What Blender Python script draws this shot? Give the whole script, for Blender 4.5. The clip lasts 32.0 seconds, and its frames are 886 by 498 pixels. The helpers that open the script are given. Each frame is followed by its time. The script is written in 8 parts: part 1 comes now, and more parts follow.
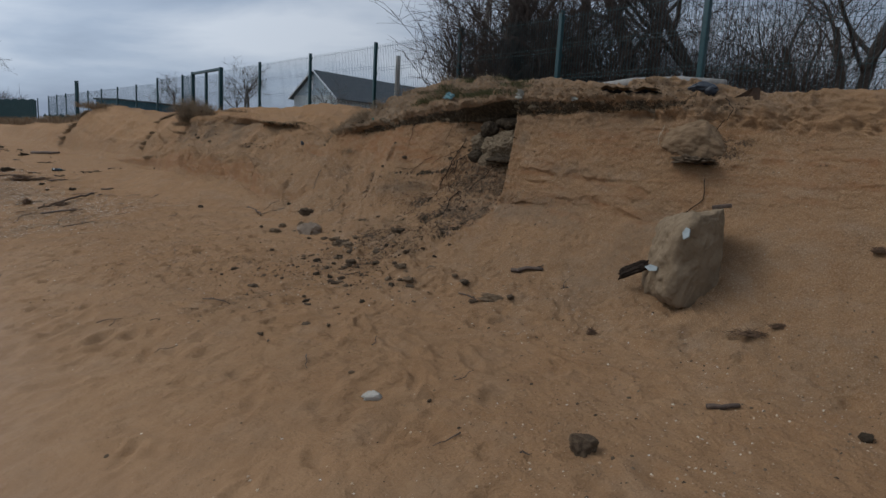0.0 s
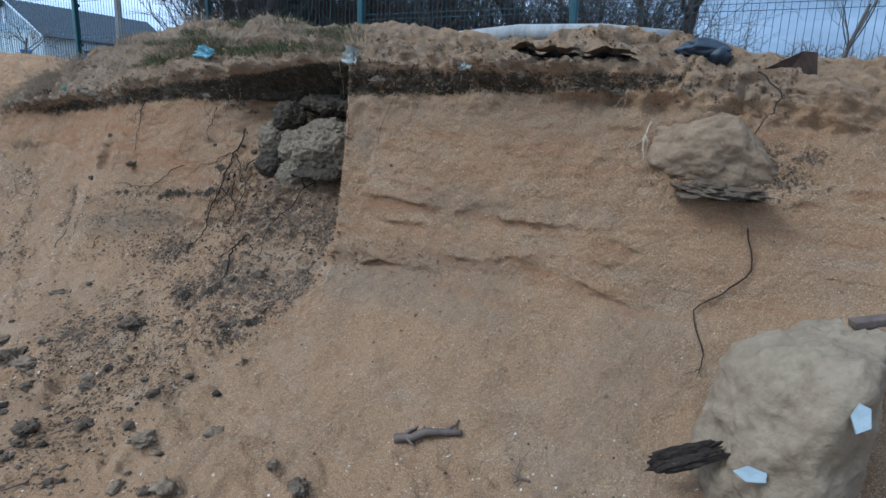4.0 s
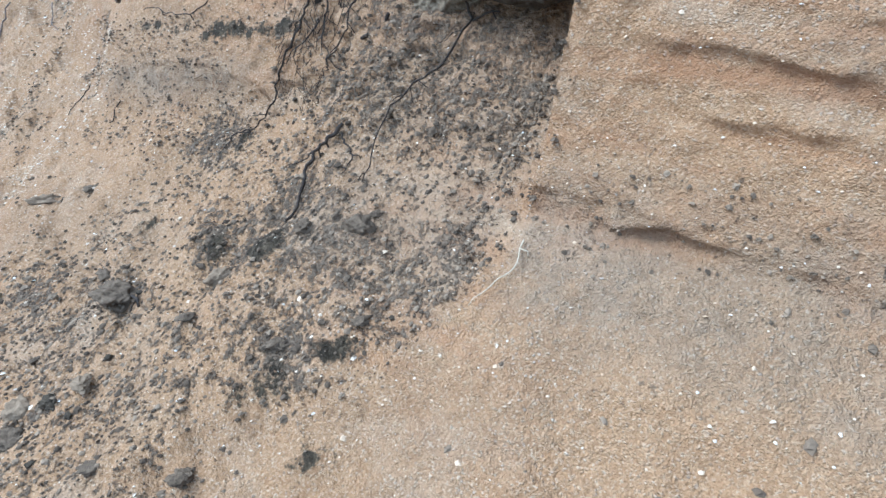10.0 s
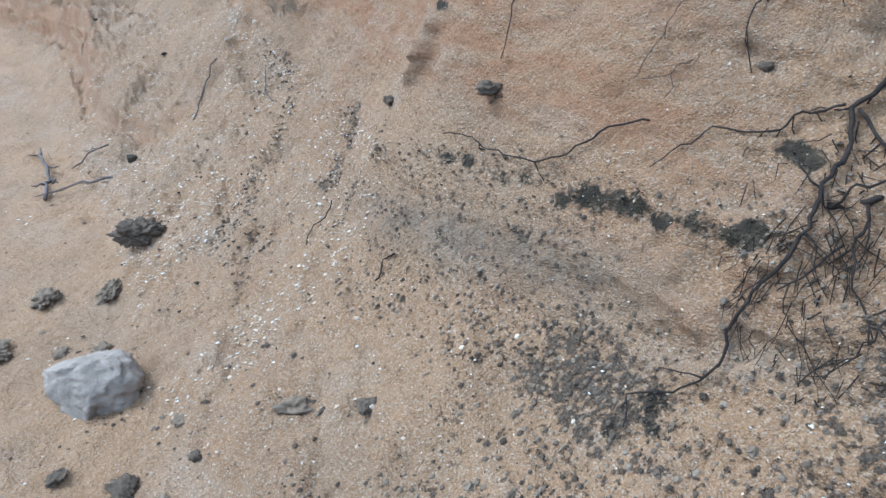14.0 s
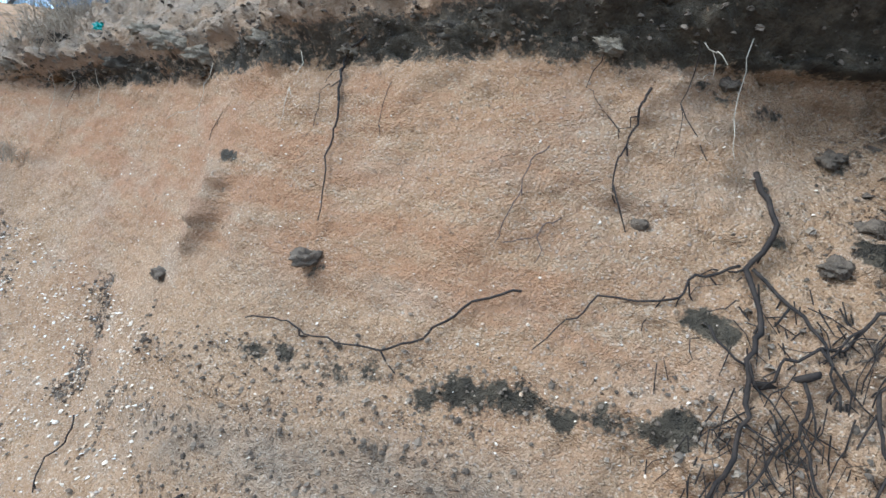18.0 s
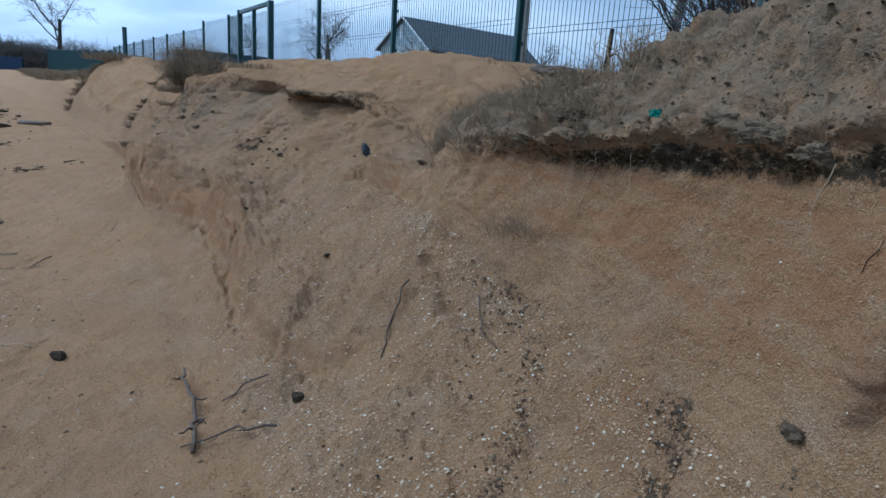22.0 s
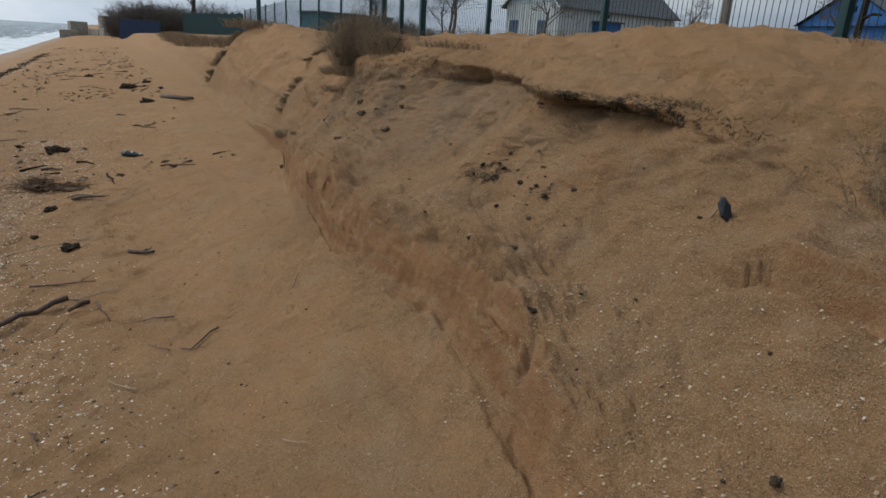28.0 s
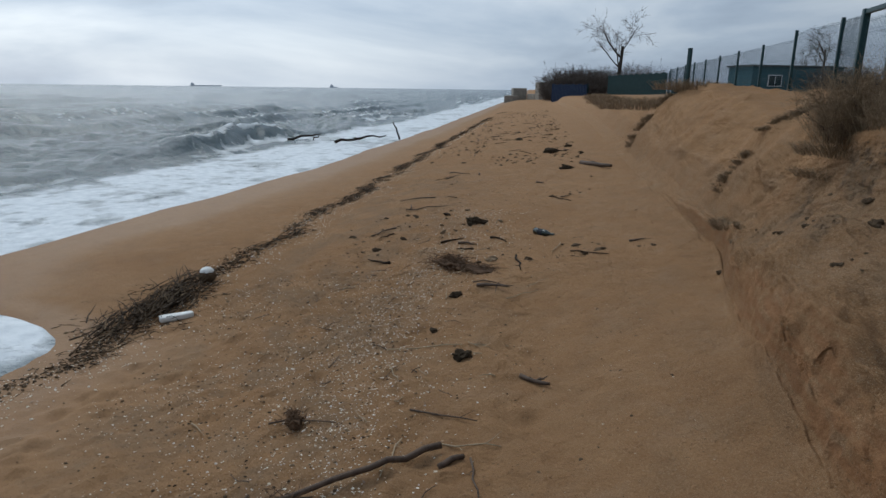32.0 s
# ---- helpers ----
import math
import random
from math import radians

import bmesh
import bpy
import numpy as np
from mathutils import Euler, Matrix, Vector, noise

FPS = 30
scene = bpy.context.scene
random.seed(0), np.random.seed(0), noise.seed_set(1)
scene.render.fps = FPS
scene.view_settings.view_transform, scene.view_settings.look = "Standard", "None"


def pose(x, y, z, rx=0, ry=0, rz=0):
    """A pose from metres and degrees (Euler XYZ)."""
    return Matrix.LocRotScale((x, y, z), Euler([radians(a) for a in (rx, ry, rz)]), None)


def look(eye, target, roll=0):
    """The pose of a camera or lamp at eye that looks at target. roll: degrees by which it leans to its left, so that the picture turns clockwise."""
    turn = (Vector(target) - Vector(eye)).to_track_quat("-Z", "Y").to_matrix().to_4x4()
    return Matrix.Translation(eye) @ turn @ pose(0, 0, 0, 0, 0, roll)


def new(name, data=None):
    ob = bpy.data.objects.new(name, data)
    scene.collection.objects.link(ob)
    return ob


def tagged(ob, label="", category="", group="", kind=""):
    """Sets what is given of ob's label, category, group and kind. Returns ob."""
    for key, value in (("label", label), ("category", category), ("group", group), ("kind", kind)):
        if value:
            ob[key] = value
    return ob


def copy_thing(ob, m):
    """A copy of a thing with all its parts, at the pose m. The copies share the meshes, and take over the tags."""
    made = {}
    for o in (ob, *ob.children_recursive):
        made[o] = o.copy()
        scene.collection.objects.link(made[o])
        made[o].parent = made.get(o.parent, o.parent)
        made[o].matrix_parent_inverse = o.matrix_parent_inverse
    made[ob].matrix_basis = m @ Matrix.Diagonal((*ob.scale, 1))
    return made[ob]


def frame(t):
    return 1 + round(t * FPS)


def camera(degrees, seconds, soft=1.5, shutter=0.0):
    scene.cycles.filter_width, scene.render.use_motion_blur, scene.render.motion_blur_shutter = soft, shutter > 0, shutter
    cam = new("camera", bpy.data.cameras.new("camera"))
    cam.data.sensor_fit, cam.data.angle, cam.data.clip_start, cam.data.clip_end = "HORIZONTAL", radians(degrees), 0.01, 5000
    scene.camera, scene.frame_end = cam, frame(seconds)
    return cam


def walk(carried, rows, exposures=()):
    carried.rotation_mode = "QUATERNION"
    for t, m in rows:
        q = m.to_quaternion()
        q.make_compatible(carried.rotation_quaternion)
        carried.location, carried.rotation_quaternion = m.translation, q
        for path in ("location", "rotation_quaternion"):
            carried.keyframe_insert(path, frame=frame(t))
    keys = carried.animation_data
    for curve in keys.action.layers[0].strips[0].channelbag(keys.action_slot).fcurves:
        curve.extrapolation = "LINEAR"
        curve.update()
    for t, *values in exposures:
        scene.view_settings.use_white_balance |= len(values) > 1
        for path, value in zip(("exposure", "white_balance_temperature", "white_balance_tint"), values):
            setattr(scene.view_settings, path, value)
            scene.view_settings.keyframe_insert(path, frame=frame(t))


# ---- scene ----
cam = camera(70.4, 32.0)
PATH = [
    (0, (0.415, -0.247, 1.556), (0.281, 1.723, 1.233), 3.2),
    (0.5, (0.234, -0.015, 1.569), (0.31, 1.957, 1.244), 2.7),
    (1, (0.197, 0.312, 1.543), (0.423, 2.27, 1.204), 2.8),
    (1.5, (0.204, 0.616, 1.598), (0.591, 2.546, 1.242), 2.4),
    (2, (0.178, 0.972, 1.639), (0.666, 2.875, 1.264), 2.2),
    (2.5, (0.194, 1.326, 1.654), (0.694, 3.223, 1.265), 1.9),
    (3, (0.196, 1.716, 1.742), (0.702, 3.607, 1.33), 2.1),
    (3.5, (0.146, 2.087, 1.85), (0.686, 3.961, 1.404), 2.2),
    (5.5, (0.365, 3.553, 1.892), (1.034, 5.369, 1.387), 1.0),
    (6, (0.478, 3.864, 1.868), (1.172, 5.671, 1.367), 1.6),
    (6.5, (0.494, 4.106, 1.797), (1.209, 5.906, 1.296), 2.1),
    (7, (0.487, 4.255, 1.66), (1.214, 6.049, 1.157), 2.4),
    (7.5, (0.475, 4.275, 1.613), (1.208, 6.046, 1.039), 2.7),
    (8, (0.464, 4.254, 1.581), (1.189, 5.987, 0.898), 2.9),
    (8.5, (0.431, 4.248, 1.565), (1.113, 5.964, 0.797), 3.0),
    (9, (0.385, 4.259, 1.557), (0.911, 6.004, 0.733), 2.7),
    (9.5, (0.333, 4.285, 1.549), (0.645, 6.062, 0.685), 2.1),
    (10, (0.263, 4.318, 1.558), (0.402, 6.1, 0.661), 2.0),
    (10.5, (0.16, 4.382, 1.594), (0.177, 6.157, 0.674), 3.3),
    (11, (0.015, 4.471, 1.675), (-0.084, 6.236, 0.739), 4.4),
    (11.5, (-0.053, 4.566, 1.707), (-0.221, 6.341, 0.8), 4.9),
    (12, (-0.104, 4.755, 1.747), (-0.318, 6.54, 0.871), 4.8),
    (12.5, (-0.2, 4.886, 1.746), (-0.42, 6.673, 0.876), 4.9),
    (13, (-0.357, 5.022, 1.715), (-0.544, 6.813, 0.845), 5.3),
    (13.5, (-0.454, 5.09, 1.707), (-0.612, 6.884, 0.837), 5.5),
    (14, (-0.508, 5.207, 1.715), (-0.64, 7.0, 0.839), 4.4),
    (14.5, (-0.578, 5.384, 1.721), (-0.631, 7.171, 0.823), 3.5),
    (16.5, (-0.677, 5.631, 1.593), (-0.458, 7.376, 0.64), 3.3),
    (17, (-0.626, 5.624, 1.643), (-0.21, 7.451, 0.943), 5.1),
    (17.5, (-0.614, 5.59, 1.67), (-0.094, 7.449, 1.148), 5.5),
    (18, (-0.625, 5.566, 1.695), (-0.059, 7.438, 1.277), 5.8),
    (18.5, (-0.699, 5.544, 1.725), (-0.128, 7.422, 1.339), 5.7),
    (19, (-0.819, 5.519, 1.723), (-0.389, 7.433, 1.334), 5.3),
    (19.5, (-0.855, 5.509, 1.725), (-0.556, 7.447, 1.33), 5.0),
    (20, (-0.927, 5.53, 1.737), (-0.81, 7.482, 1.32), 4.2),
    (20.5, (-1.03, 5.555, 1.78), (-1.149, 7.504, 1.345), 3.5),
    (21, (-1.107, 5.613, 1.825), (-1.377, 7.543, 1.377), 3.2),
    (21.5, (-1.182, 5.689, 1.839), (-1.538, 7.603, 1.379), 3.6),
    (22, (-1.279, 5.86, 1.854), (-1.662, 7.764, 1.378), 3.8),
    (22.5, (-1.336, 5.931, 1.862), (-1.747, 7.825, 1.366), 4.1),
    (23, (-1.421, 6.006, 1.854), (-1.843, 7.893, 1.343), 4.1),
    (23.5, (-1.583, 6.098, 1.866), (-2.012, 7.98, 1.345), 4.0),
    (24, (-1.717, 6.151, 1.869), (-2.162, 8.029, 1.344), 4.1),
    (24.5, (-1.827, 6.252, 1.867), (-2.355, 8.108, 1.339), 3.6),
    (26.5, (-2.353, 6.786, 1.924), (-2.91, 8.62, 1.352), 4.1),
    (27, (-2.492, 6.975, 1.905), (-3.137, 8.778, 1.326), 3.6),
    (27.5, (-2.594, 7.094, 1.938), (-3.274, 8.876, 1.335), 3.3),
    (28, (-2.787, 7.219, 2.008), (-3.467, 8.996, 1.392), 3.4),
    (28.5, (-2.942, 7.369, 2.038), (-3.707, 9.115, 1.433), 2.8),
    (29, (-3.034, 7.543, 2.067), (-3.973, 9.214, 1.495), 2.0),
    (29.5, (-3.111, 7.673, 2.066), (-4.137, 9.292, 1.494), 2.1),
    (30, (-3.249, 7.793, 2.092), (-4.354, 9.367, 1.543), 2.1),
    (30.5, (-3.401, 7.936, 2.105), (-4.66, 9.387, 1.55), 1.7),
    (31, (-3.519, 8.078, 2.1), (-4.977, 9.339, 1.566), 1.2),
    (31.5, (-3.647, 8.18, 2.104), (-5.22, 9.297, 1.578), 1.1),
    (32, (-3.826, 8.175, 2.094), (-5.457, 9.221, 1.599), 0.7),
]
EXPOSURE = [
    (0, -0.05, 5850, 8), (1, 0.17, 6000, 8), (2, 0.36, 6250, 7), (2.6, 0.45, 5350, 5), (3, 0.47, 4750, 3), (3.5, 0.78, 4650, 2), (6, 1.77, 4600, 0), (7, 2.22, 4500, 0), (8, 2.25, 4550, 0), (9, 2.24, 4600, 0), (11, 1.90, 4550, 0),
    (12, 1.64, 4550, 0), (13, 1.80, 4450, 0), (14, 1.82, 4400, 0), (17, 2.15, 4500, 0), (18, 2.03, 4550, 0), (20, 1.22, 4750, 0), (21, 0.72, 4650, 0), (22, 0.58, 4700, 0), (23, 0.64, 4850, 0), (24, 0.66, 4900, 0), (26.5, 0.36, 6200, 5), (28, 0.27, 6250, 6), (29, -0.12, 5900, 5), (30, -0.12, 5900, 5), (32, -0.13, 5900, 5),
]
walk(cam, [(t, look(eye, target, roll)) for t, eye, target, roll in PATH], EXPOSURE)

# ---- world, sun, exposure ----
world = bpy.data.worlds.new("world")
scene.world = world
world.use_nodes = True
wt = world.node_tree
wt.nodes.clear()


def wn(kind, **props):
    n = wt.nodes.new(kind)
    for key, value in props.items():
        n.inputs[key.replace("_", " ")].default_value = value
    return n


sky = wt.nodes.new("ShaderNodeTexSky")
sky.sky_type, sky.sun_disc = "NISHITA", False
sky.sun_elevation, sky.sun_rotation = radians(32), radians(-95)
sky.air_density, sky.dust_density = 1.0, 2.0
skyc = wt.nodes.new("ShaderNodeMix")
skyc.data_type = "RGBA"
skyc.blend_type = "MULTIPLY"
skyc.inputs[0].default_value = 1.0
skyc.inputs[7].default_value = (0.09, 0.09, 0.09, 1)
co = wt.nodes.new("ShaderNodeTexCoord")
mp = wt.nodes.new("ShaderNodeMapping")
mp.inputs["Scale"].default_value = (1.0, 1.0, 3.6)
cl = wn("ShaderNodeTexNoise", Scale=1.9, Detail=7.0, Roughness=0.52, Distortion=0.35)
rampw = wt.nodes.new("ShaderNodeValToRGB")
rampw.color_ramp.elements[0].position, rampw.color_ramp.elements[0].color = 0.33, (0.36, 0.42, 0.53, 1)
rampw.color_ramp.elements[1].position, rampw.color_ramp.elements[1].color = 0.68, (0.98, 1.0, 1.04, 1)
midw = rampw.color_ramp.elements.new(0.5)
midw.color = (0.60, 0.67, 0.78, 1)
mixw = wt.nodes.new("ShaderNodeMix")
mixw.data_type = "RGBA"
mixw.inputs[0].default_value = 0.9
bgw = wt.nodes.new("ShaderNodeBackground")
bgw.inputs["Strength"].default_value = 1.0
outw = wt.nodes.new("ShaderNodeOutputWorld")
wt.links.new(sky.outputs[0], skyc.inputs[6])
wt.links.new(co.outputs["Generated"], mp.inputs[0])
wt.links.new(mp.outputs[0], cl.inputs["Vector"])
wt.links.new(cl.outputs["Fac"], rampw.inputs[0])
wt.links.new(skyc.outputs[2], mixw.inputs[6])
wt.links.new(rampw.outputs[0], mixw.inputs[7])
tilt = wt.nodes.new("ShaderNodeVectorMath")
tilt.operation = "DOT_PRODUCT"
tilt.inputs[1].default_value = (-0.30, -0.20, 0.30)
wt.links.new(co.outputs["Generated"], tilt.inputs[0])
gain_ = wt.nodes.new("ShaderNodeMath")
gain_.operation = "ADD"
gain_.inputs[1].default_value = 0.71
wt.links.new(tilt.outputs["Value"], gain_.inputs[0])
scale_ = wt.nodes.new("ShaderNodeVectorMath")
scale_.operation = "SCALE"
wt.links.new(mixw.outputs[2], scale_.inputs[0])
wt.links.new(gain_.outputs[0], scale_.inputs["Scale"])
wt.links.new(scale_.outputs[0], bgw.inputs["Color"])
wt.links.new(bgw.outputs[0], outw.inputs[0])

sun = new("sun", bpy.data.lights.new("sun", "SUN"))
sun.data.energy, sun.data.angle, sun.data.color = 1.6, radians(25), (1.0, 0.95, 0.88)
sun.matrix_world = look((-30, 10, 32), (0, 6, 0))


# ---- materials ----
class Nodes:
    """A short way to write a node material."""

    def __init__(self, name):
        self.mat = bpy.data.materials.new(name)
        self.mat.use_nodes = True
        self.t = self.mat.node_tree
        self.b = self.t.nodes["Principled BSDF"]
        self.co = self.t.nodes.new("ShaderNodeTexCoord").outputs["Object"]

    def put(self, value, socket):
        if isinstance(value, bpy.types.NodeSocket):
            self.t.links.new(value, socket)
        elif isinstance(value, tuple) and len(value) == 3 and socket.type == "RGBA":
            socket.default_value = (*value, 1)
        else:
            socket.default_value = value

    def noise(self, scale, detail=4.0, rough=0.55, stretch=None, distort=0.0):
        n = self.t.nodes.new("ShaderNodeTexNoise")
        n.inputs["Scale"].default_value, n.inputs["Detail"].default_value = scale, detail
        n.inputs["Roughness"].default_value, n.inputs["Distortion"].default_value = rough, distort
        self.t.links.new(self.stretched(stretch), n.inputs["Vector"])
        return n.outputs["Fac"]

    def stretched(self, stretch):
        if not stretch:
            return self.co
        m = self.t.nodes.new("ShaderNodeMapping")
        m.inputs["Scale"].default_value = stretch
        self.t.links.new(self.co, m.inputs[0])
        return m.outputs[0]

    def cells(self, scale, out="Distance", feature="F1", stretch=None, randomness=1.0):
        n = self.t.nodes.new("ShaderNodeTexVoronoi")
        n.feature = feature
        n.inputs["Scale"].default_value = scale
        n.inputs["Randomness"].default_value = randomness
        self.t.links.new(self.stretched(stretch), n.inputs["Vector"])
        return n.outputs[out]

    def ramp(self, fac, *stops):
        n = self.t.nodes.new("ShaderNodeValToRGB")
        e = n.color_ramp.elements
        while len(e) < len(stops):
            e.new(0.5)
        for el, (p, c) in zip(e, stops):
            el.position = p
            el.color = (c, c, c, 1) if isinstance(c, (int, float)) else (*c, 1)
        self.put(fac, n.inputs[0])
        return n.outputs[0]

    def mix(self, fac, a, b, blend="MIX"):
        n = self.t.nodes.new("ShaderNodeMix")
        n.data_type, n.blend_type = "RGBA", blend
        self.put(fac, n.inputs[0])
        self.put(a, n.inputs[6])
        self.put(b, n.inputs[7])
        return n.outputs[2]

    def math(self, op, a, b=0.0, clamp=False):
        n = self.t.nodes.new("ShaderNodeMath")
        n.operation, n.use_clamp = op, clamp
        self.put(a, n.inputs[0])
        self.put(b, n.inputs[1])
        return n.outputs[0]

    def attr(self, name):
        n = self.t.nodes.new("ShaderNodeAttribute")
        n.attribute_name = name
        return n.outputs["Fac"]

    def rand(self):
        return self.t.nodes.new("ShaderNodeObjectInfo").outputs["Random"]

    def island(self):
        return self.t.nodes.new("ShaderNodeNewGeometry").outputs["Random Per Island"]

    def done(self, color, rough=0.85, bump=None, height=0.01, strength=1.0, metal=0.0, spec=0.3):
        self.put(color, self.b.inputs["Base Color"])
        self.put(rough, self.b.inputs["Roughness"])
        self.b.inputs["Metallic"].default_value = metal
        self.b.inputs["Specular IOR Level"].default_value = spec
        if bump is not None:
            n = self.t.nodes.new("ShaderNodeBump")
            n.inputs["Distance"].default_value, n.inputs["Strength"].default_value = height, strength
            self.t.links.new(bump, n.inputs["Height"])
            self.t.links.new(n.outputs[0], self.b.inputs["Normal"])
        return self.mat


def sand_material():
    m = Nodes("shelly_sand")
    soil, grey, wet_shade, grass, rust_shade, grit = (m.attr(a) for a in ("soil", "crumb", "wet_shade", "turf_shade", "rust_shade", "grit"))
    big = m.noise(0.9, 5)
    mid = m.noise(7.0, 6, 0.6)
    fine = m.noise(160.0, 3, 0.7)
    base = m.ramp(big, (0.3, (0.262, 0.138, 0.060)), (0.7, (0.315, 0.180, 0.086)))
    base = m.mix(m.ramp(mid, (0.35, 0.0), (0.75, 0.6)), base, (0.205, 0.100, 0.041))
    base = m.mix(m.ramp(fine, (0.35, 0.0), (0.7, 0.40)), base, (0.40, 0.255, 0.14))
    # stains of drier and browner sand, dark specks of bark and soil
    mott = m.math("MULTIPLY", m.ramp(m.noise(2.7, 7, 0.66, distort=0.4), (0.46, 0.0), (0.62, 1.0)), m.ramp(grit, (0.2, 0.25), (0.8, 0.5)))
    base = m.mix(mott, base, (0.20, 0.127, 0.071))
    pale = m.math("MULTIPLY", m.ramp(m.noise(3.3, 6, 0.62, (1, 1, 2.2)), (0.52, 0.0), (0.68, 0.55)), m.ramp(grit, (0.2, 0.35), (0.8, 1.0)))
    base = m.mix(pale, base, (0.34, 0.235, 0.148))
    speck = m.math("MULTIPLY", m.ramp(m.noise(75.0, 3, 0.6), (0.62, 0.0), (0.68, 1.0)), m.ramp(m.noise(5.0, 5, 0.6), (0.40, 0.05), (0.62, 0.9)))
    # shell grit: every grain has a tint of its own, from dark ochre to bleached shell
    near_ = m.stretched((1.0, 1.0, 1.35))
    warp = m.t.nodes.new("ShaderNodeVectorMath")
    warp.operation = "MULTIPLY_ADD"
    wn_ = m.t.nodes.new("ShaderNodeTexNoise")
    wn_.inputs["Scale"].default_value = 60.0
    m.t.links.new(near_, wn_.inputs["Vector"])
    m.t.links.new(wn_.outputs["Color"], warp.inputs[0])
    warp.inputs[1].default_value = (0.009, 0.009, 0.009)
    m.t.links.new(near_, warp.inputs[2])

    def grains(scale):
        v = m.t.nodes.new("ShaderNodeTexVoronoi")
        v.inputs["Scale"].default_value = scale
        m.t.links.new(warp.outputs[0], v.inputs["Vector"])
        s = m.t.nodes.new("ShaderNodeSeparateColor")
        m.t.links.new(v.outputs["Color"], s.inputs[0])
        return v.outputs["Distance"], s.outputs[0], s.outputs[1]

    d1, r1, k1 = grains(250.0)
    d2, r2, k2 = grains(125.0)
    tint = m.ramp(r1, (0.0, (0.12, 0.06, 0.026)), (0.25, (0.22, 0.12, 0.055)), (0.6, (0.32, 0.19, 0.095)), (0.86, (0.42, 0.285, 0.165)), (1.0, (0.58, 0.47, 0.33)))
    base = m.mix(m.math("MULTIPLY", grit, 0.42), base, tint)
    patch = m.math("MULTIPLY", m.ramp(m.noise(2.3, 5, 0.6), (0.42, 0.12), (0.66, 1.0)), grit)
    flake = m.math("MULTIPLY", m.math("MULTIPLY", m.ramp(r2, (0.62, 0.0), (0.70, 1.0)), m.ramp(d2, (0.25, 1.0), (0.42, 0.0))), patch)
    base = m.mix(m.math("MULTIPLY", flake, 0.6), base, m.ramp(k2, (0.0, (0.66, 0.55, 0.40)), (0.5, (0.42, 0.25, 0.12)), (0.75, (0.75, 0.68, 0.56)), (1.0, (0.20, 0.13, 0.08))))
    base = m.mix(m.math("MULTIPLY", rust_shade, m.ramp(m.noise(5.0, 6, 0.62, (1, 1, 5)), (0.36, 0.0), (0.6, 0.9))), base, m.mix(0.55, base, (0.25, 0.108, 0.043)))
    base = m.mix(m.math("MULTIPLY", speck, 0.75), base, (0.07, 0.046, 0.028))
    # grey crumbs of fallen soil
    lumps = m.math("ADD", m.math("MULTIPLY", m.noise(24.0, 6, 0.68), 0.5), m.math("MULTIPLY", m.noise(80.0, 4, 0.65), 0.5))
    thr = m.math("SUBTRACT", lumps, m.math("MULTIPLY", m.math("SUBTRACT", 1.0, grey), 0.235))
    gr = m.math("MULTIPLY", m.ramp(thr, (0.41, 0.0), (0.47, 1.0)), m.ramp(grey, (0.02, 0.0), (0.25, 0.92)))
    base = m.mix(gr, base, m.ramp(m.noise(70.0, 4, 0.7), (0.3, (0.055, 0.038, 0.024)), (0.5, (0.115, 0.080, 0.051)), (0.75, (0.21, 0.148, 0.094))))
    # dark humus
    edge = m.math("ADD", soil, m.math("MULTIPLY", m.math("SUBTRACT", m.math("ADD", m.math("MULTIPLY", m.noise(6.0, 6, 0.7), 0.4), m.math("ADD", m.math("MULTIPLY", m.noise(26.0, 5, 0.7), 0.3), m.math("MULTIPLY", m.noise(95.0, 3, 0.6), 0.3))), 0.5), 2.0))
    hum = m.ramp(m.noise(32.0, 6, 0.7), (0.3, (0.022, 0.0155, 0.009)), (0.5, (0.048, 0.034, 0.019)), (0.75, (0.12, 0.084, 0.048)))
    base = m.mix(m.ramp(edge, (0.44, 0.0), (0.60, 1.0)), base, hum)
    # grey-brown turf tone, which also paints the shade of the alcove
    top = m.ramp(m.noise(60.0, 5, 0.7), (0.3, (0.125, 0.086, 0.053)), (0.6, (0.225, 0.158, 0.100)), (0.8, (0.155, 0.118, 0.065)))
    base = m.mix(m.math("MULTIPLY", grass, m.ramp(m.noise(18.0, 5), (0.3, 0.3), (0.6, 1.0))), base, top)
    # damp sand tone; also darkens the shaded notch and broken edges
    base = m.mix(wet_shade, base, m.mix(0.35, base, (0.14, 0.088, 0.048)))
    rough = m.ramp(wet_shade, (0.0, 0.95), (0.8, 0.8), (1.0, 0.6))
    dry = m.math("SUBTRACT", 1.0, m.math("MULTIPLY", wet_shade, 0.85))
    h = m.math("ADD", m.math("MULTIPLY", mid, 1.5), m.math("MULTIPLY", fine, 0.3))
    h = m.math("ADD", h, m.math("MULTIPLY", m.math("MULTIPLY", m.ramp(d1, (0.1, 1.0), (0.6, 0.0)), r1), m.math("MULTIPLY", grit, 0.26)))
    h = m.math("ADD", h, m.math("MULTIPLY", flake, 0.4))
    h = m.math("ADD", h, m.math("MULTIPLY", m.noise(30.0, 6, 0.7), 1.3))
    h = m.math("ADD", h, m.math("MULTIPLY", gr, m.math("MULTIPLY", lumps, 2.2)))
    return m.done(base, rough, m.math("MULTIPLY", h, dry), 0.026, 1.0, spec=0.12)


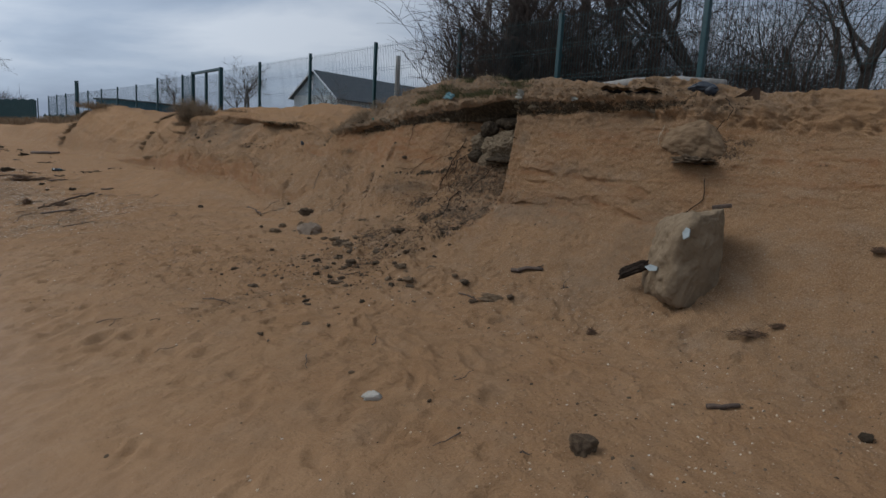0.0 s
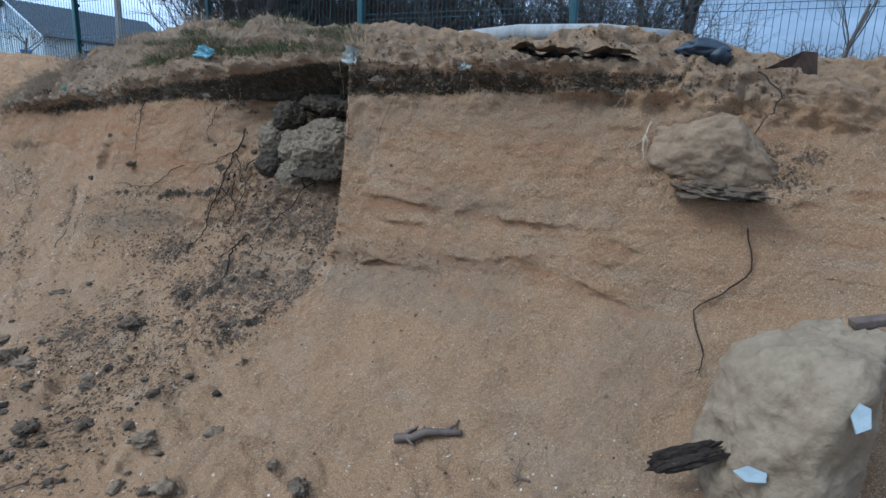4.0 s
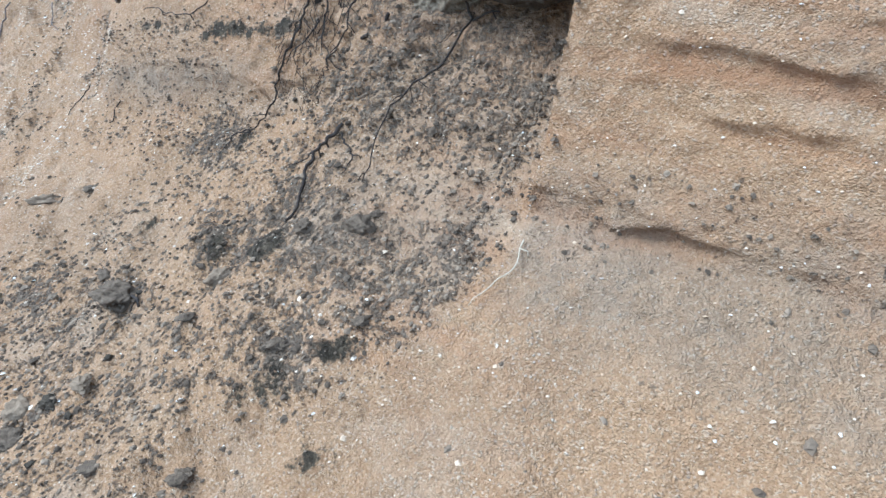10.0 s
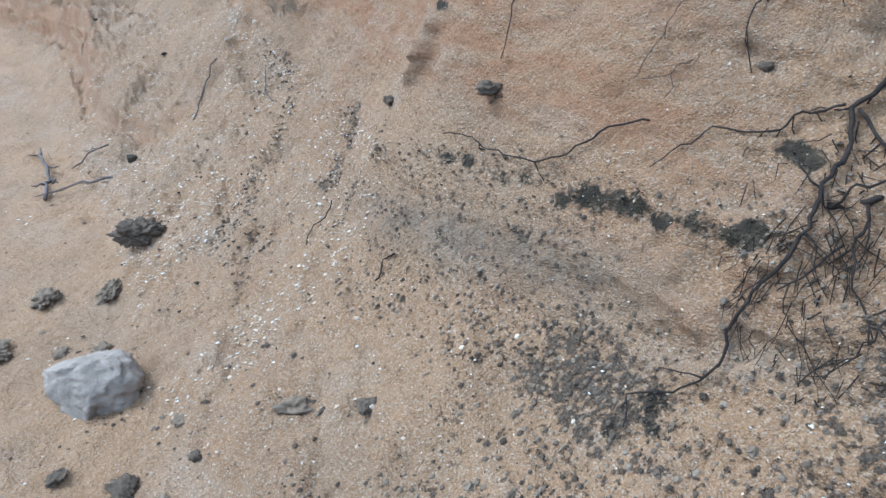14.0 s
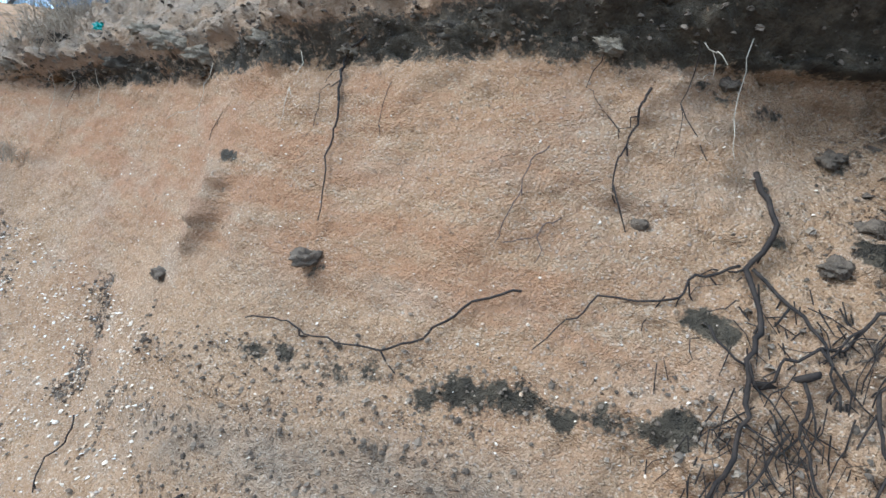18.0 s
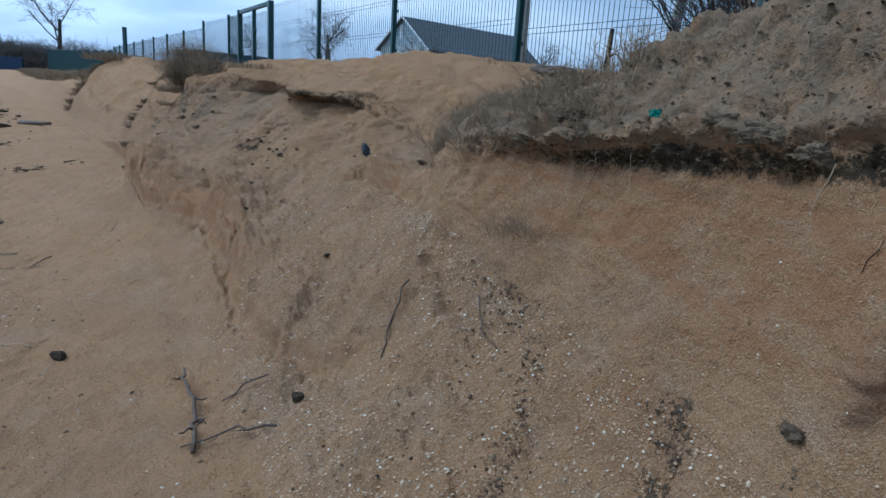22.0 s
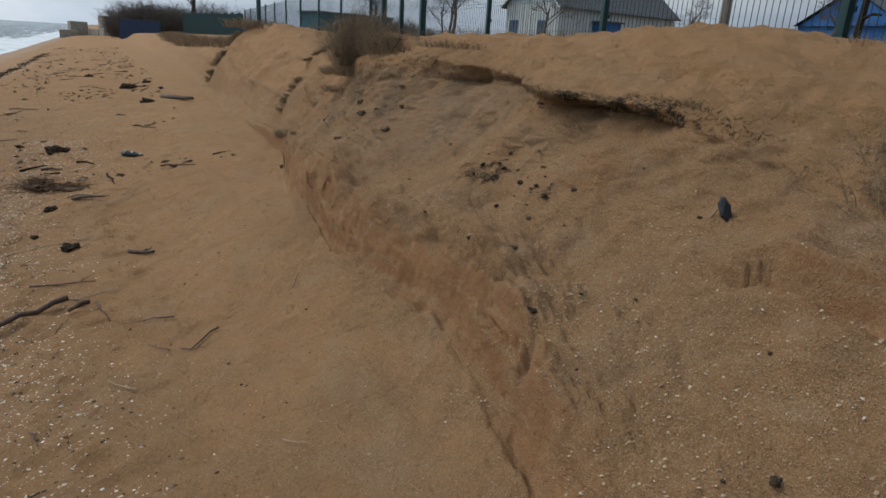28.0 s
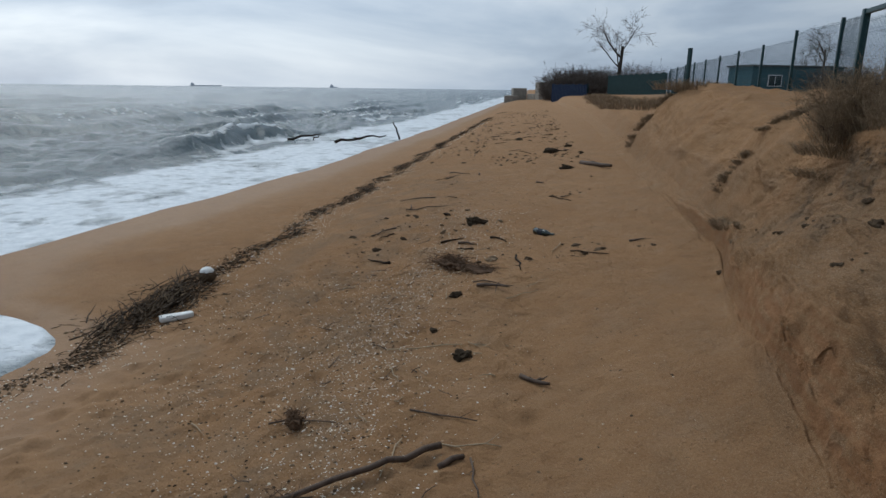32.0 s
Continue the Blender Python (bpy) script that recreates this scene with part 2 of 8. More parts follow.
def plain(name, a, b, scale=12.0, rough=0.8, height=0.004, metal=0.0, stretch=None, detail=5, spec=0.3, lo=0.35, hi=0.7):
    m = Nodes(name)
    f = m.noise(scale, detail, 0.6, stretch)
    g = m.noise(scale * 7, 4, 0.6, stretch)
    c = m.mix(0.35, m.ramp(f, (lo, a), (hi, b)), m.ramp(g, (lo, a), (hi, b)))
    r = m.ramp(g, (0.3, max(0.05, rough - 0.1)), (0.7, min(1.0, rough + 0.1)))
    return m.done(c, r, m.math("ADD", f, m.math("MULTIPLY", g, 0.4)), height, 0.8, metal, spec)


def island_mat(name, *stops, rough=0.85, scale=60.0):
    m = Nodes(name)
    c = m.ramp(m.island(), *stops)
    c = m.mix(m.ramp(m.noise(scale, 4), (0.3, 0.0), (0.75, 0.5)), c, m.mix(1.0, c, (0.5, 0.47, 0.42), "MULTIPLY"))
    return m.done(c, rough, m.noise(scale * 2, 3), 0.003, spec=0.12)


SAND = sand_material()
SOIL = plain("dark_humus", (0.017, 0.012, 0.0075), (0.080, 0.058, 0.036), 40, 0.97, 0.012, spec=0.1)
CLOD = plain("grey_clod", (0.050, 0.034, 0.021), (0.15, 0.104, 0.065), 45, 0.97, 0.016, spec=0.1)
SANDCLOD = plain("sandy_clod", (0.10, 0.067, 0.040), (0.20, 0.138, 0.084), 26, 0.97, 0.010, spec=0.1)
ROOT = plain("root_bark", (0.011, 0.008, 0.006), (0.038, 0.025, 0.016), 60, 0.9, 0.002, spec=0.12)
PALEROOT = plain("pale_root", (0.24, 0.18, 0.11), (0.42, 0.33, 0.22), 60, 0.85, 0.001)
BARK = plain("tree_bark", (0.022, 0.018, 0.015), (0.075, 0.062, 0.05), 24, 0.9, 0.01, stretch=(1, 1, 0.3))
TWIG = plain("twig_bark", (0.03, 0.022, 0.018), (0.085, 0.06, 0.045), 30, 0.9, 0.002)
# twig colour for far growth, paled to put distance haze into it
PALETWIG = plain("far_haze_twig", (0.06, 0.05, 0.045), (0.14, 0.115, 0.095), 20, 0.9, 0.002)
DRIFT = plain("driftwood", (0.04, 0.026, 0.018), (0.12, 0.08, 0.055), 30, 0.75, 0.004, stretch=(1, 1, 0.4))
STRAW = island_mat("dry_grass", (0.0, (0.18, 0.126, 0.078)), (0.4, (0.29, 0.21, 0.132)), (0.7, (0.13, 0.09, 0.055)), (1.0, (0.40, 0.30, 0.19)), rough=0.9)
GREEN = island_mat("low_grass", (0.0, (0.06, 0.075, 0.025)), (0.5, (0.12, 0.115, 0.05)), (0.8, (0.055, 0.06, 0.022)), (1.0, (0.20, 0.17, 0.09)), rough=0.9)
GRITSHELL = island_mat("shell_grain", (0.0, (0.40, 0.27, 0.16)), (0.35, (0.52, 0.40, 0.27)), (0.6, (0.30, 0.17, 0.08)), (0.8, (0.62, 0.53, 0.40)), (0.93, (0.22, 0.13, 0.07)), (1.0, (0.72, 0.66, 0.56)), rough=0.8)
SHELL = island_mat("shell", (0.0, (0.62, 0.53, 0.40)), (0.4, (0.78, 0.72, 0.60)), (0.7, (0.45, 0.29, 0.17)), (0.85, (0.85, 0.82, 0.76)), (1.0, (0.30, 0.21, 0.15)), rough=0.6)
PEBBLE = island_mat("soil_pebble", (0.0, (0.050, 0.034, 0.021)), (0.5, (0.105, 0.072, 0.045)), (1.0, (0.20, 0.14, 0.088)), rough=0.95)
FENCE_MAT = plain("fence_paint", (0.008, 0.03, 0.034), (0.016, 0.05, 0.052), 30, 0.45, 0.001)


# ---- the plan: u runs along the shore, n inland from the sea, z up ----
ANGLE = radians(50)
AU = Vector((-math.sin(ANGLE), math.cos(ANGLE), 0))
AN = Vector((math.cos(ANGLE), math.sin(ANGLE), 0))


def W(u, n, z=0.0):
    return AU * u + AN * n + Vector((0, 0, z))


def hash3(i, j, k, seed):
    h = (i * 374761393 + j * 668265263 + k * 2147483647 + seed * 1274126177) & 0xFFFFFFFF
    h = ((h ^ (h >> 13)) * 1274126177) & 0xFFFFFFFF
    return ((h ^ (h >> 16)) & 0xFFFF) / 65535.0


def vnoise(x, y, z, scale, seed=0, octaves=1, gain=0.5):
    """Smooth lattice noise on arrays, about -1 to 1."""
    total, amp, norm = 0.0, 1.0, 0.0
    for o in range(octaves):
        px, py, pz = x * scale + 31.7 * o, y * scale + 17.3 * o, z * scale + 7.9 * o
        ix, iy, iz = (np.floor(p).astype(np.int64) for p in (px, py, pz))
        fx, fy, fz = (p - i for p, i in ((px, ix), (py, iy), (pz, iz)))
        fx, fy, fz = (f * f * (3 - 2 * f) for f in (fx, fy, fz))
        v = 0.0
        for a in (0, 1):
            for b in (0, 1):
                for c in (0, 1):
                    w = (fx if a else 1 - fx) * (fy if b else 1 - fy) * (fz if c else 1 - fz)
                    v = v + w * hash3(ix + a, iy + b, iz + c, seed + o)
        total = total + amp * (2 * v - 1)
        norm += amp
        amp *= gain
        scale *= 2
    return total / norm


def smooth(x, a, b):
    t = np.clip((x - a) / (b - a), 0, 1)
    return t * t * (3 - 2 * t)


def curve(u, *pairs):
    return np.interp(u, [p[0] for p in pairs], [p[1] for p in pairs])


def bell(x, c, w):
    return np.exp(-((x - c) / w) ** 2)


# ---- the ground sheet ----
fine_u = [np.arange(-2.0, 0.8, 0.022), np.arange(0.8, 2.9, 0.014), np.arange(2.9, 3.2, 0.010), np.arange(3.2, 7.2, 0.018), np.arange(7.2, 14.0, 0.026), np.arange(14.0, 26.0, 0.08)]
out_l = -2.0 - np.geomspace(0.05, 2600, 70)[::-1]
out_r = 26.0 + np.geomspace(0.1, 2600, 80)
GU = np.concatenate([out_l, *fine_u, out_r])

# the corner of the cut stands a little further along than the plan's lines
PU = GU - 0.09 * smooth(GU, 1.4, 2.6) * (1 - smooth(GU, 3.3, 3.9))


def section(u):
    """Control points (n, z) of the bank's section at each u, from the sea bed to the land behind."""
    lift = curve(u, (9, 0), (16, 0.17), (30, 0.25))
    toe_n = curve(u, (-8, 3.5), (0, 3.35), (1.6, 3.3), (3, 3.4), (3.6, 3.5), (5.2, 4.05), (6.2, 4.3), (7.6, 4.5), (9, 4.78), (10.2, 4.80), (11.2, 4.92), (12.2, 5.12), (14, 5.5), (20, 5.7), (40, 6.5))
    toe_z = curve(u, (-8, 0.5), (3, 0.47), (5.2, 0.53), (7.5, 0.56), (9, 0.68), (10.2, 0.73), (11.2, 0.77), (12.5, 0.76), (16, 0.72), (40, 0.85))
    fb_n = curve(u, (-8, 4.4), (0, 4.4), (1.0, 4.42), (1.6, 4.45), (2.2, 4.43), (3.0, 4.51), (3.7, 4.53), (4.3, 4.64), (4.9, 4.59), (5.15, 4.68), (5.4, 4.82), (6.0, 4.97), (7.0, 5.28), (7.9, 5.5), (8.7, 5.64), (9.5, 5.68), (9.75, 5.60), (10.2, 5.86), (11.0, 5.76), (11.6, 5.58), (14, 5.75), (20, 5.95), (40, 6.9))
    fb_z = curve(u, (-8, 1.25), (0, 1.36), (0.8, 1.25), (1.5, 1.10), (2.2, 1.12), (3.0, 1.07), (3.5, 1.10), (4.1, 1.02), (4.9, 0.92), (5.4, 0.97), (6.2, 1.02), (7.0, 1.18), (7.9, 1.30), (8.7, 1.36), (9.4, 1.40), (10.4, 1.46), (11.0, 1.49), (11.6, 1.44), (12.5, 1.30), (14, 1.0), (20, 0.9), (40, 1.0))
    ft_n = curve(u, (-8, 4.7), (0, 4.66), (0.9, 4.80), (1.5, 4.70), (2.2, 4.72), (3.01, 4.68), (3.06, 5.22), (3.6, 5.16), (4.0, 5.06), (4.4, 4.98), (4.9, 4.98), (5.1, 5.02), (5.3, 5.14), (6.2, 5.36), (6.8, 5.40), (7.2, 5.62), (7.6, 5.92), (8.2, 6.10), (8.6, 6.14), (8.9, 6.14), (9.2, 6.10), (9.4, 6.0), (9.65, 5.84), (9.85, 6.0), (10.2, 6.25), (11.0, 6.28), (11.5, 5.95), (12.5, 5.9), (14, 6.0), (20, 6.15), (40, 7.4))
    ft_z = curve(u, (-8, 1.72), (0, 1.76), (0.9, 1.80), (1.6, 1.86), (2.2, 1.90), (3.01, 1.88), (3.06, 1.80), (3.8, 1.80), (4.4, 1.82), (5.3, 1.73), (6.2, 1.66), (6.8, 1.57), (7.2, 1.53), (7.6, 1.46), (8.2, 1.52), (8.6, 1.66), (9.0, 1.71), (9.4, 1.73), (9.8, 1.70), (10.2, 1.76), (11.4, 1.74), (12.5, 1.64), (14, 1.35), (20, 1.3), (40, 1.4))
    lip_n = curve(u, (-8, 4.8), (0, 4.80), (0.9, 4.86), (1.6, 4.70), (2.2, 4.63), (3.02, 4.66), (3.2, 4.92), (3.9, 4.92), (4.5, 4.93), (5.0, 5.0), (5.3, 5.10), (6.2, 5.24), (6.8, 5.44), (7.2, 5.68), (7.6, 6.12), (8.2, 6.2), (8.55, 6.2), (8.9, 6.10), (9.2, 6.03), (9.4, 5.89), (9.62, 5.80), (9.8, 5.92), (10.2, 6.14), (11.0, 6.20), (11.5, 6.05), (12.5, 5.95), (14, 6.15), (20, 6.4), (40, 7.9))
    lip_z = curve(u, (-8, 1.86), (0, 1.86), (0.9, 1.94), (1.6, 2.02), (2.2, 2.04), (3.02, 2.04), (3.8, 2.02), (4.5, 1.99), (5.3, 1.86), (6.2, 1.74), (6.8, 1.69), (7.2, 1.66), (7.6, 1.57), (8.2, 1.63), (8.6, 1.74), (9.0, 1.80), (9.4, 1.82), (10.2, 1.86), (11.4, 1.87), (12.8, 1.86), (13.8, 1.55), (15.3, 1.62), (16.8, 1.42), (20, 1.80), (23, 1.55), (40, 1.5))
    bk_n = curve(u, (-8, 5.3), (1.6, 5.2), (3, 5.15), (4.5, 5.55), (5.3, 5.75), (6.2, 5.85), (7.5, 6.6), (9.4, 6.5), (12, 6.5), (20, 7.0), (40, 8.8))
    bk_z = curve(u, (-8, 2.02), (0, 2.04), (1.0, 2.09), (1.7, 2.16), (3, 2.20), (4.2, 2.24), (4.9, 2.21), (5.6, 2.10), (6.4, 1.88), (7.2, 1.86), (7.7, 1.77), (9.4, 1.97), (12, 2.06), (15, 1.86), (20, 2.06), (25, 1.7), (40, 1.55))
    fen_n = curve(u, (-30, 6.6), (0.4, 7.06), (9.5, 8.21), (20, 9.45), (33, 10.6), (70, 14))
    fen_z = curve(u, (-30, 2.0), (0, 2.05), (3, 2.2), (5.5, 2.08), (7.5, 1.96), (8.6, 2.12), (9.5, 2.13), (11, 2.16), (15, 2.13), (20, 2.08), (40, 1.75))
    one = np.ones_like(u)
    shore = curve(u, (-50, -0.6), (11, 0.05), (12.5, -0.05), (13.0, -0.6), (13.5, -2.0), (15, -2.45), (24, -1.5), (41, -0.9), (115, 0.0), (400, 3.0))
    cols = [(-1800 * one, -60 * one), (-120 * one, -4 * one), (shore - 14, -1.6 * one), (shore, 0.03 * one), (shore * 0.15 + 0.75, curve(u, (6, 0.17), (9.5, 0.07), (13, 0.07), (15, 0.17), (30, 0.2))), (2.05 * one, curve(u, (5, 0.36), (8, 0.29), (10, 0.15), (12.2, 0.14), (13.5, 0.28), (16, 0.43), (30, 0.51)))]
    sag_n = toe_n * 0.52 + fb_n * 0.48
    sag_z = toe_z * 0.60 + fb_z * 0.40 - 0.09 * smooth(u, -1.5, 0.5) * (1 - smooth(u, 3.0, 3.6))
    # past the gully the slope ends in a low sharp scarp
    cut = smooth(u, 8.3, 9.3) * (1 - smooth(u, 12.0, 13.5))
    sag_n = sag_n * (1 - cut) + cut * curve(u, (9, 5.22), (10.2, 5.04), (11, 5.05), (12, 5.22))
    sag_z = sag_z * (1 - cut) + cut * curve(u, (9, 1.08), (10.2, 1.02), (11, 1.07), (12, 1.05))
    cols += [(toe_n, toe_z), (sag_n, sag_z), (fb_n, fb_z), (ft_n, ft_z), (lip_n, lip_z), (bk_n, bk_z)]
    cols += [(fen_n, fen_z), (fen_n + 6, curve(u, (8, 1.98), (11, 2.13), (30, 2.10))), (60 * one, 2.05 * one), (1900 * one, 1.0 * one)]
    return cols


SEGS = (6, 10, 12, 26, 40, 92, 58, 60, 104, 24, 30, 40, 12, 10, 8)
cols = section(PU)
rows_n, rows_z, rows_s = [], [], []
for k, count in enumerate(SEGS):
    (n0, z0), (n1, z1) = cols[k], cols[k + 1]
    for j in range(count):
        f = j / count
        if k in (0, 14):
            f = f * f if k == 14 else 1 - (1 - f) ** 2
        rows_n.append(n0 * (1 - f) + n1 * f)
        rows_z.append(z0 * (1 - f) + z1 * f)
        rows_s.append(k + f)
rows_n.append(cols[-1][0]), rows_z.append(cols[-1][1]), rows_s.append(float(len(SEGS)))
GN, GZ, GS = np.array(rows_n).T, np.array(rows_z).T, np.array(rows_s)
# round the corners of the section
for _ in range(5):
    GN[:, 1:-1] = GN[:, 1:-1] * 0.5 + (GN[:, :-2] + GN[:, 2:]) * 0.25
    GZ[:, 1:-1] = GZ[:, 1:-1] * 0.5 + (GZ[:, :-2] + GZ[:, 2:]) * 0.25
UU = np.repeat(PU[:, None], GN.shape[1], 1)
UT = np.repeat(GU[:, None], GN.shape[1], 1)
SS = np.repeat(GS[None, :], GN.shape[0], 0)
near = smooth(UU, -14, -4) * (1 - smooth(UU, 40, 70)) * smooth(GN, -20, -6) * (1 - smooth(GN, 14, 30))


def band(a, b, c, d):
    return smooth(SS, a, b) * (1 - smooth(SS, c, d))


beach, talus, face, crust, land = band(2.5, 3.2, 6.0, 6.4), band(5.9, 6.3, 7.8, 8.1), band(7.8, 8.15, 8.9, 9.1), band(8.85, 9.1, 10.6, 11.3), band(10.5, 11.0, 13, 14)
X0, Y0, Z0 = UU, GN, GZ
big = vnoise(X0, Y0, Z0, 0.7, 3, 3)
mid = vnoise(X0, Y0, Z0, 3.1, 11, 3)
small = vnoise(X0, Y0, Z0, 11.0, 23, 3)
tiny = vnoise(X0, Y0, Z0, 37.0, 41, 2)
dz = np.zeros_like(GN)
dn = np.zeros_like(GN)
# trodden, wind-worn beach: shallow dents with soft rims
dents = np.zeros_like(GN)
prints = np.random.RandomState(4)
for k in range(1100):
    cu, cn = prints.uniform(-1.5, 16), prints.uniform(0.9, 3.9)
    la, lb, deep, turn_ = prints.uniform(0.04, 0.14), prints.uniform(0.03, 0.08), prints.uniform(0.005, 0.026), prints.uniform(0, 3.14)
    i0, i1 = np.searchsorted(GU, cu - 0.5), np.searchsorted(GU, cu + 0.5)
    du, dv = UU[i0:i1] - cu, GN[i0:i1] - cn
    a = du * math.cos(turn_) + dv * math.sin(turn_)
    c = -du * math.sin(turn_) + dv * math.cos(turn_)
    q = np.sqrt((a / la) ** 2 + (c / lb) ** 2)
    dents[i0:i1] += deep * (-np.exp(-q ** 4) + 0.55 * np.exp(-((q - 1.35) / 0.4) ** 2))
ridge = 1 - np.abs(vnoise(X0, Y0, Z0, 5.5, 101, 3)) * 2
dry_ = smooth(Y0, -0.2, 1.2)
dz += near * beach * dry_ * (0.030 * big + (0.016 * mid + 0.011 * small) * (1 + 0.5 * smooth(UU, 5, 8)) + 0.008 * tiny + 0.005 * ridge + 0.7 * dents)
dz += near * talus * (0.035 * big + 0.036 * mid + 0.028 * small * (1 - 0.65 * smooth(UU, 6.0, 7.0)) + 0.011 * tiny + 0.012 * ridge * (1 - smooth(UU, 6.0, 7.0)) + 0.6 * dents * (1 - 0.85 * smooth(UU, 5.5, 6.6))) + near * talus * 0.02 * vnoise(X0 * 5 - 2.5 * SS, SS * 0.8, 0 * X0, 1.0, 150, 2)
# slumped steps and soft rills on the open slope
open_ = smooth(UU, 5.0, 6.2) * (1 - smooth(UU, 13, 15)) * band(6.0, 6.6, 8.9, 9.3)
slump = vnoise(X0 + 0.35 * Y0, Y0, Z0, 2.1, 181, 4)
dz += near * open_ * (0.030 * smooth(slump, -0.04, 0.10) + 0.02 * smooth(slump, 0.24, 0.36) + 0.035 * vnoise(X0, Y0, Z0, 1.7, 183, 2) + 0.006 * small + 0.008 * tiny)
dn -= near * band(7.6, 8.1, 9.0, 9.6) * smooth(UU, 6.4, 7.0) * (1 - smooth(UU, 14, 16)) * (0.05 * mid + 0.03 * small)
# the sharp little scarp at the foot of the slope past the gully
scarp = smooth(UU, 7.4, 8.4) * (1 - smooth(UU, 14, 17))
wob = 0.14 * vnoise(X0, 0 * X0, 0 * X0, 1.1, 5, 5, 0.6) + 0.045 * vnoise(X0, 0 * X0, 0 * X0, 7.0, 6, 3) - 0.16 * (1 - smooth(UU, 8.4, 10.5))
step_ = SS + wob
dz += near * scarp * bell(step_, 6.55, 0.22) * (0.010 * small + 0.014 * tiny)
cut_ = smooth(UU, 8.3, 9.3) * (1 - smooth(UU, 12.0, 13.5))
high = 0.13 * (1 - 0.45 * cut_)
dz += near * scarp * (high * smooth(step_, 6.42, 6.46) * (1 - smooth(step_, 6.6, 7.5)) - 0.03 * bell(step_, 6.33, 0.06) + 0.03 * smooth(step_, 6.72, 6.80) * (1 - smooth(step_, 6.8, 7.6)))
dn -= near * cut_ * bell(SS, 6.75, 0.3) * (0.05 * mid + 0.04 * small + 0.02 * tiny)
dz -= near * 0.08 * cut_ * bell(GN, 4.05, 0.4)
# broken edges of the slumped tongue in the gully and of the scarp past it
broken = np.zeros_like(GN)
for rise, back, line in ((0.085, 0.30, ((7.05, 5.47), (7.17, 5.50), (7.40, 5.55), (7.62, 5.62), (7.95, 5.58), (8.05, 5.50))), (0.075, 0.16, ((8.42, 5.02), (8.75, 5.06), (9.05, 5.03), (9.5, 5.06), (9.8, 4.98), (10.5, 4.97), (11.2, 5.03), (12.0, 5.15))), (0.075, 0.45, ((6.70, 4.88), (6.85, 4.78), (7.20, 4.70), (7.64, 4.73), (8.0, 4.84), (8.27, 4.93), (8.40, 5.05)))):
    us, ns = zip(*line)
    d = GN - np.interp(UT, us, ns) - 0.045 * mid - 0.04 * small - 0.012 * tiny
    run = smooth(UT, us[0] - 0.1, us[0] + 0.12) * (1 - smooth(UT, us[-1] - 0.12, us[-1] + 0.1)) * smooth(SS, 5.5, 6.0)
    dz += near * run * rise * (0.6 + 0.9 * smooth(mid, -0.3, 0.4)) * (smooth(d, -0.012, 0.012) * np.exp(-np.clip(d, 0, 9) / back) - 0.3 * bell(d, -0.03, 0.03))
    broken = np.maximum(broken, run * bell(d, -0.01, 0.05))
# strata of the cut face: thin ledges that weather out
flow = Z0 + 0.05 * (UU - 2) * smooth(UU, 0, 2) + 0.03 * vnoise(X0, 0 * X0, 0 * X0, 0.8, 61, 2)
lay = vnoise(X0 * 1.5, 0 * X0, flow * 26.0, 1.0, 62, 2) + 0.5 * vnoise(X0 * 3.1, 0 * X0, flow * 55.0, 1.0, 63, 1)
short = 0.25 + 0.75 * smooth(vnoise(X0, 0 * X0, flow * 3.0, 1.6, 64, 2), -0.1, 0.4)
saw_ph = flow * 8.5 + 0.9 * vnoise(X0, 0 * X0, flow * 2.0, 0.9, 68, 3) + 0.10 * vnoise(X0, Y0, Z0, 14.0, 70, 2)
saw = saw_ph - np.floor(saw_ph)
saw_mask = smooth(vnoise(X0, np.floor(saw_ph) * 3.7, 0 * X0, 3.4, 69, 3), 0.02, 0.32)
# strip below each ledge, tinted rust with the undercut shadow in it
under = saw_mask * smooth(saw, 0.72, 0.95)
ledge = 0.018 * saw_mask * (1 - saw) * smooth(saw, 0.0, 0.07) + short * 0.6 * (0.009 * smooth(lay, 0.12, 0.20) + 0.009 * smooth(lay, 0.45, 0.52) - 0.006 * smooth(-lay, 0.25, 0.5)) * (0.45 + 0.55 * (1 - smooth(GZ, 1.45, 1.65)))
ledge *= 1 - 0.72 * smooth(UU, 3.0, 3.3) - 0.2 * smooth(UU, 5.2, 6.2)
ledge = ledge * (1 - smooth(UU, 6.2, 7.0))
ledge += (0.014 + 0.026 * vnoise(X0, 0 * X0, 0 * X0, 3.0, 66, 3)) * smooth(GZ, 1.09 + 0.03 * mid, 1.13 + 0.03 * mid) * (1 - smooth(GZ, 1.13, 1.5)) * smooth(UU, 1.2, 1.6) * (1 - smooth(UU, 2.95, 3.1))
ledge = ledge * (0.45 + 0.55 * smooth(UU, 3.0, 3.1))
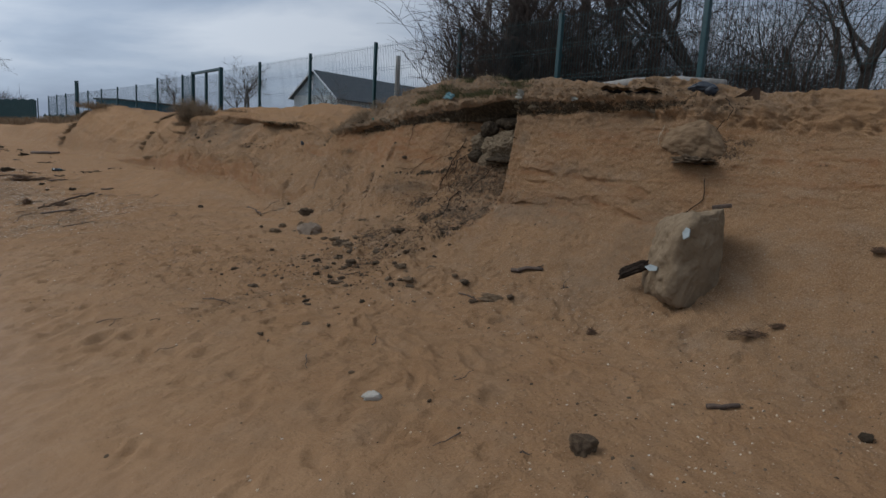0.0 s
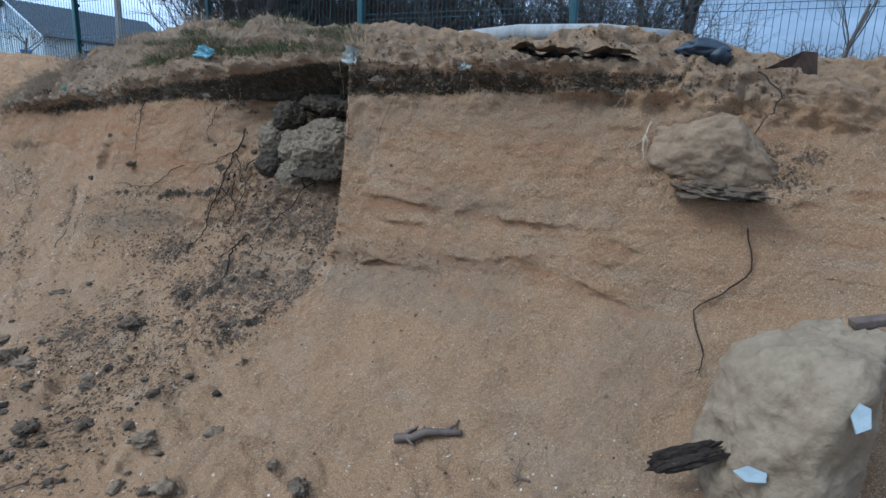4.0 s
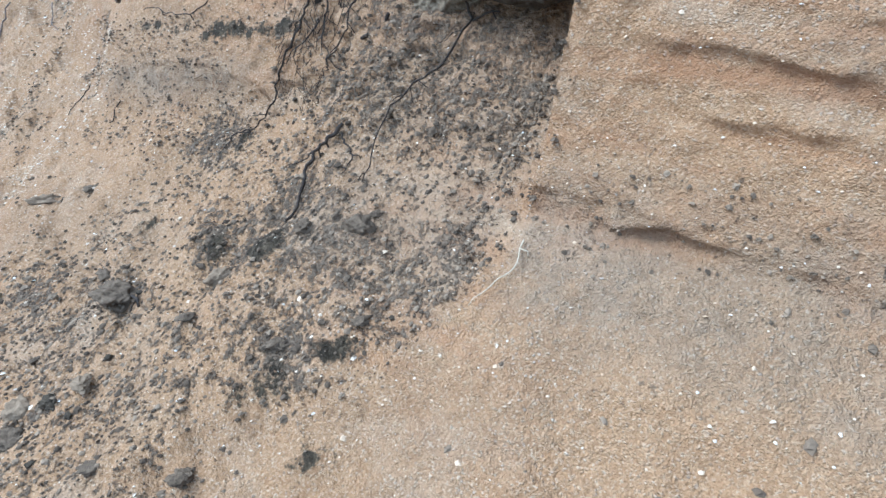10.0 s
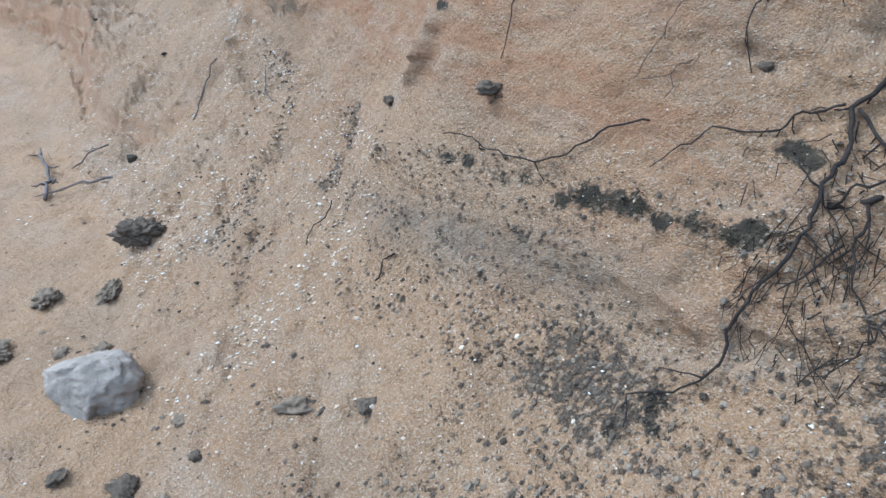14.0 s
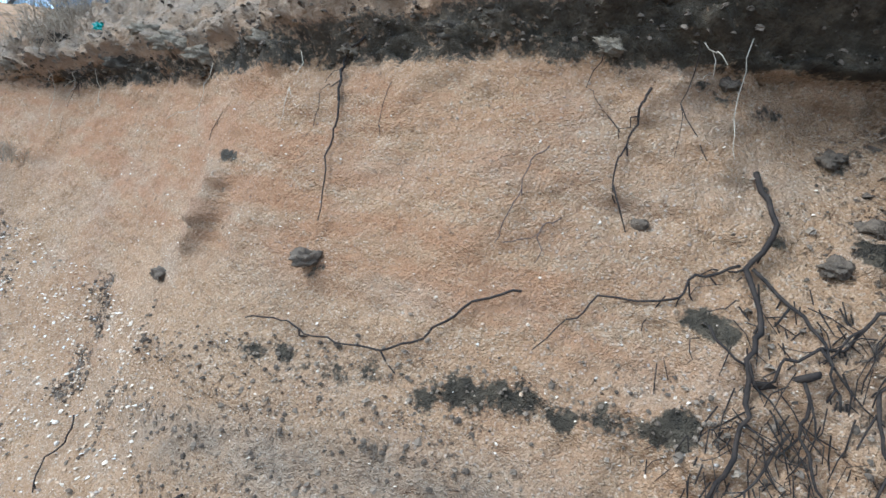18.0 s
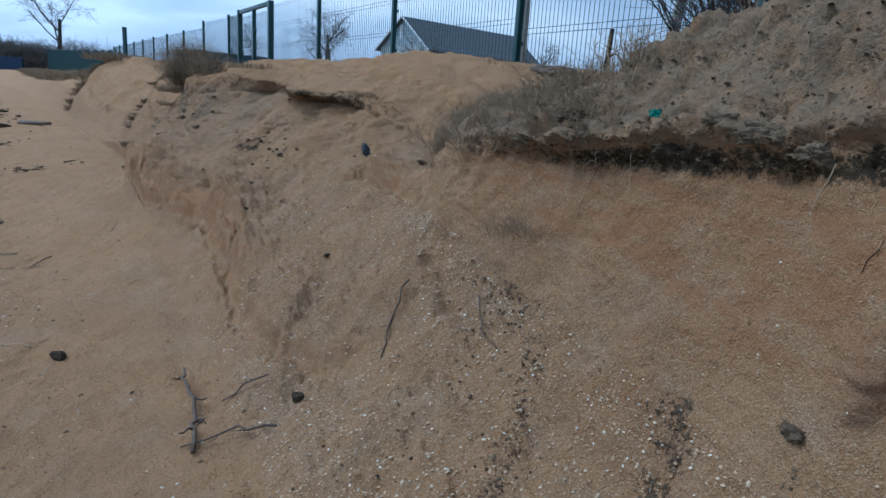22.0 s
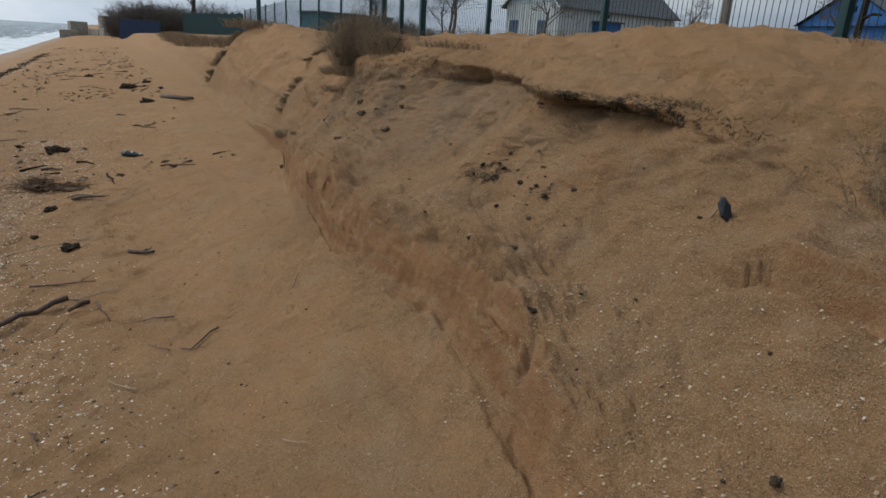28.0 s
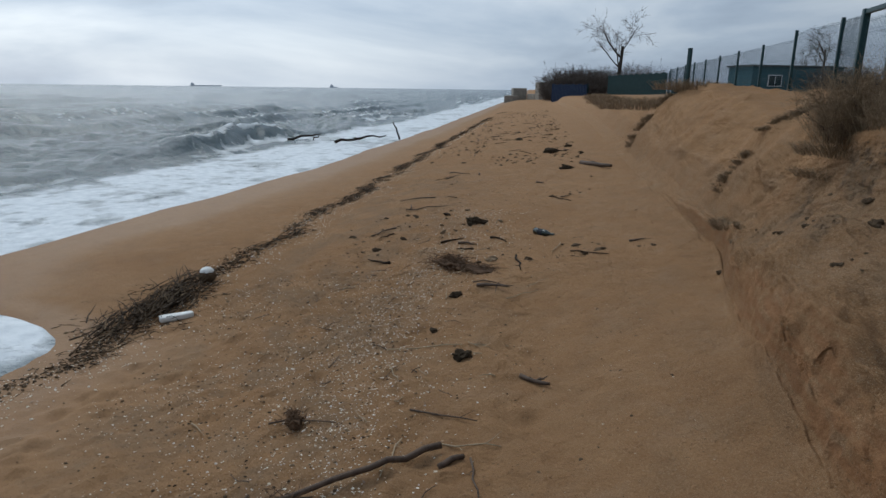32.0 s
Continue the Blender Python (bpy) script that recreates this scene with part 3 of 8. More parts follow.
# the strong bedding planes of the cut: hard layers overhang the loose sand below them
PLANES = (
    (0.013, ((2.55, 1.375), (2.63, 1.39), (2.77, 1.405), (2.95, 1.41))),
    (0.016, ((1.68, 1.30), (1.83, 1.35), (1.95, 1.375), (2.10, 1.37), (2.26, 1.37), (2.39, 1.41), (2.48, 1.375))),
    (0.011, ((2.42, 1.295), (2.50, 1.30), (2.60, 1.305), (2.83, 1.30))),
    (0.013, ((1.57, 1.09), (1.66, 1.10), (1.76, 1.12), (1.90, 1.17), (1.98, 1.195), (2.08, 1.20), (2.18, 1.24), (2.24, 1.21), (2.40, 1.19), (2.54, 1.21))),
    (0.020, ((2.10, 1.06), (2.20, 1.08), (2.36, 1.10), (2.45, 1.105), (2.55, 1.12), (2.69, 1.115), (2.82, 1.125), (2.91, 1.10), (3.08, 1.085))),
    (0.007, ((2.52, 1.455), (2.60, 1.462), (2.68, 1.465))),
    (0.009, ((1.05, 1.55), (1.30, 1.50), (1.55, 1.47))),
    (0.007, ((0.30, 1.62), (0.70, 1.60), (1.00, 1.58))),
    (0.008, ((-0.60, 1.50), (0.00, 1.49), (0.45, 1.47))),
)
bedding = np.zeros_like(GN)
under_beds = np.zeros_like(GN)
ragged_z = 0.016 * vnoise(UT, 0 * X0, 0 * X0, 11.0, 311, 4, 0.65) + 0.009 * vnoise(X0, Y0, Z0, 30.0, 312, 2)
for amp, line in PLANES:
    us, zs = zip(*line)
    d = Z0 - np.interp(UT, us, zs) - ragged_z
    run = smooth(UT, us[0] - 0.03, us[0] + 0.05) * (1 - smooth(UT, us[-1] - 0.05, us[-1] + 0.03))
    thick = 0.2 + 0.9 * smooth(vnoise(UT, 0 * X0, 0 * X0, 6.0, int(zs[0] * 1000), 3), -0.25, 0.3)
    bedding += run * amp * thick * (smooth(d, -0.008, 0.006) * np.exp(-np.clip(d, 0, 9) / 0.055) - 0.35 * bell(d, -0.022, 0.016))
    # rusty strip below each bed; its colour includes the overhang's shade
    under_beds += run * bell(d, -0.022, 0.026)
ledge = ledge + bedding
rough_cut = smooth(UU, 3.05, 3.2) * (1 - smooth(UU, 4.0, 4.4))
cracks = np.minimum(np.abs(vnoise(X0 * 1.2, Y0, Z0, 3.2, 90, 3)), 0.18) / 0.18
dn -= near * band(7.55, 7.85, 8.9, 9.1) * bedding
dn -= near * face * ((ledge - bedding) + 0.022 * big + 0.014 * mid + 0.012 * small + 0.008 * tiny - 0.004 * (1 - cracks))
dn -= near * face * rough_cut * (0.03 * mid + 0.03 * small + 0.012 * tiny)
# layered dark band and undercut left of the notch
dn -= near * face * smooth(UU, 3.9, 4.2) * (1 - smooth(UU, 5.0, 5.4)) * 0.015 * bell(Z0, 1.17, 0.06)
dn += near * face * smooth(UU, 3.07, 3.2) * (1 - smooth(UU, 3.9, 4.2)) * 0.10 * bell(Z0, 1.76, 0.12)
# crumbling lip of soil
edge_w = smooth(UU, 7.2, 8.4) * (1 - smooth(UU, 24, 30))
dn -= near * band(8.5, 9.0, 10.6, 11.2) * edge_w * (0.10 * vnoise(X0, 0 * X0, 0 * X0, 1.7, 140, 2) + 0.05 * vnoise(X0, Y0, Z0, 5.0, 141, 2))
dz += near * band(9.2, 9.9, 10.6, 11.4) * edge_w * 0.05 * vnoise(X0, 0 * X0, 0 * X0, 1.4, 142, 2)
blocky = np.floor(vnoise(X0, Y0, Z0 * 1.4, 6.0, 120, 2) * 4) / 4
sharp = 1 - 0.7 * smooth(UU, 6.7, 7.6)
dn -= near * crust * sharp * (0.05 * mid + 0.06 * small + 0.03 * tiny + 0.03 * big + 0.03 * blocky)
dz += near * crust * sharp * (0.04 * mid + 0.035 * small + 0.018 * tiny)
dz += near * land * (0.06 * big + 0.035 * mid + 0.014 * small + 0.008 * ridge)
hummock = vnoise(X0 * 0.8, Y0 * 1.5, 0 * X0, 1.5, 191, 4)
dz += near * band(9.9, 10.5, 12.3, 12.8) * (0.35 + 0.65 * smooth(UU, 0.8, 2.0)) * (0.028 * smooth(hummock, 0.0, 0.10) + 0.022 * smooth(hummock, 0.28, 0.36) + 0.012 * small + 0.006 * tiny)
# undercut below the crust round the alcove
plug = np.exp(-((UU - 5.055 + 0.16 * (Z0 - 1.46)) / 0.03) ** 2) * smooth(Z0, 1.34, 1.38) * (1 - smooth(Z0, 1.53, 1.57))
dn -= near * face * plug * (0.028 + 0.03 * tiny)
dn += near * face * 0.010 * bell(UU, 4.985 - 0.16 * (Z0 - 1.46), 0.03) * smooth(Z0, 1.32, 1.4) * (1 - smooth(Z0, 1.5, 1.57))
dn -= near * band(8.6, 9.0, 10.2, 10.6) * smooth(UU, 8.0, 8.4) * (1 - smooth(UU, 9.7, 10.0)) * (0.07 * vnoise(X0, 0 * X0, 0 * X0, 3.0, 143, 3) + 0.02 * small)
dn += near * 0.07 * smooth(UU, 8.75, 9.0) * (1 - smooth(UU, 9.4, 9.6)) * bell(SS, 8.9, 0.25) * (0.6 + 0.6 * smooth(mid, -0.3, 0.3))
# the grassy mound behind the notch
dz += 0.20 * np.exp(-((UU - 5.75) / 1.25) ** 2 - ((GN - 5.65) / 0.8) ** 2) * band(9.9, 10.9, 13, 14)
# a low hump of blown sand before the fence
dz += 0.16 * np.exp(-((UU - 9.6) / 1.4) ** 2 - ((GN - 7.3) / 0.6) ** 2)
# dune tongues with grassy flanks past the bush
dz += near * band(7.2, 8.4, 11.0, 12) * (0.20 * bell(UU, 14.6, 0.55) + 0.25 * bell(UU, 21.4, 1.0) - 0.10 * bell(UU, 16.5, 0.9))
# spurs of fallen sand beside the alcove, a runnel of flowed sand below the cut face
dz += near * talus * 0.07 * bell(UU, 11.6 + 0.5 * (SS - 7), 0.45) + near * talus * 0.05 * bell(UU, 6.3 + 0.3 * (SS - 7), 0.35)
dz -= near * talus * 0.035 * bell(UU, 1.95 - 0.1 * (SS - 7), 0.12)
GN, GZ = GN + dn, GZ + dz
NV = GN.shape[1]
# what the ground is made of; some masks also carry shade in their colour
soil_lo = curve(PU, (-8, 3.0), (1.2, 3.0), (1.6, 1.93), (2.2, 1.89), (3.03, 1.86), (3.06, 1.80), (3.9, 1.82), (4.5, 1.80), (5.3, 1.72), (6.2, 1.64), (6.7, 1.62), (7.0, 3.0), (8.6, 3.0), (8.8, 1.69), (9.5, 1.73), (9.9, 3.0))[:, None]
soil_hi = curve(PU, (-8, 3.0), (1.2, 3.0), (1.6, 1.99), (2.2, 1.98), (3.03, 1.985), (3.06, 2.02), (3.4, 2.01), (3.9, 1.95), (4.5, 1.90), (5.3, 1.80), (6.2, 1.70), (6.7, 1.66), (7.0, 3.0), (8.6, 3.0), (8.8, 1.77), (9.5, 1.79), (9.9, 3.0))[:, None]
front = band(8.2, 8.5, 10.3, 10.7)
soil = front * smooth(GZ, soil_lo - 0.05, soil_lo + 0.03) * (1 - smooth(GZ, soil_hi - 0.02, soil_hi + 0.06))
soil *= 0.60 + 0.36 * smooth(UU, 3.0, 3.08) - 0.32 * smooth(UU, 3.8, 4.4) - 0.20 * smooth(UU, 5.6, 6.6)
soil = np.maximum(soil, 0.16 * front * smooth(GZ, soil_hi - 0.03, soil_hi + 0.02) * smooth(UU, 3.1, 3.6) * (1 - smooth(UU, 4.8, 5.6)) * (1 - smooth(GZ, 2.12, 2.2)))
# dark soil spots; the first paints the shade of a recess
SPOTS = ((4.73, 1.40, 0.042), (5.16, 1.28, 0.03), (4.17, 1.55, 0.03), (4.04, 1.44, 0.03), (3.88, 1.52, 0.035), (3.90, 1.67, 0.05), (3.87, 1.61, 0.04), (3.84, 1.57, 0.035), (3.95, 1.55, 0.025), (4.08, 1.78, 0.035), (4.00, 1.75, 0.03), (5.03, 1.56, 0.025),
         (4.79, 1.23, 0.035), (4.71, 1.255, 0.035), (4.49, 1.27, 0.035), (4.44, 1.25, 0.04), (4.36, 1.27, 0.045), (4.23, 1.28, 0.035), (4.15, 1.30, 0.035), (4.09, 1.29, 0.03), (4.05, 1.31, 0.03),
         (3.66, 1.00, 0.05), (3.70, 1.03, 0.04), (4.07, 1.09, 0.045), (4.04, 1.01, 0.04), (4.12, 0.96, 0.035), (4.14, 0.81, 0.025), (3.65, 0.92, 0.045), (3.78, 0.86, 0.045), (3.66, 1.16, 0.025), (3.40, 0.76, 0.05), (3.30, 0.84, 0.035), (3.22, 0.72, 0.04), (3.77, 0.92, 0.03), (9.79, 1.71, 0.05), (9.62, 1.73, 0.04), (9.5, 1.36, 0.035), (9.57, 1.43, 0.035))
for pu, pz, pr in SPOTS:
    soil = np.maximum(soil, (0.52 + 0.5 * small + 0.55 * tiny) * band(6.2, 6.6, 9.0, 9.2) * np.exp(-((UT - pu) / (pr * 1.6)) ** 2 - ((GZ - pz) / pr) ** 2))
soil = np.maximum(soil, (0.36 + 0.2 * mid + 0.28 * small) * band(7.7, 8.0, 8.7, 9.0) * smooth(UU, 3.95, 4.2) * (1 - smooth(UU, 4.95, 5.25)) * bell(GZ + 0.02 * mid, 1.275 - 0.14 * (UU - 4.4), 0.042))
# scattered humus in the notch, with the notch's shade in the colour
soil = np.maximum(soil, 0.24 * band(7.7, 8.1, 8.9, 9.1) * smooth(UU, 3.03, 3.08) * (1 - smooth(UU, 3.6, 3.95)))
soil = np.maximum(soil, (0.5 + 0.3 * small) * band(8.8, 9.1, 10.2, 10.6) * smooth(UU, 8.75, 8.9) * (1 - smooth(UU, 9.45, 9.75)) * smooth(GZ, 1.69, 1.73) * (1 - smooth(GZ, 1.80, 1.85)))
fan = smooth(UU - 3.0 - 0.55 * (1.05 - GZ) + 0.12 * mid, -0.05, 0.12)
patchy = smooth(vnoise(X0, Y0, Z0, 4.2, 171, 3), -0.25, 0.35)
crumb = band(5.0, 6.0, 7.85, 8.3) * fan * (1 - smooth(UU, 4.1, 5.0)) * (0.25 + 0.17 * smooth(GZ, 0.7, 1.0) + 0.30 * patchy)
for pu, pz, ru, rz, much in ((4.20, 0.98, 0.30, 0.12, 0.75), (3.68, 0.98, 0.14, 0.09, 0.95), (3.78, 0.88, 0.20, 0.08, 0.85), (4.28, 0.64, 0.30, 0.08, 0.7), (5.05, 1.06, 0.12, 0.06, 0.5), (3.35, 1.08, 0.22, 0.10, 0.4), (3.45, 0.82, 0.25, 0.10, 0.7), (9.58, 1.38, 0.18, 0.08, 0.7), (9.15, 1.36, 0.12, 0.07, 0.5), (6.75, 0.94, 0.14, 0.07, 0.4), (6.2, 1.2, 0.25, 0.12, 0.5)):
    crumb = np.maximum(crumb, (much + 0.25 * small + 0.3 * tiny) * band(5.0, 5.8, 8.6, 9.0) * np.exp(-((UT - pu) / ru) ** 2 - ((GZ - pz) / rz) ** 2))
crumb = np.maximum(crumb, 0.5 * band(3.9, 5.2, 6.0, 6.4) * smooth(UU, 2.4, 3.6) * (1 - smooth(UU, 4.6, 6.0)) * smooth(mid, -0.1, 0.5))
crumb = np.maximum(crumb, 0.24 * crust * (1 - np.clip(1.4 * soil, 0, 1)) * smooth(UU, 0.5, 1.8) * (1 - smooth(UU, 9.5, 10.5)))
crumb = np.maximum(crumb, 0.5 * band(8.8, 9.1, 10.0, 10.4) * smooth(UU, 8.2, 8.6) * (1 - smooth(UU, 12.0, 13.0)))
crumb = np.maximum(crumb, 0.26 * band(7.75, 7.9, 8.1, 8.3) * smooth(UU, 0.6, 1.4) * (1 - smooth(UU, 2.9, 3.0)) * (0.3 + 0.7 * patchy))
# dark crumbs in the notch, made denser to paint its shade
crumb = np.maximum(crumb, 0.66 * face * smooth(UU, 3.03, 3.1) * (1 - smooth(UU, 3.7, 4.1)))
crumb = np.maximum(crumb, 0.6 * band(7.9, 8.2, 8.8, 9) * smooth(UU, 0.9, 1.15) * (1 - smooth(UU, 1.6, 1.8)) * (1 - smooth(GZ, 1.7, 1.85)) * smooth(GZ, 1.45, 1.6))
crumb = np.maximum(crumb, 0.34 * band(7.4, 7.9, 8.2, 8.6) * smooth(UU, 4.0, 4.4) * (1 - smooth(UU, 4.9, 5.2)))
stripe = smooth(vnoise(X0 * 1.6 - 0.5 * SS, Y0, Z0, 2.4, 131, 3), 0.0, 0.4)
crumb = np.maximum(crumb, 0.42 * band(6.4, 7.0, 8.1, 8.6) * smooth(UU, 4.95, 5.2) * (1 - smooth(UU, 6.0, 6.7)) * stripe)
for su, lean_, z_lo, z_hi in ((5.40, 0.10, 0.86, 1.28), (5.17, -0.1, 0.88, 1.14), (6.17, 0.4, 1.10, 1.4)):
    crumb = np.maximum(crumb, 0.75 * smooth(small + 0.5 * mid, -0.35, 0.25) * band(6.4, 6.9, 8.6, 8.9) * bell(UT, su + lean_ * (GZ - 1.05), 0.055 + 0.02 * mid) * smooth(GZ, z_lo, z_lo + 0.1) * (1 - smooth(GZ, z_hi - 0.1, z_hi)))
crumb = np.maximum(crumb, 0.42 * band(9.9, 10.2, 11.2, 11.8) * smooth(UU, 3.0, 3.4) * (1 - smooth(UU, 4.8, 5.4)) * (1 - np.clip(1.4 * soil, 0, 1)))
crumb = np.maximum(crumb, 0.55 * band(7.0, 7.6, 9.6, 10.2) * smooth(UU, 10.9, 11.4) * (1 - smooth(UU, 13, 14)) * (0.35 + 0.65 * stripe))
shore_u = curve(GU, (-50, -0.6), (11, 0.05), (12.5, -0.05), (13.0, -0.6), (13.5, -2.0), (15, -2.45), (24, -1.5), (41, -0.9), (115, 0.0), (400, 3.0))[:, None]
wet_shade = (1 - smooth(GN - shore_u - 0.35 * big, 0.6, 2.6)) * (1 - smooth(GN, 20, 30))
# damp tone painted as shade under broken edges and in the notch
wet_shade = np.maximum(wet_shade, np.maximum(0.45 * broken, (0.5 + 0.3 * mid) * bell(UT, 3.28, 0.2) * bell(GZ, 1.05, 0.16) * band(6.2, 6.8, 8.6, 9.0)))
turf_shade = near * band(9.15, 9.7, 11.5, 12.0) * (0.7 + 0.3 * smooth(UU + 0.3 * mid, 2.7, 3.5)) * smooth(UU, 0.2, 1.4) * (1 - smooth(UU + 0.4 * mid, 7.6, 8.3)) + 0.8 * smooth(GN, 10.5, 14)
# alcove darkened: soil-brown tone plus the rim's overhang shade as colour
alcove = band(7.1, 7.9, 9.3, 9.9) * smooth(UU, 9.7, 10.1) * (1 - smooth(UU, 12.6, 13.4))
turf_shade = np.maximum(turf_shade, alcove * (0.32 + 0.5 * stripe))
turf_shade = np.maximum(turf_shade, 0.6 * band(6.8, 7.3, 8.2, 8.6) * smooth(UU, 11.0, 11.6) * (1 - smooth(UU, 13.4, 14.2)) * stripe)
turf_shade = np.maximum(turf_shade, 0.55 * patchy * beach * smooth(GN, 0.9, 1.5) * (1 - smooth(GN, 2.7, 3.4)) * smooth(UU, 6.5, 8.5) * (1 - smooth(UU, 18, 24)))
turf_shade = np.maximum(turf_shade, 0.35 * face * plug)
turf_shade = np.maximum(turf_shade, (0.55 + 0.3 * mid) * band(7.0, 7.3, 8.5, 8.8) * smooth(UU, 3.02, 3.07) * (1 - smooth(UU, 3.45, 3.75)) * smooth(GZ, 0.85, 1.0))
turf_shade = np.maximum(turf_shade, (0.42 + 0.3 * mid) * face * smooth(GZ, 1.62, 1.84) * smooth(UU, 1.2, 1.6) * (1 - smooth(UU, 2.95, 3.03)))
turf_shade = np.maximum(turf_shade, 0.75 * face * np.exp(-((UT - 2.99) / 0.07) ** 2 - ((GZ - 1.66) / 0.09) ** 2))
turf_shade = np.maximum(turf_shade, (0.5 + 0.3 * mid) * band(7.6, 7.8, 8.05, 8.25) * smooth(UT, 2.0, 2.3) * (1 - smooth(UT, 3.05, 3.12)))
turf_shade = np.maximum(turf_shade, 0.5 * talus * bell(UU, 1.75 - 0.12 * (SS - 7), 0.16) * smooth(SS, 6.2, 6.8))
# a pale grey streak in the face below the dark layer, another beside it
turf_shade = np.maximum(turf_shade, 0.75 * band(7.6, 7.9, 8.4, 8.7) * smooth(UU, 4.05, 4.3) * (1 - smooth(UU, 4.9, 5.3)) * bell(GZ, 1.12 - 0.14 * (UU - 4.4), 0.06))
turf_shade = np.maximum(turf_shade, 0.6 * band(8.0, 8.2, 8.8, 9.0) * np.exp(-((UU - 2.35) / 0.28) ** 2 - ((GZ - 1.42) / 0.06) ** 2))
turf_shade = turf_shade * (1 - np.clip(soil * 1.4, 0, 1))
# rust colour; under ledges and on the scarp it holds shade too
rust_shade = 1.5 * face * (0.6 + 0.4 * mid) * smooth(UU, 3.9, 4.4) * (1 - smooth(UU, 6, 7)) * smooth(GZ, 1.3, 1.45) + 0.55 * (face + 0.4 * talus) * smooth(mid, -0.2, 0.5) + 1.0 * scarp * bell(step_, 6.48, 0.16) + 0.55 * face * smooth(UU, 0.2, 0.8) * (1 - smooth(UU, 3.0, 3.05)) * smooth(lay, 0.05, 0.4) + 0.8 * face * under * smooth(UU, 0.4, 1.0) * (1 - smooth(UU, 3.0, 3.05))
# reddish sand with painted shade: broken edges, the notch, below the beds
rust_shade = rust_shade + 0.7 * broken + 0.9 * bell(UT, 3.25, 0.22) * bell(GZ, 1.0, 0.2) * band(6.2, 6.8, 8.6, 9.0) + 0.9 * under_beds * band(7.6, 7.9, 8.9, 9.1)
gritm = np.clip(0.30 + 0.55 * smooth(SS, 5.4, 6.8) * (1 - smooth(SS, 8.9, 9.3)) + 0.25 * beach * big - 0.3 * wet_shade + 0.12 * mid, 0, 1) * (1 - 0.5 * np.clip(land, 0, 1))

co_ = np.empty((GN.size, 3), np.float32)
base_w = np.outer(UT.ravel(), np.array(AU)) + np.outer(GN.ravel(), np.array(AN))
co_[:, :2], co_[:, 2] = base_w[:, :2], GZ.ravel()
ids = np.arange(GN.size).reshape(GN.shape)
quads = np.stack([ids[:-1, :-1], ids[:-1, 1:], ids[1:, 1:], ids[1:, :-1]], -1).reshape(-1, 4)


def sheet(name, coords, quads, material, **attrs):
    """A mesh from a computed grid, with its ground masks."""
    me = bpy.data.meshes.new(name)
    me.vertices.add(len(coords))
    me.vertices.foreach_set("co", np.asarray(coords, np.float32).ravel())
    me.loops.add(quads.size)
    me.loops.foreach_set("vertex_index", quads.ravel().astype(np.int32))
    me.polygons.add(len(quads))
    me.polygons.foreach_set("loop_start", np.arange(0, quads.size, quads.shape[1], dtype=np.int32))
    me.polygons.foreach_set("use_smooth", np.ones(len(quads), bool))
    me.update(calc_edges=True)
    me.validate()
    for key, value in attrs.items():
        a = me.attributes.new(key, "FLOAT", "POINT")
        a.data.foreach_set("value", np.asarray(value, np.float32).ravel())
    me.materials.append(material)
    return new(name, me)


ground = tagged(sheet("ground", co_, quads, SAND, soil=soil, crumb=crumb, wet_shade=wet_shade, turf_shade=turf_shade, rust_shade=rust_shade, grit=gritm),
                "shelly orange sand beach with an eroded bank and dark topsoil", "ground", kind="structure")


def surf(u, n, top=False):
    """Height of the ground at (u, n): the first crossing from the sea, or the last with top."""
    i = min(max(int(np.searchsorted(GU, u)) - 1, 0), len(GU) - 2)
    f = min(max((u - GU[i]) / (GU[i + 1] - GU[i]), 0), 1)
    rn, rz = GN[i] * (1 - f) + GN[i + 1] * f, GZ[i] * (1 - f) + GZ[i + 1] * f
    hits = np.nonzero((rn[:-1] <= n) & (rn[1:] > n))[0]
    j = hits[-1 if top else 0]
    g = (n - rn[j]) / (rn[j + 1] - rn[j])
    return float(rz[j] * (1 - g) + rz[j + 1] * g)


def wall_n(u, z):
    """The n at which the bank's front reaches height z."""
    i = min(max(int(np.searchsorted(GU, u)) - 1, 0), len(GU) - 2)
    f = min(max((u - GU[i]) / (GU[i + 1] - GU[i]), 0), 1)
    rn, rz = GN[i] * (1 - f) + GN[i + 1] * f, GZ[i] * (1 - f) + GZ[i + 1] * f
    lo = int(np.searchsorted(GS, 3.0))
    hits = np.nonzero((rz[lo:-1] <= z) & (rz[lo + 1:] > z))[0]
    j = lo + hits[0]
    g = (z - rz[j]) / (rz[j + 1] - rz[j])
    return float(rn[j] * (1 - g) + rn[j + 1] * g)


def on(u, n, up=0.0, top=False):
    return W(u, n, surf(u, n, top) + up)


# ---- mesh helpers ----
def part(name, bm, material, parent=None, label="", smooth_=True, keep=None):
    me = bpy.data.meshes.new(name)
    if smooth_:
        for f in bm.faces:
            f.smooth = True
    bm.to_mesh(me)
    bm.free()
    me.materials.append(material)
    ob = new(name, me)
    if parent is not None:
        ob.parent = parent
    if label:
        ob["label"] = label
    return ob


def thing(name, place, label, category, group="", kind="", turn=0.0):
    ob = new(name)
    ob.empty_display_size = 0.1
    ob.matrix_world = Matrix.Translation(place) @ Matrix.Rotation(turn, 4, "Z")
    return tagged(ob, label, category, group, kind)


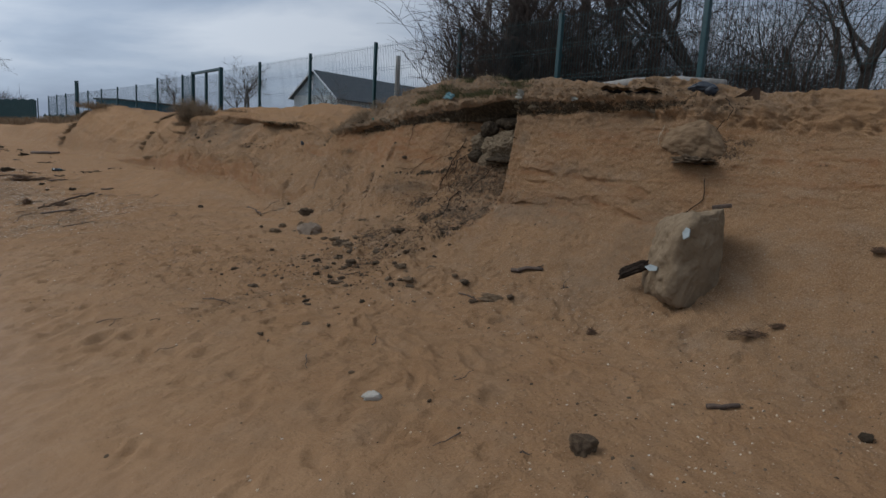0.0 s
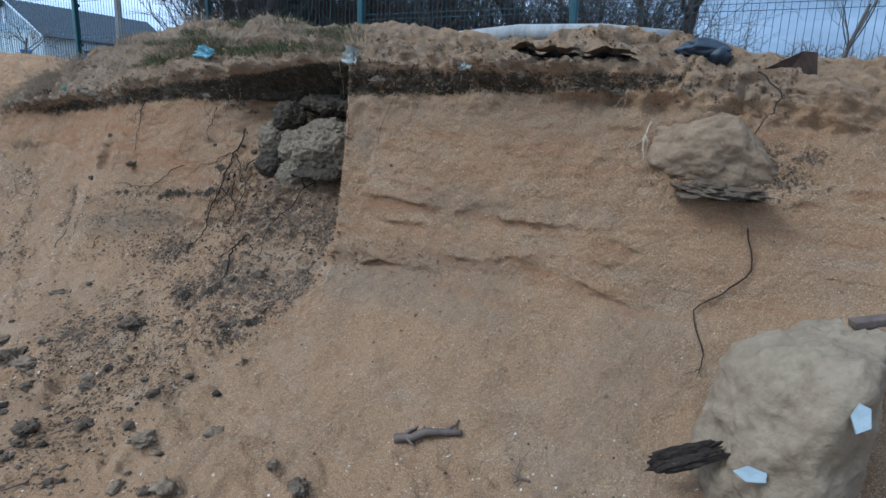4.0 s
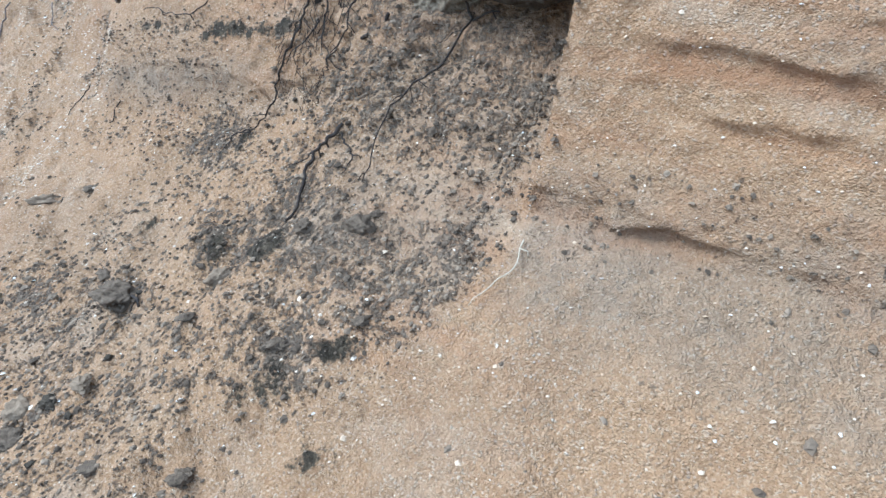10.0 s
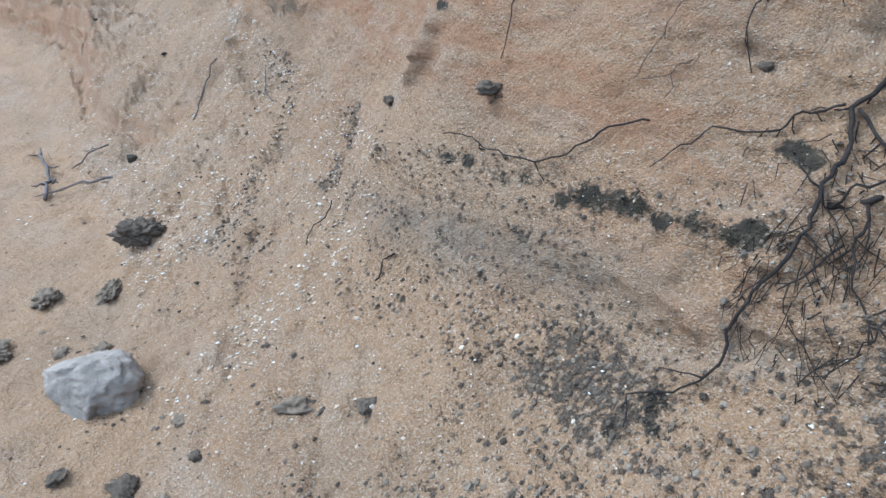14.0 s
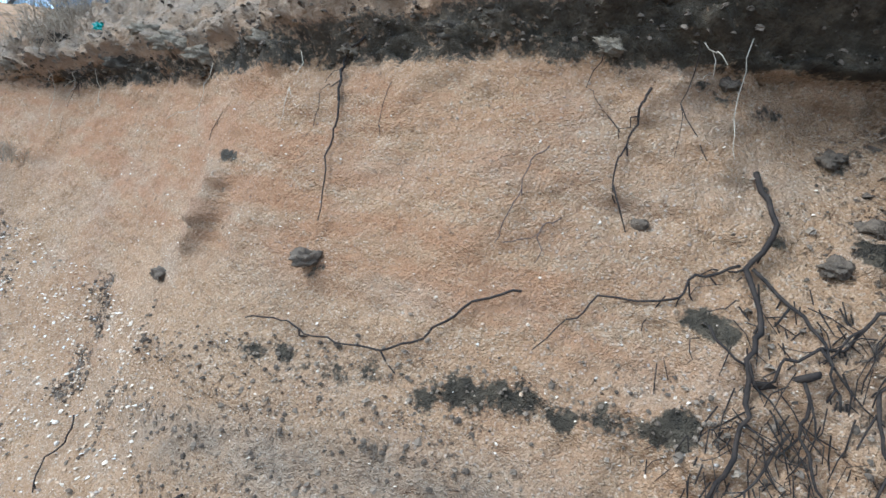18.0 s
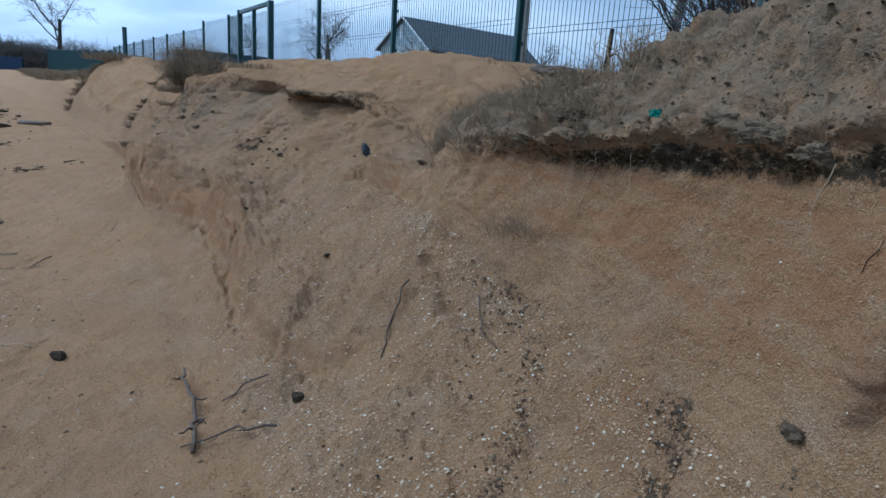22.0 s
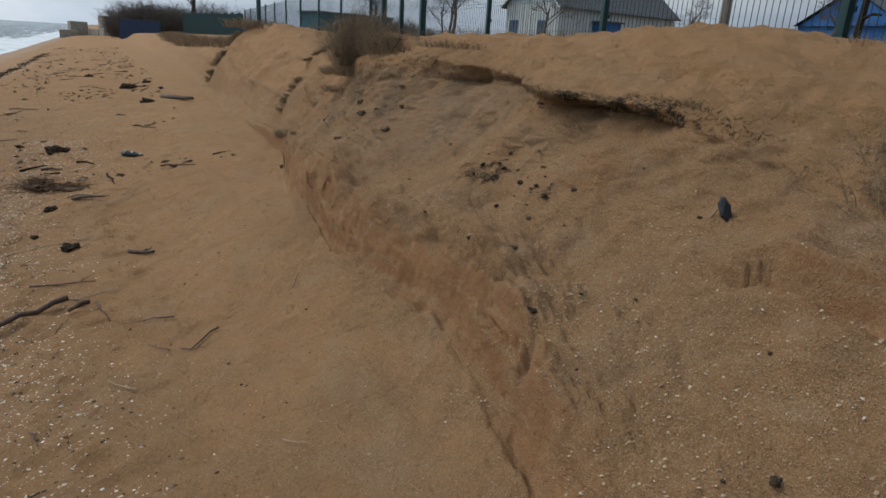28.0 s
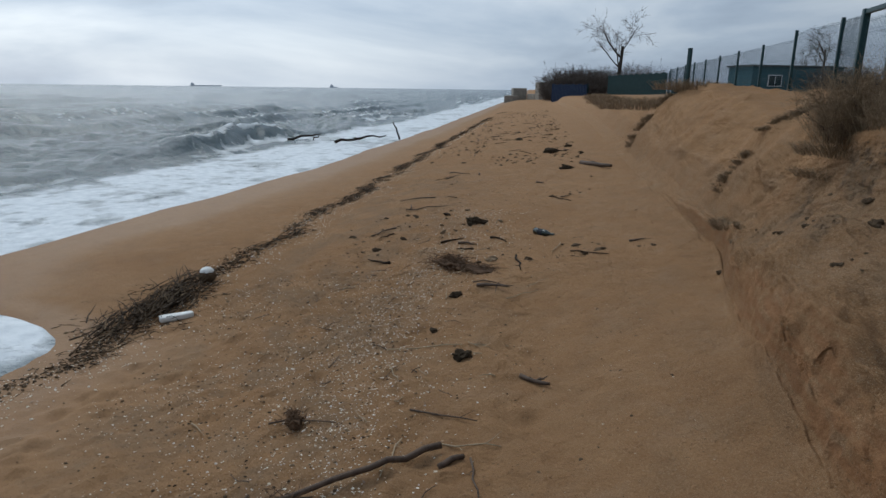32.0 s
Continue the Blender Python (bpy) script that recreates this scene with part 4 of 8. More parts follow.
def tube(bm, pts, r0, r1=None, sides=6, cap=True):
    """A tapering round rod along points."""
    pts = [Vector(p) for p in pts]
    r1 = r0 if r1 is None else r1
    rings = []
    side = None
    for i, p in enumerate(pts):
        d = (pts[min(i + 1, len(pts) - 1)] - pts[max(i - 1, 0)])
        d = d.normalized() if d.length > 1e-9 else Vector((0, 0, 1))
        if side is None:
            side = d.orthogonal().normalized()
        else:
            side = side - d * side.dot(d)
            side = side.normalized() if side.length > 1e-6 else d.orthogonal().normalized()
        other = d.cross(side)
        r = r0 + (r1 - r0) * i / max(1, len(pts) - 1)
        rings.append([bm.verts.new(p + (side * math.cos(a) + other * math.sin(a)) * r) for a in (2 * math.pi * k / sides for k in range(sides))])
    for a, b in zip(rings, rings[1:]):
        for k in range(sides):
            bm.faces.new((a[k], a[(k + 1) % sides], b[(k + 1) % sides], b[k]))
    if cap and sides > 2:
        bm.faces.new(rings[0][::-1])
        bm.faces.new(rings[-1])


def box(bm, lo, hi, bevel=0.0, m=None):
    lo, hi = Vector(lo), Vector(hi)
    got = bmesh.ops.create_cube(bm, size=1.0)
    for v in got["verts"]:
        v.co = Vector((lo[k] + (v.co[k] + 0.5) * (hi[k] - lo[k]) for k in range(3)))
    if bevel:
        edges = {e for v in got["verts"] for e in v.link_edges}
        got = bmesh.ops.bevel(bm, geom=list(edges), offset=bevel, segments=2, affect="EDGES", profile=0.6)
    if m is not None:
        bmesh.ops.transform(bm, matrix=m, verts=list({v for v in got["verts"]}))


def lump(bm, centre, size, seed, rough=0.25, sub=2, facets=0, flat=None, crumbs=0.0, boxy=0.0):
    """An irregular clod or stone; crumbs breaks its skin into small knobs."""
    rnd = random.Random(seed)
    got = bmesh.ops.create_icosphere(bm, subdivisions=sub, radius=1.0)
    off = Vector((rnd.uniform(-50, 50), rnd.uniform(-50, 50), rnd.uniform(-50, 50)))
    cuts = [(Vector((rnd.gauss(0, 1), rnd.gauss(0, 1), rnd.gauss(0, 0.8))).normalized(), rnd.uniform(0.62, 0.9)) for _ in range(facets)]
    spin = Matrix.Rotation(rnd.uniform(0, 6.28), 3, "Z")
    for v in got["verts"]:
        d = v.co.normalized()
        r = 1 + rough * noise.fractal(d * 1.4 + off, 0.9, 2.0, 3) + rough * 0.35 * noise.noise(d * 6 + off)
        p = d * r
        if boxy:
            p *= 1 + boxy * ((abs(d.x) ** 5 + abs(d.y) ** 5 + abs(d.z) ** 5) ** -0.2 - 1)
        for axis, dist in cuts:
            over = p.dot(axis) - dist
            if over > 0:
                p -= axis * over * 0.85
        if crumbs:
            a = abs(noise.noise(d * 2.2 + off)) + 0.6 * abs(noise.noise(d * 4.7 - off)) + 0.5 * abs(noise.noise(d * 9 + off)) + 0.3 * abs(noise.noise(d * 17 - off))
            p *= 1 + crumbs * (a * 1.5 - 0.65)
        if flat is not None and p.z < -flat:
            p.z = -flat + (p.z + flat) * 0.2
        p = spin @ p if flat is None else p
        v.co = Vector((p.x * size[0], p.y * size[1], p.z * size[2])) + Vector(centre)


def wander(rnd, start, goal, steps, jitter):
    """A crooked line between two points."""
    a, b = Vector(start), Vector(goal)
    out = [a]
    for i in range(1, steps):
        p = a.lerp(b, i / steps)
        out.append(p + Vector((rnd.uniform(-1, 1), rnd.uniform(-1, 1), rnd.uniform(-1, 1))) * jitter)
    out.append(b)
    return out


# ---- sea ----
def sea_material():
    m = Nodes("grey_sea")
    foam = m.attr("foam")
    lace = m.math("ADD", m.math("MULTIPLY", m.noise(1.4, 8, 0.68, distort=0.6), 1.2), m.math("MULTIPLY", m.cells(2.6, "Distance", "SMOOTH_F1"), 0.35))
    f = m.ramp(m.math("ADD", foam, m.math("SUBTRACT", lace, 0.85)), (0.36, 0.0), (0.70, 1.0))
    water = m.ramp(m.noise(0.22, 4), (0.3, (0.05, 0.078, 0.086)), (0.7, (0.095, 0.128, 0.132)))
    c = m.mix(f, water, m.ramp(m.noise(5, 5), (0.3, (0.50, 0.54, 0.57)), (0.7, (0.70, 0.73, 0.75))))
    r = m.ramp(f, (0.0, 0.22), (1.0, 0.75))
    h = m.math("ADD", m.math("MULTIPLY", m.noise(3.0, 7, 0.6), m.ramp(f, (0.0, 1.0), (1.0, 0.3))), m.math("MULTIPLY", f, 0.12))
    return m.done(c, r, h, 0.2, 0.9, spec=0.35)


SEA = sea_material()
su = np.concatenate([-60 - np.geomspace(1, 2500, 26)[::-1], np.arange(-60, 6, 1.5), np.arange(6, 60, 0.22), 60 + np.geomspace(0.3, 2600, 130)])
sn = np.concatenate([np.arange(1.0, -9.5, -0.1), -9.5 - np.geomspace(0.1, 2600, 190)])
SU, SN = np.meshgrid(su, sn, indexing="ij")
shore_s = curve(su, (-50, -0.6), (11, 0.05), (12.5, -0.05), (13.0, -0.6), (13.5, -2.0), (15, -2.45), (24, -1.5), (41, -0.9), (115, 0.0), (400, 3.0))[:, None]
OFF = -(SN - shore_s)
wig = vnoise(SU, SN, 0 * SU, 0.10, 7, 3)
chop = vnoise(SU * 0.45, SN, 0 * SU, 0.9, 9, 3)
calm = smooth(OFF, 2.0, 6.0)
fade = 1 - smooth(OFF, 150, 500)
SZ = 0.02 + calm * fade * (0.20 * chop + 0.12 * vnoise(SU * 0.4, SN, 0 * SU, 0.28, 15, 2))
for off, high, wide in ((5.6, 0.62, 0.9), (10.5, 0.42, 1.0), (16.0, 0.5, 1.2), (24.0, 0.5, 1.5), (35.0, 0.55, 2.0), (50.0, 0.6, 2.8), (70.0, 0.7, 3.5)):
    line = OFF - off - 1.8 * wig * (1 + off / 30) - 0.35 * chop
    run = 0.25 + 0.75 * smooth(vnoise(SU, 0 * SU, 0 * SU, 0.07, int(off), 2), -0.3, 0.4)
    SZ += high * run * np.where(line < 0, np.exp(-(line / (wide * 0.5)) ** 2), np.exp(-(line / (wide * 1.2)) ** 2))
SZ += calm * fade * 0.14 * vnoise(SU * 0.8, SN, 0 * SU, 2.2, 19, 2)
# swash foam, then the broken water at each breaker's foot and along its lip
foam_s = 0.84 * (1 - smooth(OFF + 1.1 * wig, 3.2, 4.6)) - 0.16 * smooth(vnoise(SU * 0.5, SN, 0 * SU, 0.9, 25, 3), 0.0, 0.5)
foam_s = np.where(SU < 13.0, 0.52 + 0.4 * np.exp(-((OFF - 0.1) / 0.22) ** 2), foam_s)
for off, amount, foot in ((5.6, 0.72, 0.75), (10.5, 0.52, 0.5), (16.0, 0.55, 0.45), (24.0, 0.5, 0.4), (35.0, 0.5, 0.35), (50.0, 0.5, 0.3), (70.0, 0.45, 0.3)):
    line = OFF - off - 1.8 * wig * (1 + off / 30) - 0.35 * chop
    run = smooth(vnoise(SU, 0 * SU, 0 * SU, 0.12, int(off * 3), 3), -0.1, 0.4)
    grow_ = 1 + off / 25
    foam_s = np.maximum(foam_s, amount * run * np.exp(-((line - 0.1) / (0.28 * grow_)) ** 2))
    foam_s = np.maximum(foam_s, foot * (0.4 + 0.6 * run) * np.exp(-((line + 1.0) / (0.6 * grow_)) ** 2))
foam_s = np.maximum(foam_s, 0.22 * smooth(vnoise(SU * 0.3, SN, 0 * SU, 0.3, 77, 3), 0.4, 0.7) * fade)
edge_s = smooth(OFF + 0.5 * vnoise(SU, 0 * SU, 0 * SU, 0.5, 21, 3), -0.5, 0.6)
SZ = SZ * (0.3 + 0.7 * calm) - (1 - edge_s) * 0.06 + 0.075 * (1 - smooth(SU, 12.7, 13.4)) * (1 - calm)
sc = np.outer(SU.ravel(), np.array(AU)) + np.outer(SN.ravel(), np.array(AN))
sc[:, 2] = SZ.ravel()
sid = np.arange(SU.size).reshape(SU.shape)
sq = np.stack([sid[:-1, :-1], sid[1:, :-1], sid[1:, 1:], sid[:-1, 1:]], -1).reshape(-1, 4)
sea = tagged(sheet("water", sc, sq, SEA, foam=foam_s), "grey-green sea with white foam and low breaking waves", "sea", kind="structure")


def snap(u, n, z, out=0.0):
    """The spot of the ground nearest to a rough place, a little way out of it."""
    i = int(np.searchsorted(GU, u))
    rows = slice(max(i - 4, 0), i + 4)
    d = (UT[rows] - u) ** 2 + (GN[rows] - n) ** 2 + (GZ[rows] - z) ** 2
    a, b = np.unravel_index(int(np.argmin(d)), d.shape)
    a += rows.start
    return W(u, GN[a, b] - 0.75 * out, GZ[a, b] + 0.65 * out)


# ---- wire fence on the land ----
def fence_n(u):
    return float(curve(np.array([u]), (-30, 3.4), (0.4, 7.06), (9.5, 8.21), (20.5, 9.55), (33, 10.55), (60, 13))[0])


def wire_panel(length, height):
    bm = bmesh.new()
    count = int(length / 0.055)
    for k in range(count + 1):
        x = length * k / count
        tube(bm, ((x, 0, 0), (x, 0, height)), 0.0028, sides=4, cap=False)
    for z in (0.08, 0.45, 0.5, 0.9, 0.95, height - 0.05):
        if z < height:
            tube(bm, ((0, 0, z), (length, 0, z)), 0.003, sides=4, cap=False)
    return bm


def post_mesh(height, half=0.03):
    bm = bmesh.new()
    box(bm, (-half, -half, -0.5), (half, half, height), 0.004)
    box(bm, (-half - 0.002, -half - 0.002, height), (half + 0.002, half + 0.002, height + 0.012), 0.003)
    for z in (0.25, 0.8, height - 0.12):
        box(bm, (-half - 0.012, -half - 0.01, z), (half + 0.012, -half - 0.003, z + 0.04))
    return bm


fence = thing("fence", W(9.5, 8.2, 2.0), "dark green welded wire fence on steel posts along the bank", "fence")
inv = fence.matrix_world.inverted()
post_us = [-6.6, -4.2, -1.9, 0.38, 2.62, 4.75, 6.9, 9.47, 12.22, 15.1, 18.0, 20.6, 21.6, 24.3, 27.0, 29.8, 32.6, 35.4, 38.2, 41.0, 43.8, 46.6]
tops = [3.47 if u < 26 else 3.33 for u in post_us]
first_post = first_panel = None
for k, u in enumerate(post_us):
    n = fence_n(u)
    z0 = surf(u, n, True)
    high = tops[k] - z0
    if first_post is None:
        ob = part("post", post_mesh(1.45), FENCE_MAT, fence)
        first_post = ob.data
    else:
        ob = new("post", first_post)
        ob.parent = fence
    turn = math.atan2(0.126, 1.0)
    ob.matrix_basis = inv @ Matrix.Translation(W(u, n, z0)) @ Matrix.Rotation(ANGLE + math.pi / 2 - turn, 4, "Z") @ Matrix.Diagonal((1, 1, high / 1.45, 1))
    if k + 1 < len(post_us) and abs(u - 18.0) > 0.1:
        u2 = post_us[k + 1]
        a, b = W(u, n), W(u2, fence_n(u2))
        if first_panel is None:
            pan = tagged(part("wire_panel", wire_panel(2.5, 1.38), FENCE_MAT, fence), kind="stuff")
            first_panel = pan.data
        else:
            pan = tagged(new("wire_panel", first_panel), kind="stuff")
            pan.parent = fence
        d = b - a
        zb = min(z0, surf(u2, fence_n(u2), True)) + 0.03
        hp = min(tops[k], tops[k + 1]) - 0.04 - zb
        pan.matrix_basis = inv @ Matrix.Translation(Vector((a.x, a.y, zb))) @ Matrix.Rotation(math.atan2(d.y, d.x), 4, "Z") @ Matrix.Diagonal((d.length / 2.5, 1, hp / 1.38, 1))

# double gate between two stout posts
ga, gb = W(18.0, fence_n(18.0)), W(20.6, fence_n(20.6))
gz = surf(18.0, fence_n(18.0), True)
gd = gb - ga
gate = thing("metal_gate", Vector((ga.x, ga.y, gz)), "dark green steel gate with a top bar in the fence", "gate", turn=math.atan2(gd.y, gd.x))
gl, gh = gd.length, 3.52 - gz
for x in (0.0, gl):
    bm = bmesh.new()
    box(bm, (x - 0.055, -0.055, -0.4), (x + 0.055, 0.055, gh), 0.006)
    part("gate_post", bm, FENCE_MAT, gate)
bm = bmesh.new()
box(bm, (gl * 0.5 - 0.04, -0.04, -0.02), (gl * 0.5 + 0.04, 0.04, gh - 0.05), 0.005)
part("middle_post", bm, FENCE_MAT, gate)
bm = bmesh.new()
box(bm, (0.06, -0.04, gh - 0.09), (gl - 0.06, 0.04, gh - 0.01), 0.005)
part("top_bar", bm, FENCE_MAT, gate)
bm = bmesh.new()
box(bm, (gl * 0.5 - 0.16, -0.02, 0.85), (gl * 0.5 - 0.045, 0.02, 0.89), 0.004)
part("latch", bm, FENCE_MAT, gate)
for x0 in (0.09, gl * 0.5 + 0.06):
    bm = wire_panel(gl * 0.5 - 0.16, gh - 0.25)
    bmesh.ops.translate(bm, vec=(x0, 0, 0.08), verts=bm.verts)
    tagged(part("wire_panel", bm, FENCE_MAT, gate), kind="stuff")

# ---- trees and shrubs, bare ----
def grow(big, thin, rnd, p, d, length, radius, level, up=0.15, spread=0.75, least=0.0035):
    steps = 5 if level < 2 else 3
    pts, q = [p.copy()], d.normalized()
    for s in range(steps):
        q = (q + Vector((rnd.gauss(0, 0.13), rnd.gauss(0, 0.13), rnd.gauss(0, 0.09) + (up if level > 1 or up > 0 else 0.2) * 0.3))).normalized()
        pts.append(pts[-1] + q * length / steps)
    r1 = radius * (0.55 if level < 3 else 0.35)
    tube(big if level < 2 else thin, pts, radius, r1, 8 if level == 0 else 5 if level < 2 else 3, cap=False)
    if level >= 4:
        return
    count = (4, 5, 5, 4)[level]
    for c in range(count):
        f = rnd.uniform(0.35, 1.0) if level else rnd.uniform(0.4, 1.0)
        i = min(int(f * steps), steps - 1)
        s = pts[i].lerp(pts[i + 1], f * steps - i)
        dd = (pts[i + 1] - pts[i]).normalized()
        side = Vector((rnd.gauss(0, 1), rnd.gauss(0, 1), rnd.gauss(0.1, 0.6)))
        side = (side - dd * side.dot(dd)).normalized()
        nd = (dd * rnd.uniform(0.5, 0.95) + side * spread).normalized()
        grow(big, thin, rnd, s, nd, length * rnd.uniform(0.45, 0.72), max(r1 * rnd.uniform(0.45, 0.75), least), level + 1, up, spread, least)


def bare_tree(place, height, radius, seed, lean=(0, 0), label="bare dark tree with crooked limbs behind the fence", mats=None, spread=0.75, up=0.15, least=0.0035):
    rnd = random.Random(seed)
    tree = thing("tree", place, label, "tree", "bare trees behind the bank")
    big, thin = bmesh.new(), bmesh.new()
    grow(big, thin, rnd, Vector((0, 0, -0.15)), Vector((lean[0], lean[1], 1)), height * 0.55, radius, 0, up, spread, least)
    mats = mats or (BARK, TWIG)
    part("trunk", big, mats[0], tree)
    part("crown", thin, mats[1], tree)
    return tree


def shrub_mesh(seed, height, width, stems, twig_r=0.004):
    rnd = random.Random(seed)
    bm = bmesh.new()
    for s in range(stems):
        a, r = rnd.uniform(0, 6.28), rnd.uniform(0, width * 0.5)
        p = Vector((math.cos(a) * r, math.sin(a) * r, -0.03))
        d = Vector((math.cos(a) * rnd.uniform(0, 0.5), math.sin(a) * rnd.uniform(0, 0.5), 1)).normalized()
        h = height * rnd.uniform(0.5, 1.05)
        pts = [p]
        for k in range(4):
            d = (d + Vector((rnd.gauss(0, 0.24), rnd.gauss(0, 0.24), 0.02))).normalized()
            pts.append(pts[-1] + d * h / 4)
        tube(bm, pts, twig_r * 1.6, twig_r * 0.6, 3, cap=False)
        for c in range(9):
            f = rnd.uniform(0.4, 3.99)
            i = int(f)
            q = pts[i].lerp(pts[i + 1], f - i)
            e = (d + Vector((rnd.gauss(0, 0.9), rnd.gauss(0, 0.9), rnd.gauss(-0.2, 0.5)))).normalized() * h * rnd.uniform(0.12, 0.38)
            mid_ = q + e * 0.5 + Vector((rnd.gauss(0, 0.02), rnd.gauss(0, 0.02), 0.02)) * h
            tube(bm, (q, mid_, q + e), twig_r * 0.8, twig_r * 0.35, 3, cap=False)
            e2 = (e.normalized() + Vector((rnd.gauss(0, 0.6), rnd.gauss(0, 0.6), rnd.gauss(0.1, 0.3)))).normalized() * h * 0.13
            tube(bm, (mid_, mid_ + e2), twig_r * 0.6, twig_r * 0.3, 3, cap=False)
    return bm


def land(u, n):
    return on(u, n, -0.03, True)


bare_tree(land(6.4, 8.4), 6.0, 0.19, 11, (0.30, 0.05), "thick leaning bare tree with spreading limbs behind the mound", spread=0.85)
bare_tree(land(7.3, 9.6), 5.0, 0.13, 21, (0.1, 0.0))
bare_tree(land(5.6, 8.9), 4.6, 0.12, 22, (0.2, 0.1))
bare_tree(land(4.8, 10.2), 5.6, 0.17, 12, (0.05, 0.1))
bare_tree(land(3.6, 10.6), 5.0, 0.13, 13, (-0.3, 0.1))
bare_tree(land(2.2, 12.0), 5.0, 0.12, 14, (0.2, -0.1))
bare_tree(land(2.9, 14.5), 4.6, 0.11, 15, (0.1, 0.2))
bare_tree(land(5.9, 12.5), 5.8, 0.14, 16, (0.15, 0.1))
bare_tree(land(3.8, 17), 4.8, 0.11, 17, (-0.15, 0.1))
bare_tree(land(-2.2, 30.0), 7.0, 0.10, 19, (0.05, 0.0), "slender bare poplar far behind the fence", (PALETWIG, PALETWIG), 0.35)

first = None
rnd = random.Random(5)
for k in range(24):
    u = 5.0 + 2.4 * rnd.random() if k % 3 else 1.6 + 3.0 * rnd.random()
    n = rnd.uniform(8.6, 11.5) if k % 3 else rnd.uniform(10.2, 14.0) + (0.8 if u < 3 else 0)
    if first is None:
        first = thing("shrub", land(u, n), "leafless brown shrub with dense thin stems behind the fence", "shrub", "leafless shrubs")
        part("thicket", shrub_mesh(31, 2.4, 1.5, 60, 0.005), TWIG, first)
        base = first
    else:
        s = rnd.uniform(0.7, 1.3)
        copy_thing(base, Matrix.Translation(land(u, n)) @ Matrix.Rotation(rnd.uniform(0, 6.28), 4, "Z") @ Matrix.Diagonal((s, s, s * rnd.uniform(0.8, 1.1), 1)))


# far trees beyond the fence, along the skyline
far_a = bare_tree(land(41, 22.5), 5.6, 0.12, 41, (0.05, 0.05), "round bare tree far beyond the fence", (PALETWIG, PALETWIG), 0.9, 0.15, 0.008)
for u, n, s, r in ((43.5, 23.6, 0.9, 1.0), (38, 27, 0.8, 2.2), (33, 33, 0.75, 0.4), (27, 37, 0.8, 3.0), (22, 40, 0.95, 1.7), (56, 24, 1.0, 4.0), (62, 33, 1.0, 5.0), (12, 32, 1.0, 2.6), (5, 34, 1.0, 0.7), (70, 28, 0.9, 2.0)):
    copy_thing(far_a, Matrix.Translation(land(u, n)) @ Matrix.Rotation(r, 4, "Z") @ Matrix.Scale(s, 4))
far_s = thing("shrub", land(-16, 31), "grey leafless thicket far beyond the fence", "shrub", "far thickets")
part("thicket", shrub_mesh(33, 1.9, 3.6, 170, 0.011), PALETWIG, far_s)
for k in range(34):
    u = -14 + 3.1 * k + rnd.uniform(-1, 1)
    n = 26 + rnd.uniform(0, 16) + (6 if 12 < u < 40 else 0)
    if 0.60 < math.atan2(n - 2, u - 8) < 1.02:
        continue
    copy_thing(far_s, Matrix.Translation(land(u, n)) @ Matrix.Rotation(rnd.uniform(0, 6), 4, "Z") @ Matrix.Scale(rnd.uniform(0.8, 1.35), 4))

# ---- the timber house beyond the fence ----
SIDING = Nodes("weathered_siding")
_f = SIDING.noise(3.0, 6, 0.6, (1, 1, 0.25))
SIDING = SIDING.done(SIDING.ramp(_f, (0.3, (0.30, 0.33, 0.33)), (0.7, (0.47, 0.50, 0.49))), 0.85, SIDING.noise(25, 4), 0.004)
GABLE = plain("blue_grey_boards", (0.26, 0.32, 0.36), (0.38, 0.44, 0.47), 6, 0.8, 0.003)
SLATE = plain("grey_slate_sheet", (0.045, 0.05, 0.055), (0.10, 0.105, 0.11), 5, 0.85, 0.006)
BLUE = plain("blue_paint", (0.012, 0.07, 0.21), (0.03, 0.12, 0.31), 9, 0.6, 0.002)
GLASS = plain("dark_glass", (0.02, 0.025, 0.03), (0.05, 0.06, 0.07), 2, 0.12, 0.0005, spec=0.5)
WHITE = plain("white_trim", (0.55, 0.58, 0.60), (0.72, 0.74, 0.75), 9, 0.7, 0.002)

A_ = Vector((0.533, 0.846, 0)).normalized()
house_at = Vector((-12.38, 51.23, 2.2))
house = thing("house", house_at, "timber house with pale siding, grey slate roof and blue doors", "house", turn=math.atan2(A_.y, A_.x))
HL, HW, HE, HR = 12.6, 5.2, 2.95, 5.0
bm = bmesh.new()
box(bm, (0, 0, -0.6), (HL, HW, HE))
body = part("wall", bm, SIDING, house, smooth_=False)
first_batten = None
for x in np.arange(0.1, HL, 0.42):
    if first_batten is None:
        bm = bmesh.new()
        box(bm, (-0.03, -0.025, -0.3), (0.03, 0.0, HE - 0.03))
        ob = part("batten", bm, SIDING, body, smooth_=False)
        first_batten = ob.data
    else:
        ob = new("batten", first_batten)
        ob.parent = body
    ob.location = (x, 0, 0)
for y in np.arange(0.15, HW, 0.42):
    ob = new("batten", first_batten)
    ob.parent = body
    ob.matrix_basis = Matrix.Translation((0, y, 0)) @ Matrix.Rotation(-math.pi / 2, 4, "Z")
for x, name in ((0.0, "gable"), (HL - 0.1, "gable")):
    bm = bmesh.new()
    a = [bm.verts.new((x, 0, HE)), bm.verts.new((x, HW, HE)), bm.verts.new((x, HW / 2, HR - 0.06))]
    b = [bm.verts.new((v.co.x + 0.1, v.co.y, v.co.z)) for v in a]
    bm.faces.new(a), bm.faces.new(b[::-1])
    for k in range(3):
        bm.faces.new((a[k], b[k], b[(k + 1) % 3], a[(k + 1) % 3]))
    bmesh.ops.recalc_face_normals(bm, faces=bm.faces)
    part(name, bm, GABLE, house, "blue-grey boarded gable", smooth_=False)
slope = (HR - HE) / (HW / 2)
